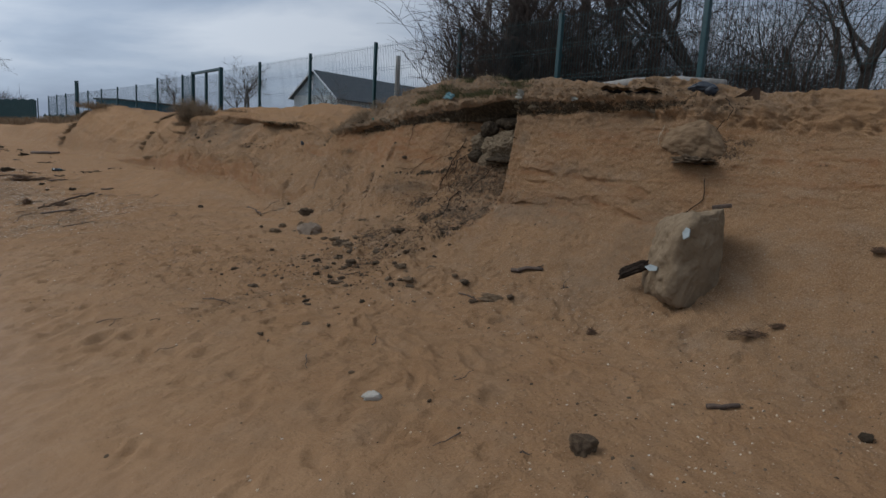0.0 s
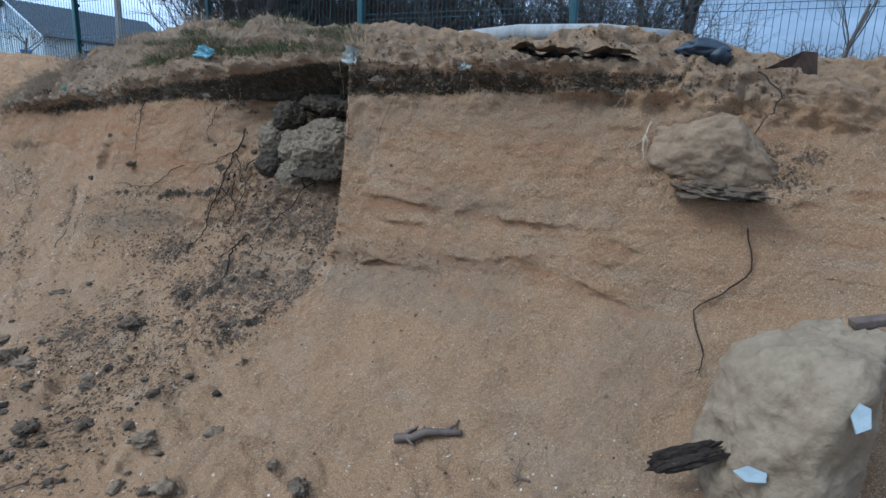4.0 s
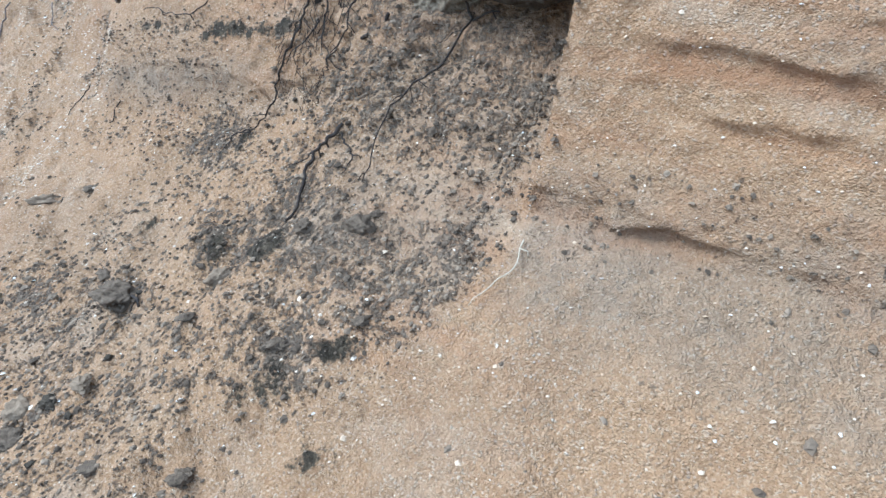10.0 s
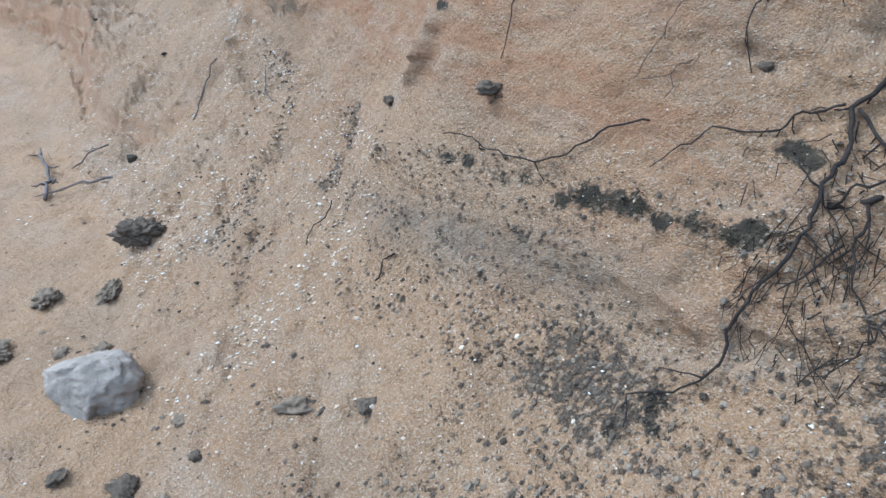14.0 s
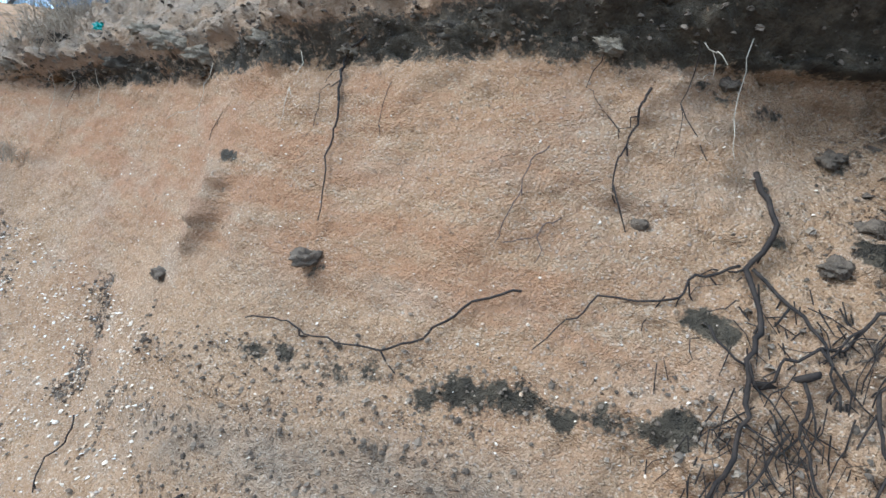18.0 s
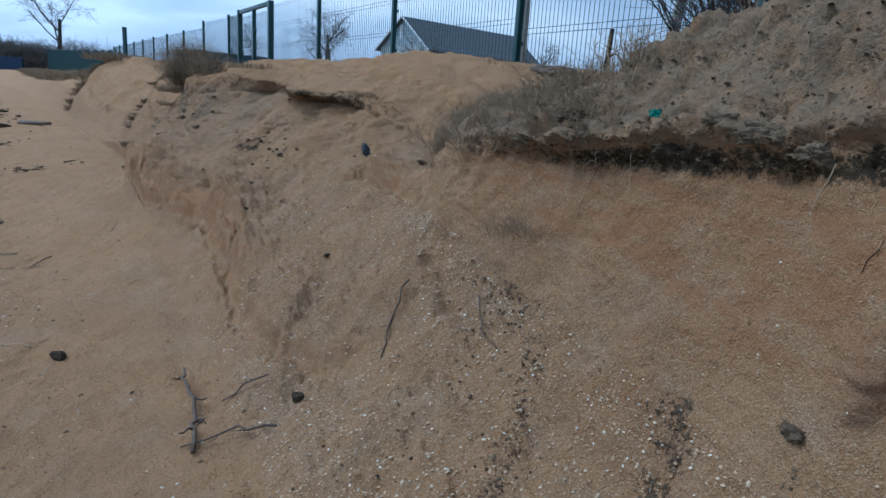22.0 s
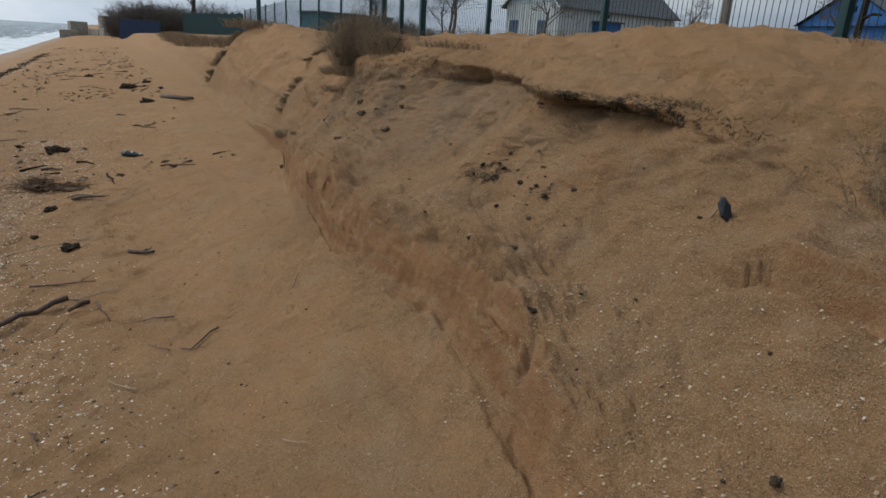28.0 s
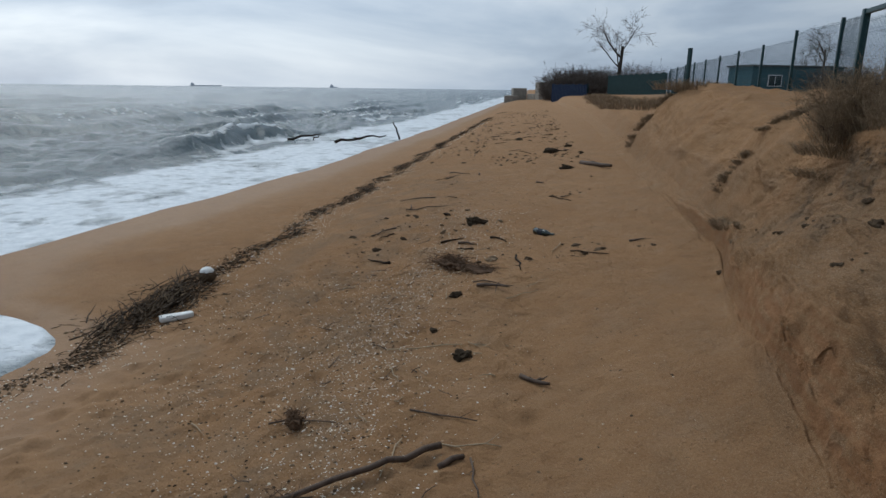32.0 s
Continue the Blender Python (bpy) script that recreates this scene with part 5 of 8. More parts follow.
for side in (-1, 1):
    bm = bmesh.new()
    e = 0.35
    rows_ = 60
    grid = []
    for i in range(rows_ + 1):
        x = -0.35 + (HL + 0.7) * i / rows_
        w = 0.02 * math.cos(i * math.pi)
        y0, y1 = HW / 2, HW / 2 + side * (HW / 2 + e)
        grid.append((bm.verts.new((x, y0, HR + w)), bm.verts.new((x, y1, HE - e * slope + w)), bm.verts.new((x, y0, HR - 0.08)), bm.verts.new((x, y1, HE - e * slope - 0.08))))
    for p, q in zip(grid, grid[1:]):
        bm.faces.new((p[0], p[1], q[1], q[0]))
        bm.faces.new((p[2], q[2], q[3], p[3]))
        bm.faces.new((p[1], p[3], q[3], q[1]))
    for p in (grid[0], grid[-1]):
        bm.faces.new((p[0], p[2], p[3], p[1]))
    bmesh.ops.recalc_face_normals(bm, faces=bm.faces)
    part("roof", bm, SLATE, house, smooth_=False)
for side in (0, 1):
    bm = bmesh.new()
    for sgn in (-1, 1):
        tube(bm, ((-0.4, HW / 2, HR - 0.02), (-0.4, HW / 2 + sgn * (HW / 2 + 0.36), HE - 0.36 * slope - 0.04)), 0.06, sides=4)
    if side:
        bmesh.ops.translate(bm, vec=(HL + 0.8, 0, 0), verts=bm.verts)
    part("barge_board", bm, WHITE, house, smooth_=False)


def house_window(y, wide, z0, z1, gable_end):
    turn = Matrix.Rotation(math.pi / 2, 4, "Z") if gable_end else Matrix.Identity(4)
    win = bmesh.new()
    for lo, hi in (((-wide / 2 - 0.07, -0.05, z0 - 0.07), (wide / 2 + 0.07, 0.0, z0)), ((-wide / 2 - 0.07, -0.05, z1), (wide / 2 + 0.07, 0.0, z1 + 0.07)), ((-wide / 2 - 0.07, -0.05, z0), (-wide / 2, 0.0, z1)), ((wide / 2, -0.05, z0), (wide / 2 + 0.07, 0.0, z1)), ((-0.02, -0.045, z0), (0.02, 0.0, z1))):
        box(win, lo, hi)
    ob = part("window", win, BLUE if gable_end else WHITE, house, smooth_=False)
    bm = bmesh.new()
    box(bm, (-wide / 2, -0.025, z0), (wide / 2, -0.012, z1))
    part("pane", bm, GLASS, ob, "dark pane", smooth_=False)
    ob.matrix_basis = (Matrix.Translation((-0.03, y, 0)) @ Matrix.Rotation(-math.pi / 2, 4, "Z")) if gable_end else Matrix.Translation((y, -0.03, 0))


for y in (1.5, 4.4):
    house_window(y, 0.7, 0.75, 1.75, True)
house_window(4.0 + 5.4, 0.9, 0.8, 1.8, False)
bm = bmesh.new()
box(bm, (-0.06, 2.85, HE + 0.5), (-0.02, 3.15, HE + 1.5), 0.01)
part("attic_window", bm, WHITE, house, "pale attic window", smooth_=False)
bm = bmesh.new()
box(bm, (3.4, -1.2, -0.5), (4.9, -0.02, 1.9), 0.01)
porch = part("porch", bm, BLUE, house, "blue painted porch", smooth_=False)
bm = bmesh.new()
box(bm, (3.2, -1.4, 1.9), (5.1, -0.02, 2.0), 0.01)
part("porch_roof", bm, SLATE, porch, smooth_=False)
bm = bmesh.new()
box(bm, (3.75, -1.25, -0.2), (4.5, -1.2, 1.75), 0.01)
part("door", bm, BLUE, porch, "blue plank door", smooth_=False)


def shed(name, u, n, z, length, wide, high, rise, wallm, roofm, label, turn, windows=0):
    ob = thing(name, W(u, n, z), label, name.replace("_", " "), turn=turn)
    bm = bmesh.new()
    box(bm, (-length / 2, -wide / 2, -0.5), (length / 2, wide / 2, high))
    part("wall", bm, wallm, ob, smooth_=False)
    bm = bmesh.new()
    if rise:
        v = [bm.verts.new(p) for p in ((-length / 2 - 0.2, -wide / 2 - 0.2, high), (length / 2 + 0.2, -wide / 2 - 0.2, high), (length / 2 + 0.2, wide / 2 + 0.2, high), (-length / 2 - 0.2, wide / 2 + 0.2, high), (-length / 2 - 0.2, 0, high + rise), (length / 2 + 0.2, 0, high + rise))]
        for q in ((0, 1, 5, 4), (2, 3, 4, 5), (0, 3, 2, 1)):
            bm.faces.new([v[k] for k in q])
        bmesh.ops.recalc_face_normals(bm, faces=bm.faces)
    else:
        box(bm, (-length / 2 - 0.15, -wide / 2 - 0.15, high), (length / 2 + 0.15, wide / 2 + 0.15, high + 0.14), 0.02)
    part("roof", bm, roofm, ob, smooth_=False)
    if rise:
        for x in (-length / 2, length / 2 - 0.08):
            bm = bmesh.new()
            a = [bm.verts.new((x, y, z_)) for y, z_ in ((-wide / 2, high), (wide / 2, high), (0, high + rise * 0.95))]
            b = [bm.verts.new((v.co.x + 0.08, v.co.y, v.co.z)) for v in a]
            bm.faces.new(a), bm.faces.new(b[::-1])
            for k in range(3):
                bm.faces.new((a[k], b[k], b[(k + 1) % 3], a[(k + 1) % 3]))
            bmesh.ops.recalc_face_normals(bm, faces=bm.faces)
            part("gable", bm, wallm, ob, smooth_=False)
    for k in range(windows):
        x = -length / 2 + length * (k + 0.5) / windows
        bm = bmesh.new()
        box(bm, (x - 0.62, -wide / 2 - 0.05, 0.85), (x + 0.62, -wide / 2 - 0.005, 1.75), 0.01)
        w = part("window", bm, WHITE, ob, "white framed window", smooth_=False)
        for sx in (-0.29, 0.29):
            bm = bmesh.new()
            box(bm, (x + sx - 0.25, -wide / 2 - 0.07, 0.92), (x + sx + 0.25, -wide / 2 - 0.052, 1.68))
            part("pane", bm, GLASS, w, smooth_=False)
    return ob


TEAL = plain("teal_paint", (0.03, 0.085, 0.11), (0.055, 0.13, 0.16), 4, 0.7, 0.002)
shed("cabin", 64.5, 24.5, 1.7, 8.2, 3.0, 2.35, 0, TEAL, SLATE, "low teal cabin with a flat roof and white windows", ANGLE + math.pi / 2 - 1.25, 2)
shed("cottage", 27.8, 43.0, 1.8, 7.0, 6.0, 2.4, 1.9, BLUE, SLATE, "small blue cottage with a dark pitched roof", ANGLE - 0.1, 1)

# blue board fence in front of the cottage
yard = thing("board_fence", W(25.5, 37.5, 1.9), "blue plank fence beyond the wire fence", "fence")
first_board = None
for k in range(36):
    if first_board is None:
        bm = bmesh.new()
        box(bm, (-0.07, -0.012, -0.3), (0.07, 0.012, 1.1), 0.004)
        ob = part("board", bm, BLUE, yard, smooth_=False)
        first_board = ob.data
    else:
        ob = new("board", first_board)
        ob.parent = yard
    ob.matrix_basis = Matrix.Translation(W(-2.6 + 0.16 * k, 2.0 - 0.10 * k) - Vector((0, 0, 0))) @ Matrix.Rotation(ANGLE + math.pi / 2 + 0.55, 4, "Z")

# wooden poles beyond the fence
POLE = plain("grey_weathered_wood", (0.13, 0.12, 0.105), (0.27, 0.25, 0.22), 14, 0.9, 0.006, stretch=(1, 1, 0.2))
for u, n, high, r, lean, dark in ((14.6, 13.3, 2.1, 0.09, (0.0, 0.0), 0), (10.4, 12.1, 3.4, 0.085, (0.10, 0.06), 0), (12.1, 12.9, 1.05, 0.05, (0.05, 0.08), 1)):
    p = land(u, n)
    ob = thing("wooden_pole", p, "grey weathered wooden pole standing in the sand" if not dark else "dark short wooden post with a side branch", "pole", "wooden poles")
    bm = bmesh.new()
    tube(bm, [(lean[0] * h, lean[1] * h, h) for h in (-0.3, 0.4 * high, 0.8 * high, high)], r, r * 0.8, 9)
    part("pole", bm, ROOT if dark else POLE, ob)
    if dark:
        bm = bmesh.new()
        tube(bm, ((0.02, 0.03, 0.55), (0.12, -0.1, 0.62), (0.2, -0.2, 0.6)), 0.025, 0.012, 6)
        part("branch", bm, ROOT, ob)

# tall steel post in front of the fence line
p = W(32.7, 9.5, surf(32.7, 9.5, True) - 0.2)
ob = thing("steel_post", p, "tall dark steel post standing alone on the dune", "post")
bm = bmesh.new()
box(bm, (-0.06, -0.06, 0), (0.06, 0.06, 2.0), 0.008)
part("pole", bm, FENCE_MAT, ob)
bm = bmesh.new()
box(bm, (-0.065, -0.065, 2.0), (0.065, 0.065, 2.03), 0.008)
part("cap", bm, FENCE_MAT, ob)

# ---- far end of the beach ----
NAVY = plain("navy_sheet", (0.012, 0.025, 0.06), (0.025, 0.045, 0.09), 3, 0.6, 0.01)
DKGREEN = plain("dark_green_sheet", (0.007, 0.028, 0.03), (0.014, 0.045, 0.045), 3, 0.6, 0.01)
CONC = plain("old_concrete", (0.17, 0.15, 0.125), (0.31, 0.28, 0.235), 2.5, 0.9, 0.02)


def sheet_fence(name, u0, n0, u1, n1, z, high, mat, label, ribs):
    a, b = W(u0, n0, z), W(u1, n1, z)
    d = b - a
    ob = thing(name, a, label, "fence", turn=math.atan2(d.y, d.x))
    bm = bmesh.new()
    prev = None
    for k in range(ribs * 2 + 1):
        x = d.length * k / (ribs * 2)
        y = 0.035 * (1 if k % 2 else -1)
        hh = high + 0.06 * math.sin(k * 0.7)
        cur = (bm.verts.new((x, y, -0.4)), bm.verts.new((x, y, hh)), bm.verts.new((x, y + 0.02, -0.4)), bm.verts.new((x, y + 0.02, hh)))
        if prev:
            bm.faces.new((prev[0], cur[0], cur[1], prev[1]))
            bm.faces.new((prev[2], prev[3], cur[3], cur[2]))
            bm.faces.new((prev[1], cur[1], cur[3], prev[3]))
        prev = cur
    part("sheeting", bm, mat, ob, smooth_=False)
    for k in range(0, 5):
        bm = bmesh.new()
        box(bm, (d.length * k / 4 - 0.04, 0.06, -0.4), (d.length * k / 4 + 0.04, 0.13, high + 0.1), 0.005)
        part("post", bm, FENCE_MAT, ob)
    return ob


sheet_fence("sheet_fence", 78, 6.3, 74, 9.6, 0.75, 1.9, NAVY, "dark blue corrugated sheet fence at the beach's end", 24)
sheet_fence("sheet_fence", 79, 12.2, 64, 15.2, 1.0, 2.6, DKGREEN, "dark green corrugated sheet fence beside the dunes", 44)
sheet_fence("sheet_fence", 62, 15.2, 40, 14.2, 1.35, 0.95, DKGREEN, "low dark green sheet fence behind the dunes", 50)

for k, (u, n, l, w, h) in enumerate(((107, 1.4, 5.2, 2.2, 1.0), (107.6, 2.4, 4.0, 2.0, 2.1), (100, 6.2, 2.6, 2.4, 2.9), (104, 5.2, 3.6, 2.2, 1.3))):
    ob = thing("concrete_block", W(u, n, 0.0), "brown weathered concrete block of the sea wall", "block", "sea wall blocks", turn=ANGLE + 0.1 * k)
    bm = bmesh.new()
    box(bm, (-w / 2, -l / 2, -0.6), (w / 2, l / 2, h + 0.2), 0.08)
    part("body", bm, CONC, ob, smooth_=False)

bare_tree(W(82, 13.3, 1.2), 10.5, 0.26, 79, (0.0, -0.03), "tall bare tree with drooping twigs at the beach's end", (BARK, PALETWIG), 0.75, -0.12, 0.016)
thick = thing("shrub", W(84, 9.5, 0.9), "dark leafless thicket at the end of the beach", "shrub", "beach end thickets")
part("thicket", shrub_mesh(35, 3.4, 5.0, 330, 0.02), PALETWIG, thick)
for u, n, s in ((86, 7.6, 0.85), (83, 11.5, 1.0), (88, 12.5, 1.0), (92, 17, 1.2), (90, 9.0, 1.1)):
    copy_thing(thick, Matrix.Translation(W(u, n, 0.9)) @ Matrix.Rotation(u, 4, "Z") @ Matrix.Scale(s, 4))

# ships on the horizon, distance haze put into their pale grey
SHIP = plain("ship_haze_grey", (0.42, 0.47, 0.53), (0.47, 0.52, 0.58), 0.05, 0.8, 0.01)
for deg, dist, l in ((27.5, 4300, 190), (17.0, 4500, 60)):
    a = radians(deg)
    p = W(8 + dist * math.cos(a), -dist * math.sin(a), -2)
    ob = thing("cargo_ship", p, "cargo ship far out on the horizon", "ship", "ships on the horizon", turn=ANGLE + a)
    bm = bmesh.new()
    v = [bm.verts.new(q) for q in ((-l / 2, -8, 0), (l / 2 - 14, -8, 0), (l / 2, 0, 8), (l / 2 - 14, 8, 0), (-l / 2, 8, 0), (-l / 2, -9, 7), (l / 2 - 10, -9, 7), (l / 2 - 10, 9, 7), (-l / 2, 9, 7))]
    for q in ((0, 1, 6, 5), (1, 2, 6), (3, 4, 8, 7), (2, 3, 7), (0, 5, 8, 4), (5, 6, 2, 7, 8), (0, 4, 3, 1)):
        bm.faces.new([v[k] for k in q])
    part("hull", bm, SHIP, ob, smooth_=False)
    bm = bmesh.new()
    box(bm, (-l / 2 + 6, -8, 7), (-l / 2 + 26, 8, 18))
    box(bm, (-l / 2 + 10, -3, 18), (-l / 2 + 18, 3, 22))
    part("bridge", bm, SHIP, ob, smooth_=False)


# ---- the bank: fallen block, slumped clods, crusts, litter ----
block = thing("fallen_block", W(1.11, 3.99, 0.94), "grey-brown lump of cemented sand fallen from the bank", "rock")
bm = bmesh.new()
lump(bm, (0, 0, 0), (0.22, 0.23, 0.30), 7, 0.10, 6, 3, crumbs=0.06, boxy=0.95)
bmesh.ops.transform(bm, matrix=Matrix.Rotation(ANGLE, 4, "Z"), verts=bm.verts)
for v in bm.verts:
    along = v.co.dot(AU)
    up_ = max(0.0, v.co.z / 0.31)
    v.co.z -= 0.22 * along * up_
    v.co -= AU * 0.12 * v.co.z
CEMENT = plain("cemented_sand", (0.135, 0.095, 0.057), (0.225, 0.165, 0.104), 9, 0.97, 0.016, spec=0.1, detail=8)
BLOCK_SHAPE = [(W(1.11, 3.99, 0.94) + v.co) for v in bm.verts]
part("body", bm, CEMENT, block)


def block_front(u, z):
    """The seaward face of the fallen block at (u, z)."""
    return min(p.dot(AN) for p in BLOCK_SHAPE if abs(p.dot(AU) - u) < 0.03 and abs(p.z - z) < 0.03)


CHIP = plain("pale_blue_chip", (0.19, 0.21, 0.205), (0.29, 0.31, 0.295), 20, 0.6, 0.001)


def plate(bm, rnd, w, h, thick, verts=7):
    ring = [(w * (0.7 + 0.3 * rnd.random()) * math.cos(a) * 0.5, h * (0.7 + 0.3 * rnd.random()) * math.sin(a) * 0.5) for a in (2 * math.pi * k / verts for k in range(verts))]
    a = [bm.verts.new((x, y, thick / 2)) for x, y in ring]
    b = [bm.verts.new((x * 1.03, y * 1.03, -thick / 2)) for x, y in ring]
    bm.faces.new(a), bm.faces.new(b[::-1])
    for k in range(verts):
        bm.faces.new((a[k], b[k], b[(k + 1) % verts], a[(k + 1) % verts]))
    bmesh.ops.recalc_face_normals(bm, faces=bm.faces)


rnd = random.Random(3)
FRONT = Matrix.Rotation(ANGLE + math.pi / 2, 4, "Z") @ Matrix.Rotation(radians(-70), 4, "X")
for u, z, w, h in ((1.04, 1.13, 0.06, 0.095), (1.25, 0.88, 0.095, 0.05)):
    ob = thing("tile_chip", W(u, block_front(u, z) - 0.004, z), "pale blue-grey chip of tile stuck in the fallen block", "chip", "tile chips")
    bm = bmesh.new()
    plate(bm, rnd, w, h, 0.012, 5)
    bmesh.ops.transform(bm, matrix=FRONT, verts=bm.verts)
    part("body", bm, CHIP, ob, smooth_=False)
stump = thing("rotten_wood", W(1.42, 3.86, 0.82), "dark split beam of rotten wood beside the fallen block", "wood")
for name, size, up_, mat, note, seed in (("beam", (0.095, 0.028, 0.020), 0.0, ROOT, "", 131), ("split_side", (0.088, 0.010, 0.026), 0.02, ROOT, "splintered upper edge", 132), ("heartwood", (0.07, 0.022, 0.006), 0.012, DRIFT, "brown rotten heartwood", 133)):
    bm = bmesh.new()
    lump(bm, (0, 0, up_), size, seed, 0.22, 5, 0, crumbs=0.16, boxy=0.95)
    bmesh.ops.transform(bm, matrix=Matrix.Rotation(ANGLE - math.pi / 2, 4, "Z") @ Matrix.Rotation(-0.5, 4, "Y"), verts=bm.verts)
    part(name, bm, mat, stump, note)
board = thing("wood_scrap", W(0.98, 4.04, 1.285), "brown scrap of wood lying on top of the block", "wood")
bm = bmesh.new()
box(bm, (-0.055, -0.022, -0.012), (0.055, 0.022, 0.012), 0.004)
bmesh.ops.transform(bm, matrix=Matrix.Rotation(ANGLE + math.pi / 2 + 0.3, 4, "Z") @ Matrix.Rotation(0.2, 4, "Y"), verts=bm.verts)
part("board", bm, DRIFT, board)

# slumped clod hanging on the cut face
hang = thing("slumped_clod", W(1.47, 4.70, 1.66), "slumped clod of grey sandy soil hanging on the bank face", "clod")
bm = bmesh.new()
lump(bm, (0, 0, 0.01), (0.25, 0.12, 0.17), 21, 0.17, 6, 1, 0.62, 0.05)
bmesh.ops.transform(bm, matrix=Matrix.Rotation(ANGLE + math.pi / 2, 4, "Z"), verts=bm.verts)
part("body", bm, plain("slumped_sand", (0.125, 0.080, 0.045), (0.22, 0.148, 0.086), 9, 0.97, 0.016, spec=0.1, detail=8), hang)
bm = bmesh.new()
lump(bm, W(0.0, -0.02, -0.11), (0.14, 0.22, 0.04), 22, 0.35, 5, 0, 0.5, 0.25)
part("underside", bm, CLOD, hang, "grey crumbly underside")

# dark blocks of topsoil wedged in the notch
wedge = thing("soil_block", W(3.5, 4.95, 1.6), "dark block of topsoil wedged in the notch of the bank", "clod")
rnd = random.Random(17)
GREYFACE = plain("grey_sandy_soil", (0.088, 0.064, 0.039), (0.235, 0.172, 0.108), 70, 0.97, 0.016, spec=0.1)


def crag(bm, centre, size, seed, amp):
    """A crumbly mass of soil: knobs and hollows at three true sizes."""
    off = Vector((seed * 1.7, seed * 0.9, seed * 2.3))
    got = bmesh.ops.create_icosphere(bm, subdivisions=6, radius=1.0)
    for v in got["verts"]:
        d = v.co.normalized()
        p = Vector((d.x * size[0], d.y * size[1], d.z * size[2])) + Vector(centre)
        h = 1.0 * noise.noise(p * 5 + off) + 0.55 * noise.noise(p * 11 - off) + 0.30 * noise.noise(p * 22 - off) + 0.26 * noise.noise(p * 45 + off) + 0.24 * noise.noise(p * 90 + off)
        v.co = p + d * amp * h


for name, mat, note, seed, (u, n, z), (a, c, d), amp in (
        ("body", GREYFACE, "", 3, (3.44, 4.94, 1.56), (0.17, 0.29, 0.15), 0.055),
        ("upper_mass", GREYFACE, "", 5, (3.33, 4.99, 1.66), (0.15, 0.20, 0.08), 0.050),
        ("shoulder", GREYFACE, "", 11, (3.74, 4.92, 1.60), (0.09, 0.07, 0.10), 0.045),
        ("left_lump", SOIL, "dark crumbly lump", 13, (3.71, 4.83, 1.475), (0.09, 0.085, 0.055), 0.035),
        ("black_block", SOIL, "nearly black humus", 9, (3.63, 4.93, 1.71), (0.09, 0.09, 0.09), 0.045),
        ("humus", SOIL, "nearly black humus", 15, (3.40, 5.06, 1.80), (0.12, 0.26, 0.06), 0.050),
        ("foot", SOIL, "dark crumbly foot", 7, (3.35, 4.77, 1.45), (0.085, 0.16, 0.024), 0.030),
        ("lower_lump", GREYFACE, "", 17, (3.55, 4.83, 1.43), (0.08, 0.14, 0.07), 0.035)):
    bm = bmesh.new()
    crag(bm, (0, 0, 0), (a, c, d), seed, amp)
    bmesh.ops.transform(bm, matrix=Matrix.Translation(W(u - 3.5, n - 4.95, z - 1.6)) @ Matrix.Rotation(ANGLE, 4, "Z"), verts=bm.verts)
    part(name, bm, mat, wedge, note)
# ragged lumps along the topsoil edge
rnd = random.Random(23)
lip = []
for k in range(30):
    u = rnd.uniform(1.7, 6.5)
    zlo = float(np.interp(u, (1.7, 3.0, 3.9, 5.3, 6.5), (1.90, 1.88, 1.84, 1.74, 1.66)))
    z = zlo + rnd.uniform(0.0, 0.13)
    s = rnd.uniform(0.012, 0.034)
    ob = thing("soil_clod", snap(u, wall_n(u, min(z, zlo + 0.1)), z, 0.0), "crumbling clod in the topsoil edge of the bank", "clod", "clods of the topsoil edge")
    bm = bmesh.new()
    lump(bm, (0, 0.02, 0), (s * 1.5, s * 0.6, s * 0.6), 400 + k, 0.5, 4, 0, crumbs=0.42)
    part("body", bm, SOIL if rnd.random() < (0.45 if 3 < u < 4.6 else 0.12) else GREYFACE, ob)

def ragged(bm, w, d, thick, seed):
    """A warped crust with a torn rim."""
    off = Vector((seed * 2.3, seed, 0))
    rings = [bm.verts.new((0, 0, 0.02 * noise.noise(off)))]
    last = None
    for i in range(1, 7):
        row = []
        for k in range(36):
            a = 2 * math.pi * k / 36
            e = 1 + (0.34 * noise.noise(Vector((math.cos(a) * 1.7, math.sin(a) * 1.7, 3)) + off) + 0.22 * noise.noise(Vector((math.cos(a) * 5, math.sin(a) * 5, 1)) + off)) * i / 6
            x, y = math.cos(a) * w * 0.5 * e * i / 6, math.sin(a) * d * 0.5 * e * i / 6
            row.append(bm.verts.new((x, y, 0.022 * noise.noise(Vector((x * 14, y * 14, 0)) + off) + 0.010 * noise.noise(Vector((x * 40, y * 40, 0)) + off))))
        for k in range(36):
            if last is None:
                bm.faces.new((rings[0], row[k], row[(k + 1) % 36]))
            else:
                bm.faces.new((last[k], row[k], row[(k + 1) % 36], last[(k + 1) % 36]))
        last = row
    bmesh.ops.solidify(bm, geom=bm.faces[:], thickness=thick)


# thin crust slabs that overhang the lip
TAR = plain("black_crust", (0.012, 0.013, 0.016), (0.04, 0.042, 0.048), 25, 0.8, 0.004)
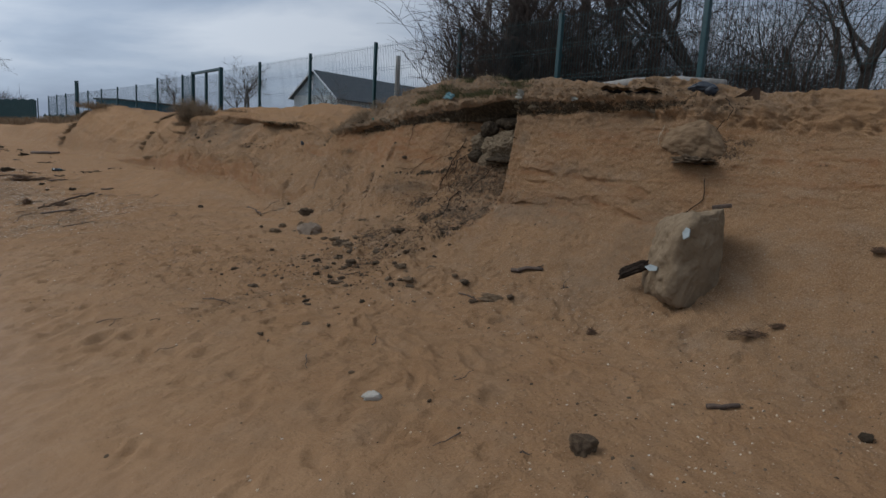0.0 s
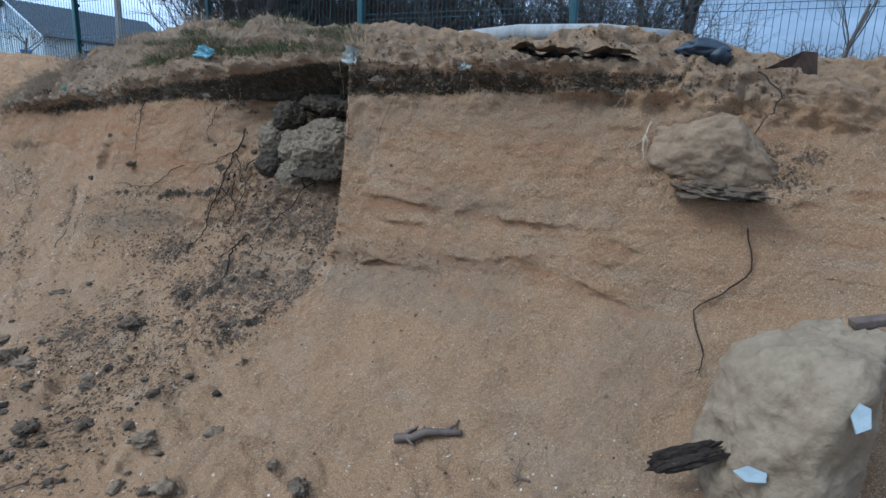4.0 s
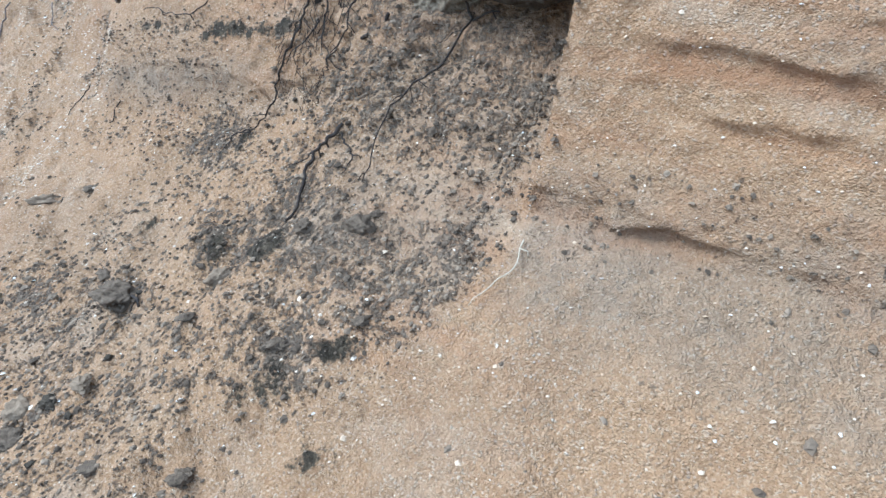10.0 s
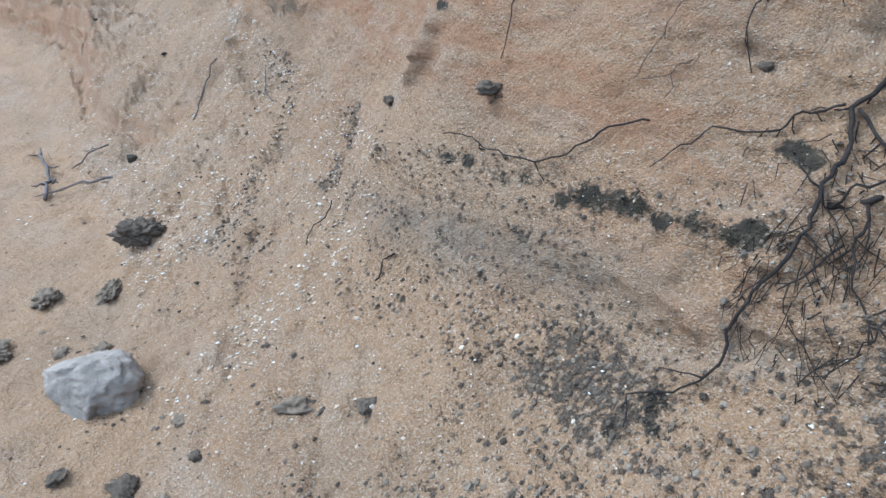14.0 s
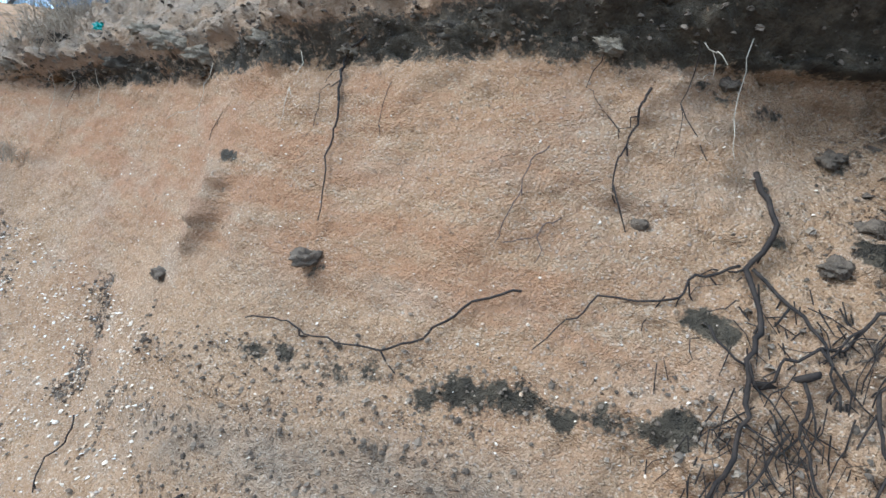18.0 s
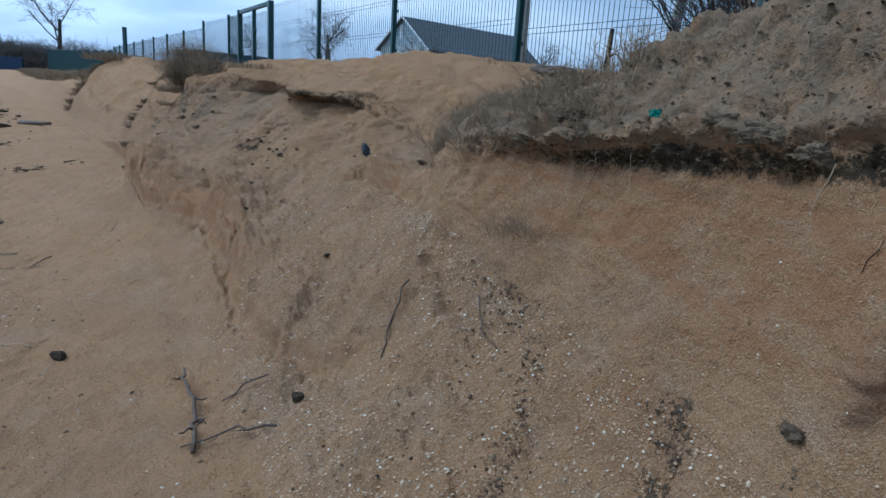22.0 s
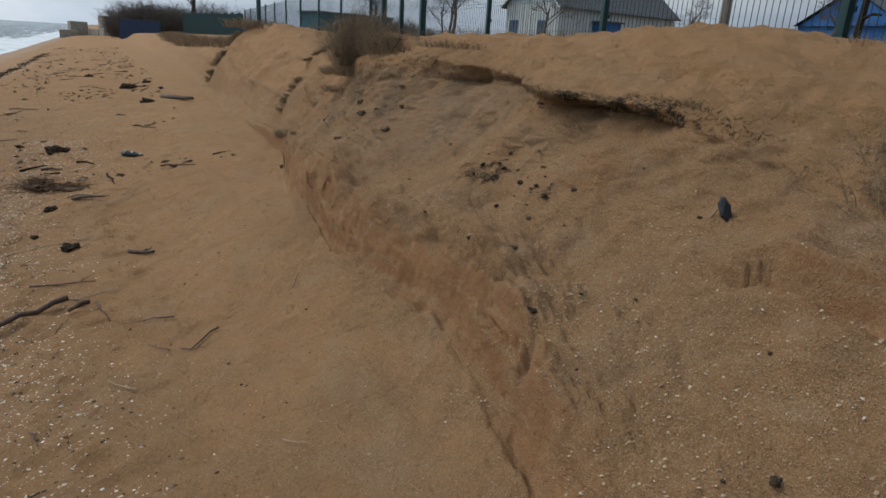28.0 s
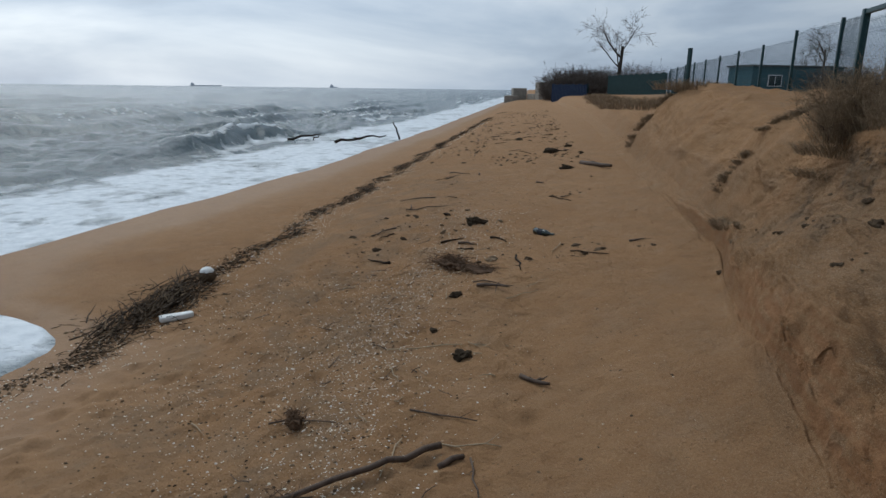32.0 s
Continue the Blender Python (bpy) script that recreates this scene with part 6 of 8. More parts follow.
for k, (u, n, z, w, d, lean) in enumerate(((2.13, 4.66, 2.055, 0.20, 0.12, 0.22), (1.90, 4.71, 2.05, 0.24, 0.10, 0.12), (2.27, 4.74, 2.07, 0.12, 0.09, 0.30))):
    ob = thing("crust_slab", W(u, n + 0.02, z), "thin black crust slab with sand on top, overhanging the lip", "slab", "crust slabs")
    bm = bmesh.new()
    ragged(bm, w, d, 0.010, 40 + k)
    bmesh.ops.transform(bm, matrix=Matrix.Rotation(ANGLE + math.pi / 2, 4, "Z") @ Matrix.Rotation(lean, 4, "X"), verts=bm.verts)
    part("crust", bm, TAR, ob, smooth_=False)
    bm = bmesh.new()
    ragged(bm, w * 0.97, d * 0.95, 0.014, 40 + k)
    bmesh.ops.translate(bm, vec=(0, 0.02, 0.018), verts=bm.verts)
    bmesh.ops.transform(bm, matrix=Matrix.Rotation(ANGLE + math.pi / 2, 4, "Z") @ Matrix.Rotation(lean, 4, "X"), verts=bm.verts)
    part("sand_cover", bm, SANDCLOD, ob, "sand lying on the crust")

RUBBER = plain("black_rubber", (0.010, 0.012, 0.016), (0.03, 0.034, 0.04), 18, 0.5, 0.004)
shoe = thing("rubber_scrap", snap(1.55, 4.93, 2.08, 0.03), "black crumpled rubber scrap lying on the bank's edge", "scrap")
bm = bmesh.new()
lump(bm, (0, 0, 0), (0.10, 0.055, 0.04), 71, 0.35, 4, 3)
lump(bm, (0.07, 0.0, -0.03), (0.045, 0.05, 0.045), 72, 0.3, 3, 2)
bmesh.ops.transform(bm, matrix=Matrix.Rotation(ANGLE - math.pi / 2, 4, "Z"), verts=bm.verts)
part("body", bm, RUBBER, shoe)

# a curled rusty flap in the lip
RUSTY = plain("rusty_sheet", (0.035, 0.02, 0.013), (0.085, 0.048, 0.028), 16, 0.85, 0.004)
flap = thing("rusty_sheet", W(1.16, 4.92, 2.05), "bent rusty sheet sticking out of the bank's edge", "sheet")
bm = bmesh.new()
v = [bm.verts.new(W(*p)) for p in ((0.15, -0.02, -0.03), (0.02, -0.02, 0.04), (-0.03, -0.03, 0.035), (-0.04, -0.05, -0.07), (0.05, -0.01, -0.02))]
for q in ((0, 1, 4), (1, 2, 3, 4)):
    bm.faces.new([v[k] for k in q])
bmesh.ops.solidify(bm, geom=bm.faces[:], thickness=0.012)
part("body", bm, RUSTY, flap, smooth_=False)

BAGBLUE = plain("blue_film", (0.09, 0.19, 0.21), (0.17, 0.29, 0.30), 14, 0.4, 0.004)
BAGGREY = plain("grey_film", (0.17, 0.16, 0.125), (0.27, 0.25, 0.20), 14, 0.45, 0.004)
TEALBIT = plain("green_plastic", (0.006, 0.09, 0.06), (0.012, 0.14, 0.10), 14, 0.4, 0.002)


def film(name, place, size, mat, label, seed):
    ob = thing(name, place, label, "plastic")
    bm = bmesh.new()
    bmesh.ops.create_grid(bm, x_segments=12, y_segments=9, size=1.0)
    off = Vector((seed * 3.1, seed, 0))
    for v in bm.verts:
        p = v.co.copy()
        w = noise.fractal(p * 1.6 + off, 0.8, 2.0, 3)
        v.co = Vector((p.x * size[0] * (0.8 + 0.2 * noise.noise(p * 2 + off)), p.y * size[1] * (0.75 + 0.3 * noise.noise(p * 2.3 - off)), w * size[2]))
    bmesh.ops.solidify(bm, geom=bm.faces[:], thickness=0.002)
    bmesh.ops.transform(bm, matrix=FRONT, verts=bm.verts)
    part("film", bm, mat, ob)
    return ob


film("plastic_bag", snap(4.28, 5.0, 2.06, 0.03), (0.075, 0.045, 0.05), BAGBLUE, "crumpled blue plastic bag half buried in the topsoil", 1)
film("plastic_bag", snap(3.07, 4.66, 2.03, 0.02), (0.05, 0.05, 0.04), BAGGREY, "grey-green plastic scrap hanging in the lip", 2)
film("plastic_bag", snap(2.50, 4.66, 1.99, 0.02), (0.04, 0.025, 0.03), BAGGREY, "small grey plastic scrap hanging in the lip", 3)
film("plastic_scrap", snap(5.76, 5.17, 1.86, 0.02), (0.022, 0.014, 0.012), TEALBIT, "small green plastic scrap in the bank's edge", 4)

# weathered log lying behind the crest
log = thing("log", on(2.3, 5.75, 0.03, True), "grey weathered log lying behind the bank's crest", "log")
bm = bmesh.new()
tube(bm, [W(*p) for p in ((0.75, 0.16, 0.0), (0.3, 0.06, 0.035), (-0.2, -0.04, 0.02), (-0.62, -0.10, -0.02))], 0.055, 0.045, 10)
for v in bm.verts:
    v.co += Vector((0, 0, 1)) * 0.012 * noise.noise(v.co * 12)
part("trunk", bm, POLE, log)

# ---- roots ----
def root(points, r0, r1, label, mat=ROOT, jit=0.017, fine=3, out=0.012):
    rnd = random.Random(len(points) * 97 + int(points[0][0] * 1000))
    ob = thing("root", snap(*points[0], out), label, "root", "roots in the bank")
    inv_ = ob.matrix_world.inverted()
    pts = []
    for a, b in zip(points, points[1:]):
        for k in range(4):
            f = k / 4
            p = [a[i] * (1 - f) + b[i] * f for i in range(3)]
            w = snap(*p, out) if fine else W(*p)
            pts.append(w + Vector((rnd.uniform(-1, 1), rnd.uniform(-1, 1), rnd.uniform(-1, 1))) * jit)
    pts.append(snap(*points[-1], out))
    # ease the line so that it does not jump with the ground's grain
    for _ in range(1):
        pts = [pts[0]] + [(pts[i - 1] + pts[i] * 5 + pts[i + 1]) / 7 for i in range(1, len(pts) - 1)] + [pts[-1]]
    r0, r1 = r0 * 0.40, r1 * 0.40
    bm = bmesh.new()
    tube(bm, [inv_ @ p for p in pts], r0, r1, 7)
    for v in bm.verts:
        v.co += v.normal * 0.0 + Vector((noise.noise(v.co * 70), noise.noise(v.co * 70 + Vector((5, 0, 0))), noise.noise(v.co * 70 + Vector((0, 5, 0))))) * r0 * 0.45
    part("stem", bm, mat, ob)
    for c in range(fine):
        i = rnd.randrange(1, len(pts))
        end = pts[i] + AU * rnd.uniform(-0.09, 0.09) + Vector((0, 0, rnd.uniform(-0.14, -0.02))) - AN * rnd.uniform(-0.01, 0.04)
        bm = bmesh.new()
        tube(bm, [inv_ @ p for p in wander(rnd, pts[i], end, 4, 0.009)], r1 * 0.7 + 0.0008, 0.0007, 4)
        part("rootlet", bm, mat, ob)
    return ob


DARKR = "dark crooked root hanging over the sandy bank"
root(((4.01, 5.00, 1.64), (3.97, 4.93, 1.57), (4.00, 4.88, 1.51), (3.97, 4.82, 1.45), (3.98, 4.78, 1.41), (3.97, 4.74, 1.34), (3.99, 4.71, 1.27), (4.01, 4.69, 1.21), (4.02, 4.66, 1.16), (4.01, 4.64, 1.11), (4.02, 4.62, 1.06), (4.07, 4.60, 1.03), (4.12, 4.57, 1.00), (4.09, 4.51, 0.98)), 0.012, 0.004, DARKR, fine=9, jit=0.007)
root(((4.01, 4.87, 1.51), (4.07, 4.87, 1.49), (4.09, 4.82, 1.45), (4.20, 4.84, 1.44), (4.24, 4.81, 1.39), (4.28, 4.78, 1.34)), 0.006, 0.0025, DARKR, fine=2, jit=0.006)
root(((3.99, 4.89, 1.51), (3.92, 4.84, 1.46), (3.89, 4.81, 1.43), (3.87, 4.79, 1.38)), 0.008, 0.004, DARKR, fine=3, jit=0.006)
root(((3.83, 4.86, 1.49), (3.85, 4.83, 1.46), (3.88, 4.82, 1.43), (3.94, 4.79, 1.41), (3.96, 4.78, 1.37)), 0.007, 0.005, DARKR, fine=3, jit=0.006)
root(((3.81, 4.82, 1.41), (3.83, 4.79, 1.38), (3.81, 4.74, 1.32), (3.83, 4.70, 1.25), (3.83, 4.68, 1.22)), 0.008, 0.003, DARKR, fine=4, jit=0.007)
root(((3.91, 4.77, 1.39), (3.91, 4.76, 1.32), (3.87, 4.72, 1.26), (3.83, 4.69, 1.23)), 0.007, 0.003, DARKR, fine=4, jit=0.007)
root(((3.92, 4.74, 1.33), (3.96, 4.71, 1.24), (3.94, 4.68, 1.19)), 0.006, 0.002, DARKR, fine=4, jit=0.008)
root(((4.04, 4.80, 1.43), (4.01, 4.78, 1.41), (3.98, 4.78, 1.39)), 0.005, 0.004, DARKR, fine=1, jit=0.005)
root(((3.76, 4.74, 1.31), (3.65, 4.73, 1.36)), 0.014, 0.012, "short thick broken root in the bank", fine=0, jit=0.004, out=0.02)
root(((3.97, 4.78, 1.38), (3.90, 4.78, 1.40)), 0.020, 0.014, "short thick broken root in the bank", fine=0, jit=0.004, out=0.02)
root(((4.83, 4.77, 1.28), (4.75, 4.77, 1.29), (4.69, 4.76, 1.28), (4.62, 4.76, 1.28), (4.53, 4.76, 1.29), (4.46, 4.77, 1.32), (4.43, 4.79, 1.36), (4.38, 4.80, 1.40), (4.32, 4.83, 1.42)), 0.0035, 0.006, DARKR, fine=2, jit=0.004)
root(((3.67, 4.57, 1.12), (3.68, 4.54, 1.09), (3.69, 4.51, 1.07), (3.69, 4.47, 1.03), (3.65, 4.42, 1.00), (3.65, 4.36, 0.94)), 0.013, 0.008, DARKR, fine=5, jit=0.008, out=0.016)
root(((3.66, 4.56, 1.10), (3.62, 4.54, 1.09), (3.57, 4.50, 1.07), (3.56, 4.46, 1.05)), 0.007, 0.003, DARKR, fine=2, jit=0.006)
root(((4.03, 4.12, 0.73), (3.99, 4.12, 0.73), (3.89, 4.10, 0.74)), 0.012, 0.008, "dark root end lying on the fallen soil", fine=1, jit=0.006)
root(((4.84, 4.62, 0.98), (4.88, 4.61, 0.95), (4.86, 4.58, 0.90)), 0.007, 0.005, DARKR, fine=0, jit=0.004)
root(((3.52, 4.84, 1.45), (3.47, 4.80, 1.41), (3.43, 4.78, 1.37), (3.46, 4.67, 1.27), (3.50, 4.65, 1.23), (3.54, 4.62, 1.19), (3.55, 4.58, 1.14), (3.52, 4.52, 1.09), (3.50, 4.46, 1.05)), 0.009, 0.003, DARKR, fine=7, jit=0.007, out=0.016)
root(((3.43, 4.78, 1.37), (3.37, 4.79, 1.40)), 0.008, 0.005, DARKR, fine=1, jit=0.005)
root(((5.08, 4.77, 1.19), (5.12, 4.76, 1.13)), 0.004, 0.002, DARKR, fine=0, jit=0.004)
root(((5.28, 4.74, 0.95), (5.23, 4.68, 0.93), (5.27, 4.66, 0.89), (5.21, 4.60, 0.86)), 0.005, 0.004, DARKR, fine=1, jit=0.005)
root(((2.86, 4.69, 1.97), (2.85, 4.69, 1.87), (2.92, 4.66, 1.69)), 0.0035, 0.0015, "thin root hanging from the lip", fine=2, jit=0.006)
root(((2.75, 4.67, 2.01), (2.81, 4.70, 1.92), (2.76, 4.69, 1.84)), 0.0035, 0.0015, "thin root hanging from the lip", fine=2, jit=0.006)
root(((2.92, 4.68, 1.98), (2.87, 4.67, 2.03)), 0.005, 0.003, "pale root stub in the lip", PALEROOT, 0.004, 0)
root(((2.53, 4.68, 1.97), (2.54, 4.71, 1.91), (2.57, 4.71, 1.89)), 0.0035, 0.003, "pale string hanging from the lip", PALEROOT, 0.003, 0)
root(((3.31, 4.96, 2.02), (3.36, 5.0, 1.87), (3.40, 5.0, 1.71)), 0.005, 0.003, "pale thin root hanging in the notch", PALEROOT, 0.008, 1, 0.05)
root(((3.07, 4.44, 1.04), (3.06, 4.39, 1.00), (3.08, 4.35, 0.98), (3.10, 4.31, 0.95)), 0.004, 0.002, "pale thin root lying on the sand", PALEROOT, 0.004, 1)
root(((4.76, 5.00, 1.82), (4.82, 5.03, 1.78), (4.78, 4.95, 1.72), (4.76, 4.93, 1.66), (4.76, 4.90, 1.61), (4.75, 4.88, 1.56), (4.73, 4.84, 1.47)), 0.008, 0.003, DARKR, fine=2, jit=0.004)
root(((4.19, 4.98, 1.76), (4.20, 4.97, 1.74), (4.20, 4.97, 1.71), (4.21, 4.95, 1.67), (4.22, 4.92, 1.64), (4.21, 4.92, 1.57)), 0.006, 0.003, DARKR, fine=3, jit=0.004)
root(((4.33, 4.92, 1.65), (4.36, 4.91, 1.63), (4.36, 4.89, 1.58), (4.37, 4.86, 1.53), (4.38, 4.84, 1.49)), 0.003, 0.002, "thin reddish root on the bank", RUSTY, 0.004, 1)
root(((4.28, 4.88, 1.54), (4.31, 4.87, 1.53), (4.32, 4.86, 1.50), (4.37, 4.85, 1.49)), 0.003, 0.002, "thin reddish root on the bank", RUSTY, 0.004, 1)
root(((1.33, 4.84, 2.00), (1.24, 4.74, 1.90), (1.28, 4.66, 1.82), (1.39, 4.58, 1.72)), 0.008, 0.004, DARKR, fine=1, out=0.03)
root(((1.31, 4.54, 1.42), (1.27, 4.48, 1.28), (1.36, 4.45, 1.19), (1.46, 4.43, 1.12), (1.40, 4.29, 1.00), (1.41, 4.22, 0.95)), 0.008, 0.005, DARKR, fine=1, jit=0.005)
root(((1.70, 4.68, 1.78), (1.72, 4.66, 1.70), (1.71, 4.64, 1.62)), 0.007, 0.006, "pale looped root beside the slumped clod", PALEROOT, 0.01, 2, 0.03)
rnd = random.Random(29)
for k in range(26):
    u = rnd.uniform(1.7, 6.4)
    z = float(np.interp(u, (1.7, 3.0, 3.9, 5.3, 6.5), (1.93, 1.92, 1.86, 1.76, 1.68)))
    w = wall_n(u, z)
    drop_ = rnd.uniform(0.06, 0.24)
    root(((u, w, z), (u + rnd.uniform(-0.03, 0.03), w - 0.01, z - drop_ * 0.5), (u + rnd.uniform(-0.06, 0.06), w - 0.03, z - drop_)), 0.0026, 0.001, "thin hair root hanging from the topsoil", PALEROOT if rnd.random() < 0.4 else ROOT, 0.007, 1, 0.01)

# ---- clods, stones and twigs below the bank ----


def clod(u, n, s, dark, label, group, z=None):
    """One fallen clod on the sand."""
    p = snap(u, n, z if z is not None else surf(u, n), 0.0)
    ob = thing("soil_clod", p, label, "clod", group, turn=rnd.uniform(0, 6.28))
    made_clods.append(ob)
    bm = bmesh.new()
    lump(bm, (0, 0, 0.12 * s), (1.05 * s, rnd.uniform(0.6, 0.9) * s, rnd.uniform(0.4, 0.62) * s), 500 + len(made_clods), 0.5, 5 if s > 0.045 else 4 if s > 0.02 else 3, 2, crumbs=0.22, boxy=0.3)
    part("body", bm, (CLOD, SOIL, SANDCLOD)[dark], ob)
    return ob


made_clods = []
rnd = random.Random(37)
GREYC = "grey-brown clod of fallen topsoil lying on the sand"
for u, n, s in ((5.98, 4.36, 0.085), (5.97, 4.04, 0.075), (5.84, 4.20, 0.06), (5.76, 3.82, 0.075), (6.13, 3.84, 0.04), (4.75, 4.26, 0.045), (4.56, 3.86, 0.11), (4.83, 3.95, 0.085), (4.47, 3.95, 0.04), (4.39, 3.80, 0.075), (5.10, 3.83, 0.028), (5.02, 4.09, 0.028), (4.00, 4.09, 0.07), (5.55, 4.08, 0.04), (5.62, 3.98, 0.035),
                (2.28, 3.47, 0.085), (2.63, 3.56, 0.055), (3.14, 3.71, 0.05), (3.11, 3.42, 0.05), (3.29, 3.37, 0.05), (3.71, 3.57, 0.04), (3.92, 3.48, 0.06), (4.61, 3.83, 0.06), (4.96, 3.93, 0.05), (3.35, 3.58, 0.06), (4.22, 3.69, 0.05), (2.79, 3.62, 0.04), (2.15, 3.52, 0.04), (3.48, 3.02, 0.035), (3.01, 3.35, 0.035), (2.03, 2.03, 0.02), (1.51, 2.11, 0.02)):
    clod(u, n, s * rnd.uniform(0.6, 0.9), 0 if rnd.random() < 0.5 else 2, GREYC, "fallen clods")
for k in range(130):
    u = rnd.gauss(3.7, 0.65)
    n = rnd.uniform(2.8, 4.4) if rnd.random() < 0.8 else rnd.uniform(2.0, 3.2)
    if u < 3.15 + 0.6 * (1.05 - surf(u, n)) and n > 3.5:
        continue
    clod(min(max(u, 2.1), 5.6), n, 0.006 + 0.028 * rnd.random() ** 2.2, rnd.choice((0, 0, 0, 1)), "small grey-brown clod fallen on the sand", "small fallen clods")
for k in range(46):
    u, n = rnd.gauss(3.95, 0.42), rnd.gauss(3.55, 0.22)
    clod(min(max(u, 3.15), 5.2), n, 0.009 + 0.028 * rnd.random() ** 1.8, rnd.choice((0, 2, 1)), "dark grey-brown clod fallen from the topsoil", "small fallen clods")
for k in range(20):
    u, n = rnd.uniform(7.4, 11.2), rnd.uniform(5.0, 5.95)
    clod(u, n, 0.006 + 0.016 * rnd.random() ** 2, rnd.choice((0, 1)), "small dark clod on the sand slope", "clods on the slope")
for k in range(30):
    u, n = rnd.gauss(9.4, 0.22), rnd.gauss(5.56, 0.09)
    clod(u, n, 0.004 + 0.013 * rnd.random() ** 2, rnd.choice((0, 1, 1)), "small dark clod fallen from the overhanging crust", "clods on the slope")
for k in range(24):
    u, n = rnd.uniform(10.9, 13.2), rnd.uniform(5.2, 5.9)
    clod(u, n, 0.008 + 0.03 * rnd.random() ** 2, rnd.choice((0, 2, 0)), "grey clod fallen below the dune grass", "clods on the slope")
# the first clod is added to stand in for a dark recess
for u, z, s_ in ((4.73, 1.40, 0.034), (5.16, 1.28, 0.026), (4.17, 1.55, 0.02), (3.88, 1.52, 0.026), (3.90, 1.67, 0.03), (3.84, 1.58, 0.028), (4.08, 1.79, 0.03)):
    clod(u, wall_n(u, z) + 0.5 * s_, s_ * 0.9, 0, "dark clod set in the sandy bank face", "clods in the face", z)
# fibrous mass of rootlets round the fork
mass = thing("root_mass", snap(3.9, 4.85, 1.38, 0.02), "fibrous dark mass of fine roots hanging on the bank", "root", "roots in the bank")
inv_m = mass.matrix_world.inverted()
bm = bmesh.new()
for k in range(170):
    u, z = rnd.gauss(3.93, 0.07), rnd.uniform(1.12, 1.50)
    a = snap(u, wall_n(u, z), z, 0.008)
    e = a + AU * rnd.gauss(0.0, 0.05) + Vector((0, 0, rnd.uniform(-0.16, -0.02))) - AN * rnd.uniform(0.0, 0.05)
    tube(bm, [inv_m @ p for p in wander(rnd, a, e, 4, 0.010)], rnd.uniform(0.0006, 0.0014), 0.0005, 4, cap=False)
tagged(part("tangle", bm, ROOT, mass), kind="stuff")

STONE = plain("grey_stone", (0.16, 0.116, 0.078), (0.255, 0.19, 0.132), 22, 0.85, 0.008)
PALESTONE = plain("pale_stone", (0.25, 0.22, 0.175), (0.40, 0.36, 0.30), 16, 0.8, 0.004)
for u, n, size, mat, label, seed in ((5.35, 3.99, (0.118, 0.10, 0.088), STONE, "grey angular stone at the bank's foot", 81), (1.75, 1.96, (0.055, 0.03, 0.022), PALESTONE, "pale worn stone lying on the sand", 82), (0.74, 2.22, (0.05, 0.045, 0.05), CLOD, "hollow brown clod lying on the beach", 83), (-0.07, 3.09, (0.03, 0.025, 0.022), SOIL, "small dark stone on the sand", 84), (7.99, 3.98, (0.035, 0.028, 0.024), SOIL, "small dark stone on the sand", 85), (6.80, 4.64, (0.022, 0.02, 0.02), SOIL, "small dark stone on the sand", 86)):
    ob = thing("stone", on(u, n, size[2] * 0.5), label, "stone")
    bm = bmesh.new()
    lump(bm, (0, 0, 0), size, seed, 0.2, 5, 7, crumbs=0.10, boxy=0.5)
    part("body", bm, mat, ob)


def twig(points, r0, r1, label, mat=DRIFT, up=0.012, side=2, jit=0.012, group="twigs on the sand", name="twig"):
    rnd = random.Random(int(abs(points[0][0]) * 977 + abs(points[0][1]) * 131))
    ob = thing(name, on(points[0][0], points[0][1], up), label, name, group)
    inv_ = ob.matrix_world.inverted()
    pts = []
    for a, b in zip(points, points[1:]):
        for k in range(4):
            f = k / 4
            u, n, h = (a[i] * (1 - f) + b[i] * f for i in range(3))
            pts.append(on(u, n, up + h) + Vector((rnd.uniform(-1, 1), rnd.uniform(-1, 1), rnd.uniform(-0.3, 0.6))) * jit)
    u, n, h = points[-1]
    pts.append(on(u, n, up + h))
    bm = bmesh.new()
    tube(bm, [inv_ @ p for p in pts], r0, r1, 7)
    part("stem", bm, mat, ob)
    for c in range(side):
        i = rnd.randrange(1, len(pts) - 1)
        d = (pts[i + 1] - pts[i - 1]).normalized()
        s = Vector((-d.y, d.x, 0)) * rnd.choice((-1, 1))
        l = rnd.uniform(0.04, 0.11) * (1 + 5 * r0)
        bm = bmesh.new()
        tube(bm, [inv_ @ p for p in wander(rnd, pts[i], pts[i] + (d * 0.7 + s * 0.7) * l + Vector((0, 0, rnd.uniform(0, 0.03))), 3, 0.008)], r1 * 0.7, r1 * 0.3, 5)
        part("side_twig", bm, mat, ob)
    return ob


T = "dry brown twig lying on the sand"
twig(((7.46, 4.40, 0.03), (7.30, 4.37, 0.025), (7.08, 4.33, 0.01), (6.86, 4.26, 0.0)), 0.006, 0.009, "bare crooked stick standing in the sand", side=5, name="stick")
twig(((6.67, 5.04, 0.03), (6.62, 4.93, 0.01), (6.55, 4.85, 0.0)), 0.004, 0.003, T)
twig(((6.33, 5.11, 0.02), (6.21, 5.03, 0.0), (6.09, 5.00, 0.0)), 0.003, 0.002, T)
twig(((7.00, 4.61, 0.0), (7.11, 4.45, 0.0)), 0.004, 0.003, T, side=1)
twig(((6.72, 4.53, 0.0), (6.86, 4.42, 0.02), (6.91, 4.23, 0.0)), 0.006, 0.003, T, side=4)
twig(((2.40, 3.83, 0.0), (2.28, 3.88, 0.01), (2.17, 3.91, 0.0)), 0.018, 0.012, "dark rotten stick lying below the bank", side=4, jit=0.006, name="stick")
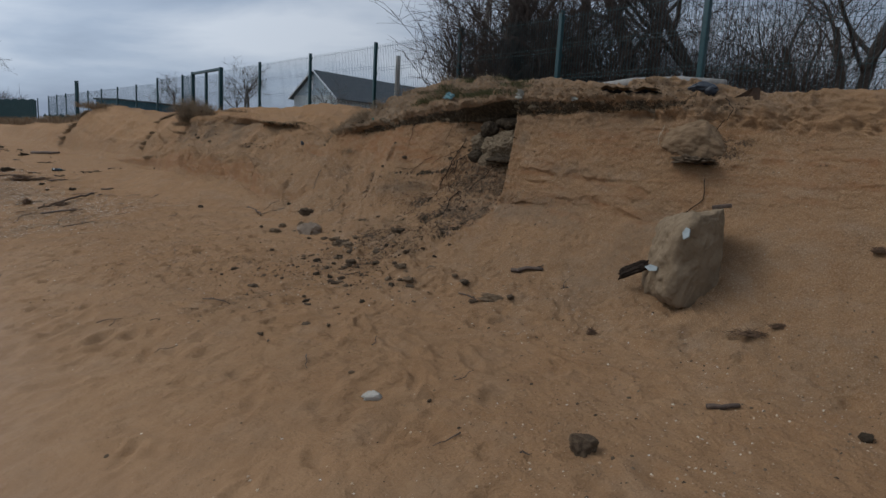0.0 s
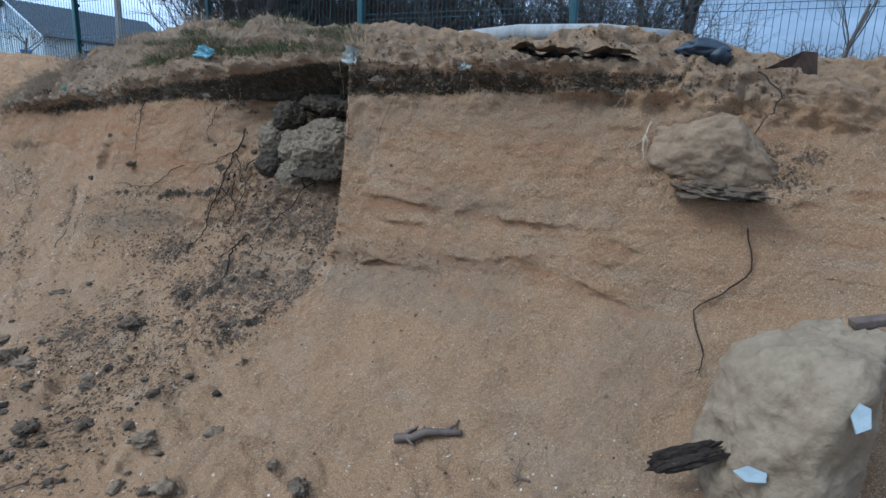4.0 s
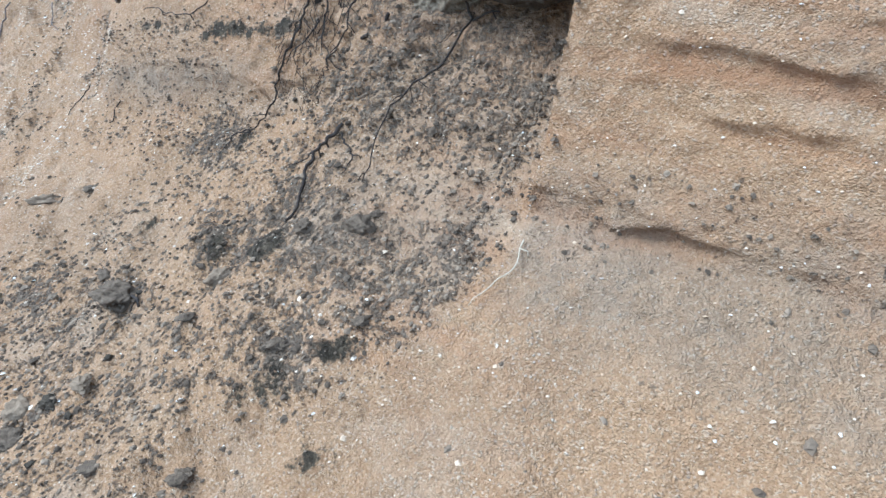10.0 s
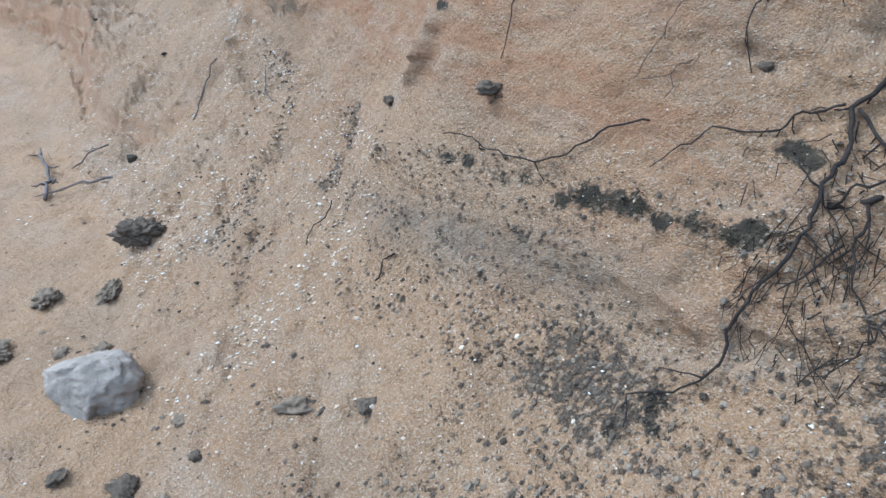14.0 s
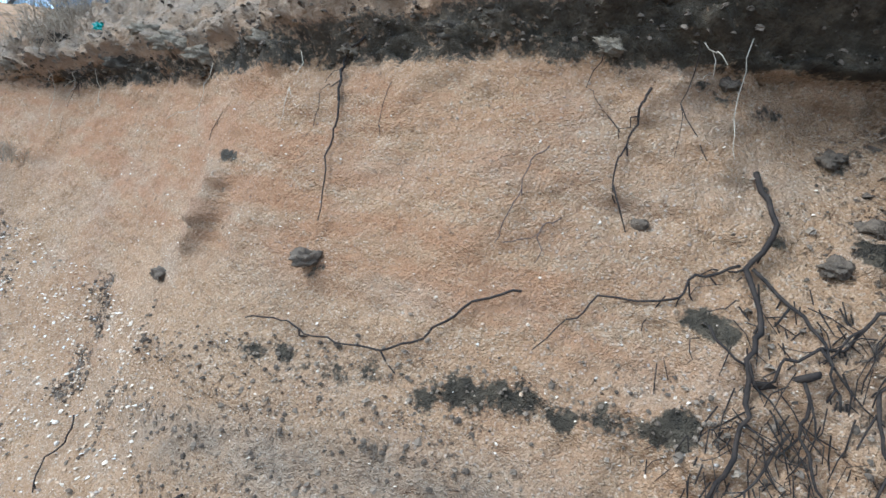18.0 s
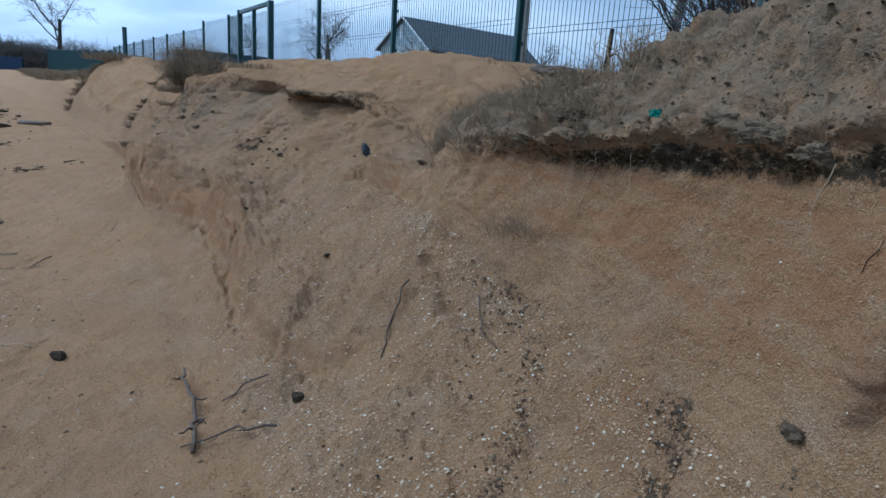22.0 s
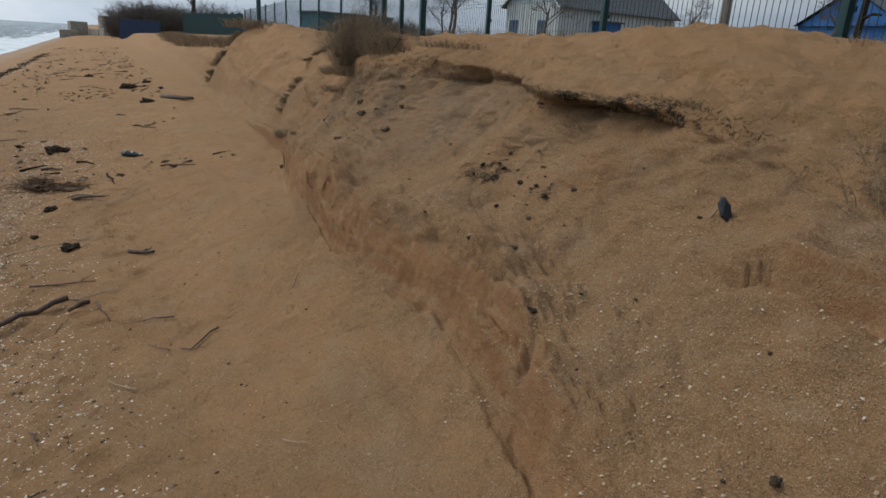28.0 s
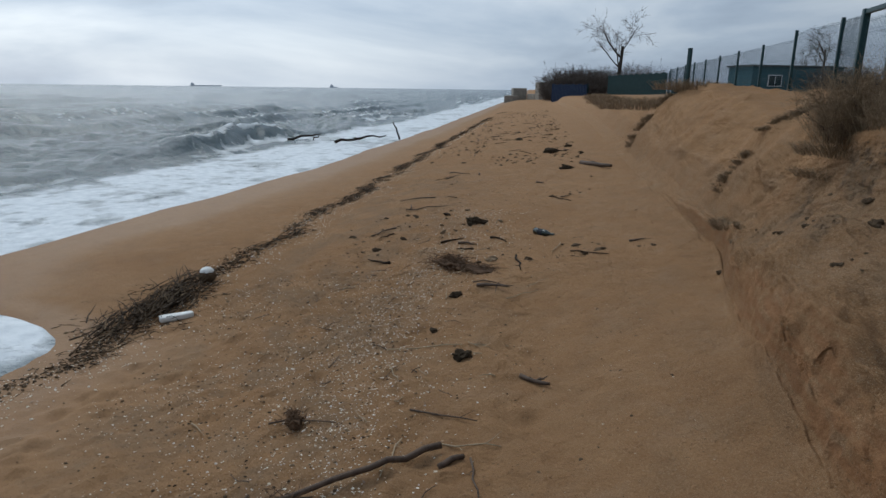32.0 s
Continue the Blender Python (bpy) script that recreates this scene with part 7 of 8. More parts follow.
twig(((0.52, 2.91, 0.0), (0.41, 3.01, 0.0)), 0.014, 0.010, "dark stick lying on the sand", side=0, jit=0.004, name="stick")
twig(((3.80, 2.05, 0.0), (3.58, 2.15, 0.0)), 0.005, 0.003, T, side=1)
twig(((2.54, 3.40, 0.0), (2.36, 3.39, 0.0)), 0.006, 0.004, T, side=1)
twig(((9.9, 2.5, 0.0), (9.4, 2.9, 0.0)), 0.016, 0.010, "dark stick lying on the beach", side=2, name="stick")
# the long driftwood branch
twig(((10.30, 2.56, 0.01), (10.46, 2.87, 0.02), (10.62, 3.17, 0.02), (10.79, 3.47, 0.02)), 0.011, 0.017, "long dark driftwood branch lying on the beach", side=1, jit=0.006, up=0.02, name="driftwood_branch")
twig(((10.66, 3.48, 0.0), (10.74, 3.58, 0.0)), 0.016, 0.012, "dark short piece of driftwood beside the branch", side=0, jit=0.003, name="stick")
rnd = random.Random(43)
for a, b in (((10.95, 3.25), (10.60, 3.22)), ((10.73, 3.62), (10.38, 3.68)), ((10.85, 3.45), (10.83, 3.75)), ((11.18, 3.25), (11.05, 3.62)), ((11.2, 2.45), (11.15, 2.85)), ((12.15, 2.9), (12.1, 3.75)), ((10.15, 2.45), (10.2, 2.3)), ((9.9, 2.2), (10.1, 2.28)), ((9.98, 4.18), (9.84, 4.03)), ((11.8, 3.0), (11.6, 3.1)), ((13.4, 3.4), (13.2, 3.75)), ((12.9, 3.7), (13.1, 3.95)), ((14.5, 4.2), (14.2, 4.1)), ((8.8, 1.9), (8.6, 2.4)), ((8.1, 2.3), (8.2, 2.7))):
    pale = rnd.random() < 0.4
    twig(((*a, 0.0), (*b, 0.0)), 0.004 if pale else 0.006, 0.003, "pale dry reed stalk on the sand" if pale else T, PALEROOT if pale else DRIFT, side=rnd.choice((0, 1, 2)), jit=0.01)
for k in range(110):
    u, n = rnd.uniform(7.5, 15.5), rnd.gauss(2.9, 0.65)
    a = rnd.uniform(0, 6.28)
    l = rnd.uniform(0.05, 0.22)
    twig(((u, n, 0.0), (u + l * math.cos(a), n + l * math.sin(a), 0.0)), rnd.uniform(0.002, 0.005), 0.0015, T, rnd.choice((DRIFT, DRIFT, PALEROOT)), side=rnd.choice((0, 0, 1)), jit=0.008)
for k in range(26):
    u, n = rnd.uniform(0.2, 6.5), rnd.uniform(1.2, 3.9)
    a = rnd.uniform(0, 6.28)
    l = rnd.uniform(0.04, 0.16)
    twig(((u, n, 0.0), (u + l * math.cos(a), n + l * math.sin(a), 0.0)), rnd.uniform(0.002, 0.005), 0.0015, T, side=rnd.choice((0, 0, 1)), jit=0.008)


def weed_clump(u, n, w, h, count, label, seed, mat=ROOT):
    """A tangle of washed-up weed and fine roots."""
    rnd = random.Random(seed)
    ob = thing("weed_clump", on(u, n), label, "seaweed", "washed-up weed")
    bm = bmesh.new()
    for k in range(count):
        a, r = rnd.uniform(0, 6.28), abs(rnd.gauss(0, 0.45))
        p = Vector((math.cos(a) * r * w, math.sin(a) * r * w * 0.6, rnd.uniform(0.0, h) * math.exp(-r * r)))
        q = p + Vector((rnd.gauss(0, 0.3) * w, rnd.gauss(0, 0.25) * w, rnd.uniform(-0.5, 0.6) * h))
        q.z = max(q.z, 0.0)
        tube(bm, wander(rnd, p, q, 3, 0.03 * w), rnd.uniform(0.0016, 0.004), 0.001, 4, cap=False)
    tagged(part("tangle", bm, mat, ob), kind="stuff")
    bm = bmesh.new()
    lump(bm, (0, 0, h * 0.2), (w * 0.5, w * 0.3, h * 0.45), seed, 0.6, 4)
    part("mat", bm, mat, ob)
    return ob


LEAFY = plain("brown_leaf_litter", (0.06, 0.034, 0.018), (0.16, 0.092, 0.05), 40, 0.9, 0.004)
weed_clump(13.96, 3.16, 0.34, 0.10, 420, "brown tangled heap of weed on the beach", 51, LEAFY)
weed_clump(13.75, 3.45, 0.30, 0.05, 240, "flat brown tangle of weed on the beach", 52, LEAFY)
weed_clump(11.16, 2.61, 0.13, 0.07, 160, "small brown weed clump with twigs", 53, LEAFY)
weed_clump(10.36, 2.88, 0.20, 0.05, 200, "flat weed tangle beside the driftwood branch", 54, LEAFY)
weed_clump(0.60, 3.66, 0.10, 0.025, 120, "brown dried weed tuft on the sand", 55, LEAFY)
weed_clump(0.50, 3.78, 0.08, 0.02, 90, "brown dried weed tuft on the sand", 56, LEAFY)
weed_clump(1.42, 3.39, 0.05, 0.04, 60, "brown dried leaf scrap on the sand", 57, LEAFY)
weed_clump(0.16, 4.19, 0.09, 0.025, 70, "dry brown weed tuft on the bank", 58, LEAFY)
for u, n, s in ((11.89, 3.46, 0.055), (15.60, 3.24, 0.10), (12.4, 3.2, 0.035), (13.1, 3.3, 0.05)):
    clod(u, n, s, 1, "dark clod lying on the beach", "beach clods")
twig(((13.25, 3.45, 0.0), (13.12, 3.72, 0.03)), 0.018, 0.006, "dark knotted root piece on the beach", side=2, name="stick")
twig(((11.58, 3.83, 0.0), (11.46, 3.99, 0.01)), 0.014, 0.010, "dark knotted root piece on the beach", side=2, jit=0.006, name="stick")

# bottle
BOTTLE = plain("dark_green_glass", (0.006, 0.012, 0.008), (0.012, 0.022, 0.014), 8, 0.12, 0.0005, spec=0.5)
bottle = thing("bottle", on(15.0, 3.94, 0.036), "dark green glass bottle lying on the sand", "bottle", turn=ANGLE + math.pi / 2 - 2.3)
bm = bmesh.new()
prof = ((0.0, 0.0), (0.030, 0.0), (0.036, 0.006), (0.036, 0.15), (0.033, 0.17), (0.018, 0.205), (0.014, 0.22), (0.013, 0.265))
rings = [[bm.verts.new((x, r * math.cos(a), r * math.sin(a))) for a in (2 * math.pi * k / 16 for k in range(16))] for r, x in ((max(r, 0.001), x) for r, x in prof)]
for a, b in zip(rings, rings[1:]):
    for k in range(16):
        bm.faces.new((a[k], b[k], b[(k + 1) % 16], a[(k + 1) % 16]))
part("body", bm, BOTTLE, bottle)
bm = bmesh.new()
tube(bm, ((0.255, 0, 0), (0.272, 0, 0)), 0.0155, sides=14)
part("neck_ring", bm, BOTTLE, bottle)
bm = bmesh.new()
tube(bm, ((0.06, 0, 0), (0.13, 0, 0)), 0.0368, sides=18, cap=False)
part("label", bm, TAR, bottle, "worn dark paper label")

# wrack line along the last high tide
FOAMW = plain("dirty_foam_plastic", (0.55, 0.55, 0.52), (0.75, 0.75, 0.72), 14, 0.7, 0.004)
ball = thing("float_ball", on(14.0, 0.62, 0.06), "grey and white worn float ball in the wrack", "ball")
bm = bmesh.new()
lump(bm, (0, 0, 0), (0.085, 0.085, 0.08), 93, 0.06, 4)
part("body", bm, CLOD, ball)
bm = bmesh.new()
lump(bm, (0, 0, 0.035), (0.07, 0.07, 0.055), 94, 0.05, 4)
part("top", bm, FOAMW, ball, "white worn top")
foamp = thing("foam_scrap", on(13.05, 0.82, 0.025), "white foam plastic scrap in the wrack", "scrap")
bm = bmesh.new()
box(bm, (-0.14, -0.035, -0.025), (0.14, 0.035, 0.03), 0.012)
for v in bm.verts:
    v.co += Vector((0, 0, 1)) * 0.01 * noise.noise(v.co * 20)
bmesh.ops.transform(bm, matrix=Matrix.Rotation(ANGLE + 0.7, 4, "Z"), verts=bm.verts)
part("body", bm, FOAMW, foamp)


def wrack_n(u):
    return float(np.interp(u, (7, 11.5, 12.7, 14, 16.5, 20, 26, 60), (0.3, 0.42, 0.38, 0.62, 0.74, 0.9, 1.0, 1.9)) + 0.1 * math.sin(u * 2.1) + 0.06 * math.sin(u * 5.3))


bm = bmesh.new()
rnd = random.Random(61)
for k in range(9500):
    u = 7 + 40 * rnd.random() ** 1.5
    wide = 0.26 if 12.6 < u < 13.8 else 0.12
    n = wrack_n(u) + rnd.gauss(0, wide)
    if (k % 4) and math.sin(u * 3.7) + math.sin(u * 1.3 + 2) < -0.5:
        continue
    z = surf(u, n)
    a, l = rnd.gauss(1.2, 0.6), rnd.uniform(0.02, 0.13) * (1.6 if wide > 0.2 else 1)
    d = AU * math.cos(a) * l + AN * math.sin(a) * l
    h = rnd.uniform(0.0, 0.07 if wide > 0.2 else 0.03)
    p = W(u, n, z + h)
    tube(bm, (p, p + d * 0.5 + Vector((0, 0, rnd.uniform(-0.005, 0.02))), p + d + Vector((0, 0, rnd.uniform(-0.02, 0.015)))), rnd.uniform(0.0015, 0.005), 0.001, 4, cap=False)
tagged(part("wrack", bm, island_mat("wrack_debris", (0.0, (0.022, 0.015, 0.010)), (0.5, (0.07, 0.046, 0.028)), (0.8, (0.04, 0.03, 0.02)), (1.0, (0.20, 0.14, 0.085)))), "dark line of washed-up reeds, twigs and weed", "wrack", kind="stuff")

reeds = thing("reed_pile", on(13.2, 0.5), "heap of dark brown washed-up reeds on the tide line", "reeds")
inv_r = reeds.matrix_world.inverted()
bm = bmesh.new()
rnd = random.Random(62)
for k in range(420):
    u, n = rnd.gauss(13.2, 0.33), 0
    n = wrack_n(u) + rnd.gauss(-0.02, 0.12)
    l, a = rnd.uniform(0.12, 0.5), rnd.gauss(0.35, 0.3)
    p = W(u, n, surf(u, n) + rnd.uniform(0.0, 0.09))
    q = p + (AU * math.cos(a) - AN * math.sin(a)) * l
    q.z = surf(u + l * math.cos(a), n - l * math.sin(a)) + rnd.uniform(0.0, 0.08)
    tube(bm, [inv_r @ x for x in wander(rnd, p, q, 3, 0.012)], rnd.uniform(0.003, 0.008), 0.002, 4, cap=False)
tagged(part("reeds", bm, island_mat("brown_reed", (0.0, (0.035, 0.024, 0.015)), (0.5, (0.09, 0.06, 0.036)), (0.85, (0.05, 0.034, 0.022)), (1.0, (0.24, 0.17, 0.10))), reeds), kind="stuff")

# driftwood caught in the swash
swash = thing("driftwood", W(31.5, -3.3, 0.1), "dark driftwood snag lying in the foam", "driftwood")
rnd = random.Random(67)
for a, b, r in (((-0.2, 0.0, 0.0), (0.9, 0.8, 0.12), 0.09), ((0.6, 0.5, 0.08), (1.4, 1.6, 0.16), 0.07), ((-0.9, -0.6, 0.1), (-0.6, -0.4, 0.35), 0.04), ((0.6, 2.3, 0.1), (0.9, 2.0, 0.75), 0.06), ((-0.1, -1.9, 0.05), (0.5, -0.9, 0.22), 0.08)):
    bm = bmesh.new()
    tube(bm, wander(rnd, W(*a), W(*b), 5, 0.05), r * 0.7, r * 0.35, 7)
    part("limb", bm, ROOT, swash)

# ---- dry grass ----
def grass_mesh(seed, width, height, count, droop=0.5, r=0.0022, depth=None):
    rnd = random.Random(seed)
    bm = bmesh.new()
    depth = depth or width
    for k in range(count):
        a, q = rnd.uniform(0, 6.28), math.sqrt(rnd.random())
        p = Vector((math.cos(a) * q * width / 2, math.sin(a) * q * depth / 2, -0.02))
        h = height * rnd.uniform(0.45, 1.05) * (1 - 0.35 * q)
        lean = Vector((math.cos(a) * q + rnd.gauss(0, 0.4), math.sin(a) * q + rnd.gauss(0, 0.4), 0)) * droop
        pts = [p, p + Vector((0, 0, h * 0.45)) + lean * h * 0.2, p + Vector((0, 0, h * 0.8)) + lean * h * 0.6, p + Vector((0, 0, h * 0.9)) + lean * h * 1.1]
        w = r * rnd.uniform(0.6, 1.4)
        side = Vector((rnd.gauss(0, 1), rnd.gauss(0, 1), 0)).normalized()
        vs = [(bm.verts.new(x - side * w * (1 - i * 0.28)), bm.verts.new(x + side * w * (1 - i * 0.28))) for i, x in enumerate(pts)]
        for m_, n_ in zip(vs, vs[1:]):
            bm.faces.new((m_[0], m_[1], n_[1], n_[0]))
        if rnd.random() < 0.35:
            tube(bm, wander(rnd, pts[1], pts[2] + Vector((rnd.gauss(0, 0.25), rnd.gauss(0, 0.25), rnd.gauss(0, 0.1))) * h, 3, 0.03 * h), w * 0.8, w * 0.4, 3, cap=False)
    return bm


def tuft(u, n, width, height, count, seed, label, mat=STRAW, group="dune grass tufts", droop=0.5, r=0.0022, depth=None, top=True, z=None):
    ob = thing("grass_tuft", on(u, n, -0.01, top) if z is None else W(u, n, z), label, "grass", group, turn=ANGLE + math.pi / 2)
    tagged(part("grass", grass_mesh(seed, width, height, count, droop, r, depth), mat, ob), kind="stuff")
    return ob


tuft(12.9, 6.0, 0.7, 0.14, 900, 1, "low dry brown grass under the bush", droop=1.3, r=0.0018, depth=0.6)
bush = thing("bush", on(13.0, 6.08, -0.03, True), "tangled dry brown bush on the dune edge", "bush")
part("thicket", shrub_mesh(611, 0.54, 0.50, 470, 0.0014), STRAW, bush)
part("stems", shrub_mesh(621, 0.36, 0.34, 24, 0.003), TWIG, bush, "thin woody stems")
bush = thing("bush", on(12.4, 6.15, -0.03, True), "low tangled dry bush on the dune edge", "bush")
part("thicket", shrub_mesh(612, 0.28, 0.6, 220, 0.0014), STRAW, bush)
part("stems", shrub_mesh(622, 0.20, 0.40, 16, 0.003), TWIG, bush, "thin woody stems")
tuft(12.3, 6.2, 0.9, 0.10, 700, 2, "dry brown grass bush on the dune edge", droop=0.8, r=0.002, depth=0.7)
tuft(11.4, 6.3, 0.9, 0.09, 400, 3, "low dry grass along the dune edge", droop=0.8, depth=0.5)
tuft(13.0, 5.92, 0.40, 0.10, 420, 4, "dry brown grass hanging over the dune edge", droop=1.6, depth=0.35, r=0.0016)
rnd = random.Random(73)
for k in range(46):
    f = rnd.random()
    tuft(15.02 - 0.2 * f + rnd.gauss(0, 0.05), 5.78 + 0.87 * f, rnd.uniform(0.10, 0.26), rnd.uniform(0.03, 0.09), 130, 800 + k, "dark matted grass on the flank of a dune tongue", droop=1.7, r=0.002, depth=rnd.uniform(0.10, 0.22))
for k in range(46):
    f = rnd.random()
    tuft(22.1 - 0.6 * f + rnd.gauss(0, 0.10), 6.0 + 1.0 * f, rnd.uniform(0.16, 0.4), rnd.uniform(0.05, 0.14), 130, 850 + k, "dark matted grass on the flank of a dune tongue", droop=1.7, r=0.003, depth=rnd.uniform(0.16, 0.34))
for k in range(7):
    f = k / 6
    tuft(14.2 - 0.5 * f, 5.62 + 0.1 * math.sin(k * 3.0), 0.2, 0.10, 120, 760 + k, "dry grass roots at the dune's foot", droop=1.4, r=0.0022)
tuft(21.5, 6.9, 1.3, 0.30, 800, 10, "dry grass on the dune ridge", droop=0.7, r=0.004)
tuft(23.5, 7.4, 1.6, 0.30, 800, 11, "dry grass on the dune ridge", droop=0.7, r=0.004)
rnd = random.Random(71)
for k in range(26):
    u = 26 + 42 * (k + rnd.random()) / 26
    tuft(u, float(np.interp(u, (26, 40, 68), (7.2, 7.9, 10.0))) + rnd.uniform(-0.5, 0.5), 1.8, 0.4, 260, 20 + k, "dry grass on the far dune edge", r=0.009, droop=0.8)
weed_data = None
for k in range(40):
    u = 6.1 + 2.0 * (k + rnd.random()) / 40
    p = on(u, 5.32 + 0.46 * max(0, u - 6.3) + rnd.uniform(0.0, 0.42), -0.02, True)
    ob = thing("weed_bush", p, "grey tangled dry weeds at the end of the mound", "weeds", "mound weeds", turn=rnd.uniform(0, 6.28))
    if weed_data is None:
        weed_data = [part("thicket", shrub_mesh(640 + j, 0.17, 0.30, 46, 0.0012), STRAW, ob).data for j in range(1)][0]
    else:
        child = new("thicket", weed_data)
        child.parent = ob
        child.scale = (rnd.uniform(0.7, 1.2), rnd.uniform(0.7, 1.2), rnd.uniform(0.5, 1.1))
for k in range(10):
    u = 6.0 + 1.2 * (k + rnd.random()) / 10
    tuft(u, 5.28 + 0.35 * max(0, u - 6.3) + rnd.uniform(-0.06, 0.10), 0.2, 0.10, 90, 60 + k, "grey dry grass tuft hanging over the bank's edge", droop=1.5, r=0.0012)
for k in range(34):
    u = 3.3 + 1.7 * (k + rnd.random()) / 34
    tuft(u, rnd.uniform(5.15, 5.75), 0.24, rnd.uniform(0.04, 0.10), 150, 90 + k, "low greenish grass tuft on top of the mound", GREEN if rnd.random() < 0.65 else STRAW, "mound grass tufts", 0.9, 0.0016)
for k in range(34):
    u = 3.25 + 1.75 * (k + rnd.random()) / 34
    tuft(u, float(np.interp(u, (3.2, 3.9, 4.5, 5.3), (5.0, 5.05, 5.15, 5.25))) + rnd.uniform(0.0, 0.2), 0.28, rnd.uniform(0.04, 0.11), 200, 320 + k, "low olive grass along the mound's rim", GREEN if rnd.random() < 0.8 else STRAW, "mound grass tufts", 1.2, 0.0015)
for k in range(16):
    u = 3.2 + 3.0 * (k + rnd.random()) / 16
    tuft(u, rnd.uniform(5.5, 6.1), 0.30, rnd.uniform(0.06, 0.18), 60, 130 + k, "thin dry weed stalks on the mound", STRAW, "mound weeds", 0.5, 0.0016)
for k in range(22):
    u = 8.3 + 6 * (k + rnd.random()) / 22
    tuft(u, rnd.uniform(6.9, 9.4), 0.25, rnd.uniform(0.04, 0.12), 60, 150 + k, "sparse dry grass tuft in the sand", r=0.002)
for k in range(40):
    u = -8 + 40 * (k + rnd.random()) / 40
    tuft(u, fence_n(u) + rnd.uniform(0.5, 3.0), 1.0, rnd.uniform(0.15, 0.4), 160, 200 + k, "dry grass beyond the fence", r=0.004)

# matted crust of roots over the overhang past the gully
for k in range(14):
    u = 8.75 + 0.9 * (k + rnd.random()) / 14
    tuft(u, float(np.interp(u, (8.7, 8.9, 9.2, 9.4, 9.65), (6.2, 6.14, 6.06, 5.94, 5.86))) + rnd.uniform(-0.02, 0.08), 0.16, 0.05, 90, 260 + k, "matted dry grass roots on the overhanging crust", STRAW if k % 2 else GREEN, "crust grass", 1.6, 0.0016)
slipper = thing("sandal", on(8.31, 5.82, 0.025), "dark worn sandal stuck upright in the sand", "shoe")
bm = bmesh.new()
lump(bm, (0, 0, 0.01), (0.028, 0.016, 0.05), 97, 0.2, 4, 1)
bmesh.ops.transform(bm, matrix=Matrix.Rotation(ANGLE, 4, "Z") @ Matrix.Rotation(-0.5, 4, "X"), verts=bm.verts)
part("sole", bm, RUBBER, slipper)
bm = bmesh.new()
tube(bm, (W(0.05, -0.02, -0.04), W(0.03, 0.0, 0.02), W(0.01, 0.0, 0.04)), 0.004, 0.003, 6)
part("strap", bm, PALEROOT, slipper)
tyre = thing("driftwood_log", on(8.35, 7.55, 0.02, True), "dark rounded driftwood lump half buried before the fence", "log")
bm = bmesh.new()
lump(bm, (0, 0, 0), (0.24, 0.12, 0.05), 98, 0.25, 4, 2)
part("body", bm, DRIFT, tyre)

# ---- loose grains: shells, crumbs ----
def scatter(name, count, seed, place, size, mat, label, category, flat=0.35, cell=None):
    """Many small pieces joined in one mesh: low, irregular five-sided flakes."""
    rs = np.random.RandomState(seed)
    verts, faces = [], []
    k = 0
    while k < count:
        got = place(rs)
        if got is None:
            continue
        k += 1
        p, s = got, size(rs)
        a0 = rs.uniform(0, 6.28)
        ring = []
        tilt = Vector((rs.normal(0, 0.35), rs.normal(0, 0.35), 1)).normalized()
        tx = tilt.orthogonal().normalized()
        ty = tilt.cross(tx)
        base = len(verts)
        rough_ = flat > 0.5
        for lev in range(2 if rough_ else 1):
            for j in range(5):
                a = a0 + j * 1.2566 + lev * 0.5
                rr = s * rs.uniform(0.6, 1.1) * (0.72 if lev else 1.0)
                verts.append(p + tx * math.cos(a) * rr + ty * math.sin(a) * rr * 0.8 + tilt * s * flat * (0.55 * lev - 0.35 + rs.uniform(-0.1, 0.15)))
        verts.append(p + tilt * s * flat * (0.55 if rough_ else 1.0) + tx * rs.uniform(-0.3, 0.3) * s)
        tip = len(verts) - 1
        for j in range(5):
            m_ = (j + 1) % 5
            if rough_:
                faces.append((base + j, base + m_, base + 5 + m_, base + 5 + j))
                faces.append((base + 5 + j, base + 5 + m_, tip))
            else:
                faces.append((base + j, base + m_, tip))
    me = bpy.data.meshes.new(name)
    me.from_pydata([tuple(v) for v in verts], [], faces)
    me.materials.append(mat)
    return tagged(new(name, me), label, category, kind="stuff")


def beach_spot(rs):
    u = rs.uniform(-1.5, 7) if rs.rand() < 0.45 else rs.uniform(6, 20)
    n = min(max(rs.normal(2.9, 0.8), 0.9), 4.6)
    if vnoise(np.array([u]), np.array([n]), np.array([0.0]), 1.1, 5, 2)[0] < rs.uniform(-0.6, 0.5):
        return None
    return W(u, n, surf(u, n) + 0.001)


def bank_spot(rs):
    i = rs.randint(np.searchsorted(GU, -1.5), np.searchsorted(GU, 9.0))
    j = rs.randint(np.searchsorted(GS, 6.0), np.searchsorted(GS, 8.9))
    return Vector(co_[i * NV + j]) - AN * 0.001


def crumb_spot(rs):
    i = rs.randint(np.searchsorted(GU, 2.4), np.searchsorted(GU, 6.6))
    j = rs.randint(np.searchsorted(GS, 5.2), np.searchsorted(GS, 8.3))
    if crumb[i, j] < rs.uniform(0.15, 0.9) and rs.rand() > (0.02 if GU[i] > 4 else 0.0):
        return None
    return Vector(co_[i * NV + j]) + Vector((0, 0, 0.002))


def lip_spot(rs):
    i = rs.randint(np.searchsorted(GU, 1.2), np.searchsorted(GU, 6.8))
    j = rs.randint(np.searchsorted(GS, 9.15), np.searchsorted(GS, 10.6))
    return Vector(co_[i * NV + j]) - AN * 0.003


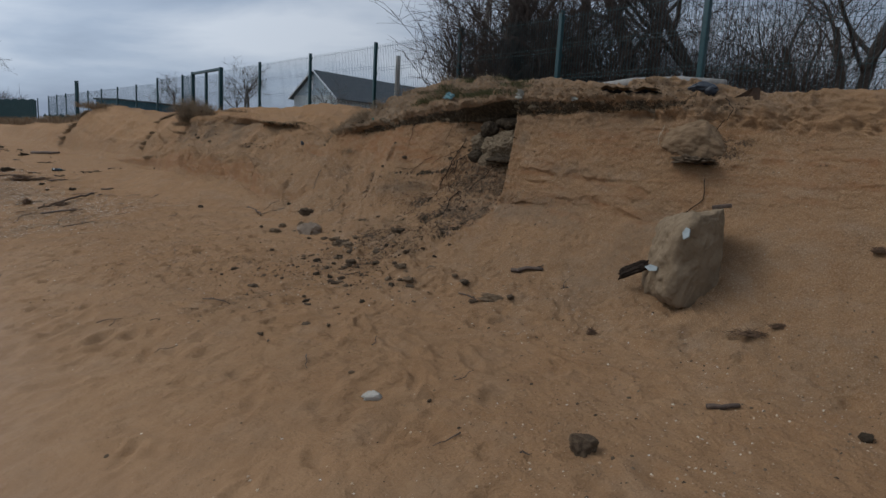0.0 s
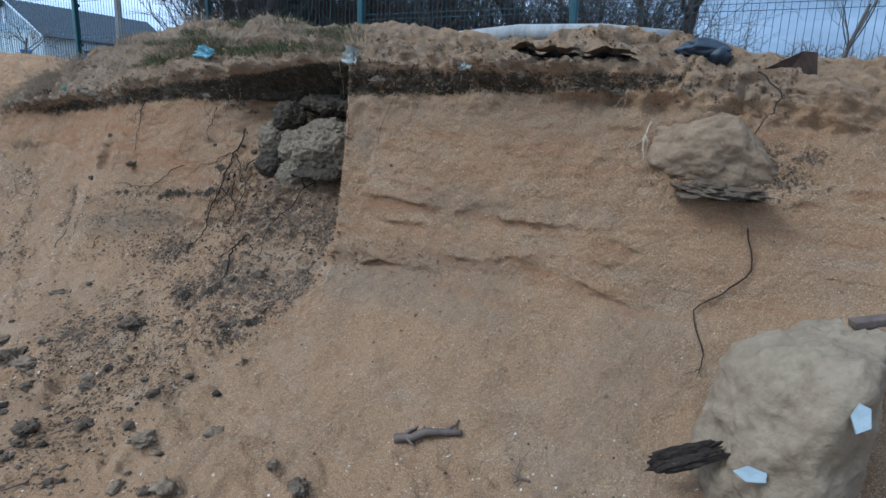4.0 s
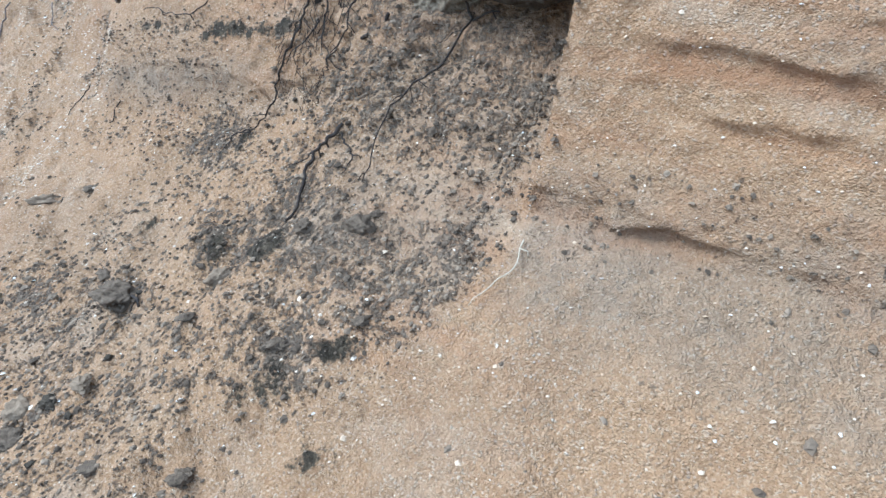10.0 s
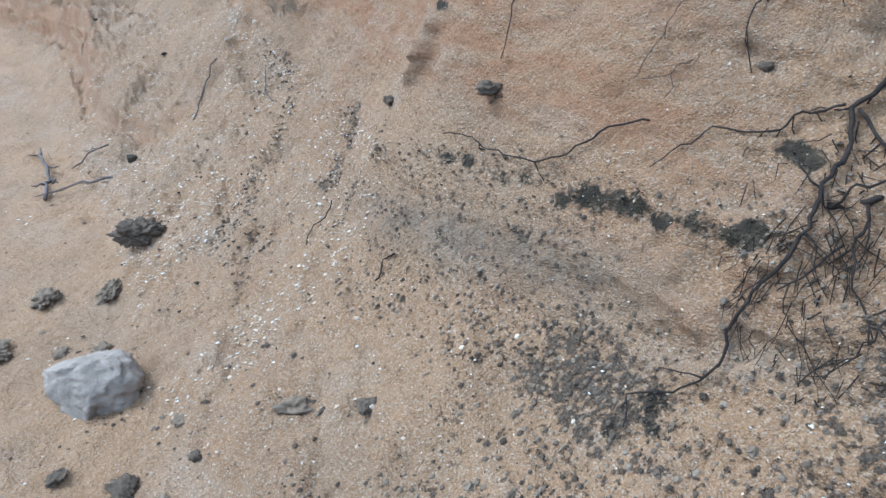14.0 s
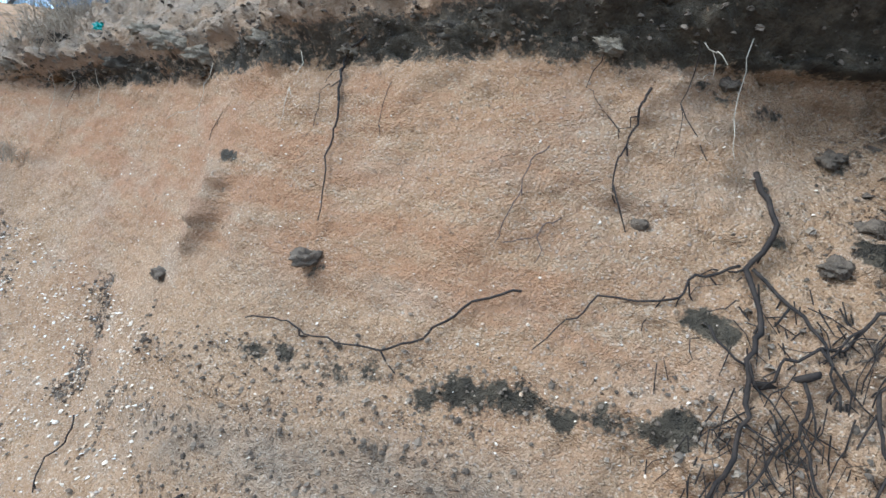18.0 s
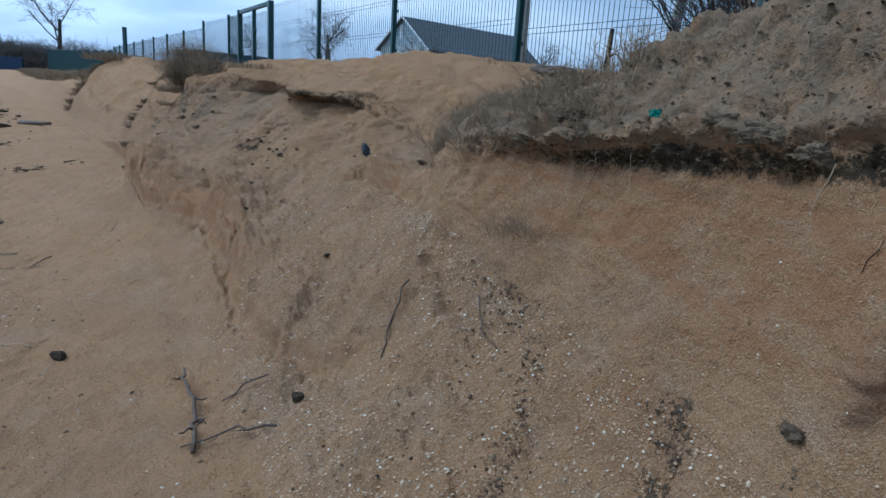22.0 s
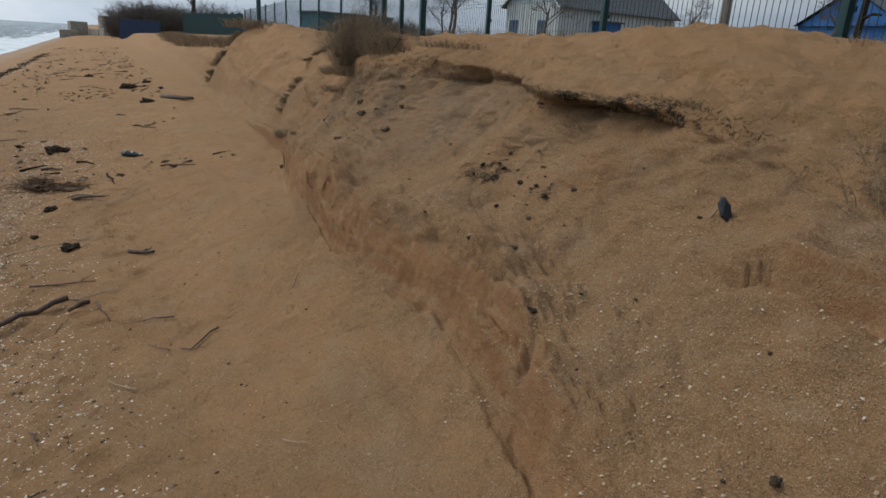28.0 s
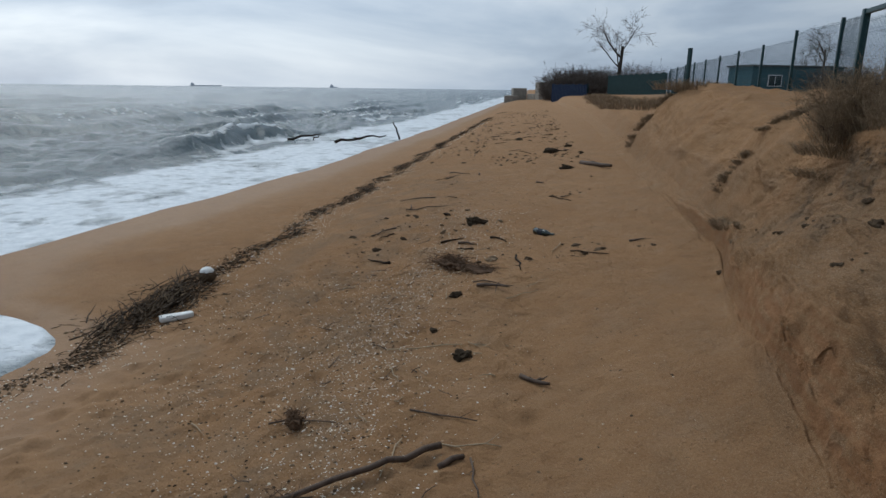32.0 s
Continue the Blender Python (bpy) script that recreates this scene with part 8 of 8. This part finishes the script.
scatter("shell_grit", 12000, 1, beach_spot, lambda rs: 0.003 + 0.008 * rs.rand() ** 2.5, GRITSHELL, "bleached shell fragments strewn over the sand", "shells")
scatter("shell_grit", 10000, 2, bank_spot, lambda rs: 0.0018 + 0.0035 * rs.rand() ** 2, GRITSHELL, "shell fragments weathering out of the bank", "shells")
scatter("soil_crumbs", 10500, 3, crumb_spot, lambda rs: 0.002 + 0.009 * rs.rand() ** 3, PEBBLE, "grey soil crumbs fallen down the bank", "crumbs", 0.7)
scatter("soil_crumbs", 6000, 4, lip_spot, lambda rs: 0.002 + 0.010 * rs.rand() ** 3, PEBBLE, "crumbling soil along the bank's edge", "crumbs", 0.7)
scatter("beach_specks", 4200, 5, beach_spot, lambda rs: 0.004 + 0.012 * rs.rand() ** 3, PEBBLE, "dark bits of bark and soil strewn over the beach", "specks", 0.6)


def wrack_spot(rs):
    u = 8 + 34 * rs.rand() ** 1.7
    n = wrack_n(u) + 0.12 + rs.normal(0, 0.2)
    return W(u, n, surf(u, n) + 0.002)


scatter("shell_grit", 9000, 6, wrack_spot, lambda rs: 0.006 + 0.012 * rs.rand() ** 3, SHELL, "bleached shells along the tide line", "shells")


def strip_spot(rs):
    u = rs.uniform(8.5, 16.5)
    n = 3.05 + 0.25 * math.sin(u * 0.9) + rs.normal(0, 0.28)
    return W(u, n, surf(u, n) + 0.001)


scatter("shell_grit", 6000, 7, strip_spot, lambda rs: 0.004 + 0.008 * rs.rand() ** 3, SHELL, "band of bleached shell fragments along the beach", "shells")
scatter("beach_specks", 1200, 8, strip_spot, lambda rs: 0.004 + 0.012 * rs.rand() ** 3, PEBBLE, "dark bits of bark among the shells", "specks", 0.6)


def strand_spot(rs):
    u, n = rs.uniform(7.5, 14.0), rs.uniform(1.1, 3.1)
    if vnoise(np.array([u]), np.array([n]), np.array([0.0]), 1.3, 77, 3)[0] < rs.uniform(-0.5, 0.4):
        return None
    return W(u, n, surf(u, n) + 0.001)


scatter("shell_grit", 6000, 15, strand_spot, lambda rs: 0.003 + 0.009 * rs.rand() ** 3, SHELL, "broken shells strewn above the tide line", "shells")
scatter("beach_specks", 3500, 16, strand_spot, lambda rs: 0.003 + 0.014 * rs.rand() ** 3, PEBBLE, "dark bits of bark and weed above the tide line", "specks", 0.6)


def far_spot(rs):
    u = 14 + 40 * rs.rand() ** 1.3
    n = rs.uniform(1.6, 5.2)
    if vnoise(np.array([u * 0.5]), np.array([n]), np.array([0.0]), 0.9, 55, 2)[0] < rs.uniform(-0.2, 0.6):
        return None
    return W(u, n, surf(u, n) + 0.003)


scatter("beach_specks", 1500, 9, far_spot, lambda rs: 0.01 + 0.07 * rs.rand() ** 4, PEBBLE, "dark scraps of bark and weed strewn along the beach", "specks", 0.6)
rnd = random.Random(83)
for k in range(60):
    u, n = 14 + 26 * rnd.random() ** 1.3, rnd.uniform(2.0, 5.0)
    a, l = rnd.uniform(0, 6.28), rnd.uniform(0.15, 0.6)
    twig(((u, n, 0.0), (u + l * math.cos(a), n + l * math.sin(a), 0.0)), rnd.uniform(0.005, 0.016), 0.004, "dark driftwood stick lying along the beach", rnd.choice((DRIFT, ROOT)), side=rnd.choice((0, 1)), jit=0.015, group="driftwood sticks", name="stick")
for u, n, s in ((20.3, 4.6, 0.11), (23.5, 4.4, 0.16), (24.6, 4.9, 0.09), (27.5, 3.6, 0.10)):
    clod(u, n, s, 1, "dark clod lying on the beach", "beach clods")
twig(((20.9, 4.9, 0.0), (19.9, 5.35, 0.05)), 0.05, 0.03, "long dark plank of driftwood at the dune's foot", side=0, jit=0.01, group="driftwood sticks", name="stick")


def mat_spot(rs):
    u = 7.5 + 26 * rs.rand() ** 1.4
    n = wrack_n(u) + rs.normal(0, 0.20 if 12.6 < u < 13.8 else 0.08)
    return W(u, n, surf(u, n) + 0.004)


scatter("wrack_mats", 4200, 10, mat_spot, lambda rs: 0.006 + 0.022 * rs.rand() ** 2, PEBBLE, "dark matted weed along the tide line", "wrack", 0.55)


def fan_spot(rs):
    u, n = rs.normal(3.7, 0.65), rs.uniform(2.7, 4.5)
    z = surf(u, n)
    if u < 3.1 + 0.6 * (1.05 - z) or u > 5.6:
        return None
    return W(u, n, z + 0.002)


scatter("small_clods", 320, 11, fan_spot, lambda rs: 0.004 + 0.014 * rs.rand() ** 2.5, PEBBLE, "small clods of fallen topsoil below the notch", "clods", 0.8)


def notch_spot(rs):
    i = rs.randint(np.searchsorted(GU, 3.06), np.searchsorted(GU, 4.05))
    j = rs.randint(np.searchsorted(GS, 7.8), np.searchsorted(GS, 8.8))
    return Vector(co_[i * NV + j]) - AN * 0.006


scatter("small_clods", 600, 12, notch_spot, lambda rs: 0.003 + 0.011 * rs.rand() ** 2.5, PEBBLE, "crumbs of topsoil lodged in the notch", "clods", 0.8)


def layer_spot(rs):
    u = rs.uniform(4.0, 5.15)
    z = 1.275 - 0.14 * (u - 4.4) + rs.normal(0, 0.03)
    return W(u, wall_n(u, z) - 0.004, z)


scatter("small_clods", 450, 13, layer_spot, lambda rs: 0.002 + 0.006 * rs.rand() ** 2, PEBBLE, "dark crumbs of an old soil layer in the face", "clods", 0.8)


def bulge_spot(rs):
    i = rs.randint(np.searchsorted(GU, 5.0), np.searchsorted(GU, 8.6))
    j = rs.randint(np.searchsorted(GS, 6.1), np.searchsorted(GS, 8.3))
    if vnoise(np.array([GU[i]]), np.array([GS[j] * 0.5]), np.array([0.0]), 2.2, 57, 2)[0] < rs.uniform(-0.5, 0.3):
        return None
    return Vector(co_[i * NV + j]) + Vector((0, 0, 0.002))


scatter("shell_grit", 6500, 14, bulge_spot, lambda rs: 0.003 + 0.006 * rs.rand() ** 2, GRITSHELL, "coarse shell fragments on the slumped slope", "shells")
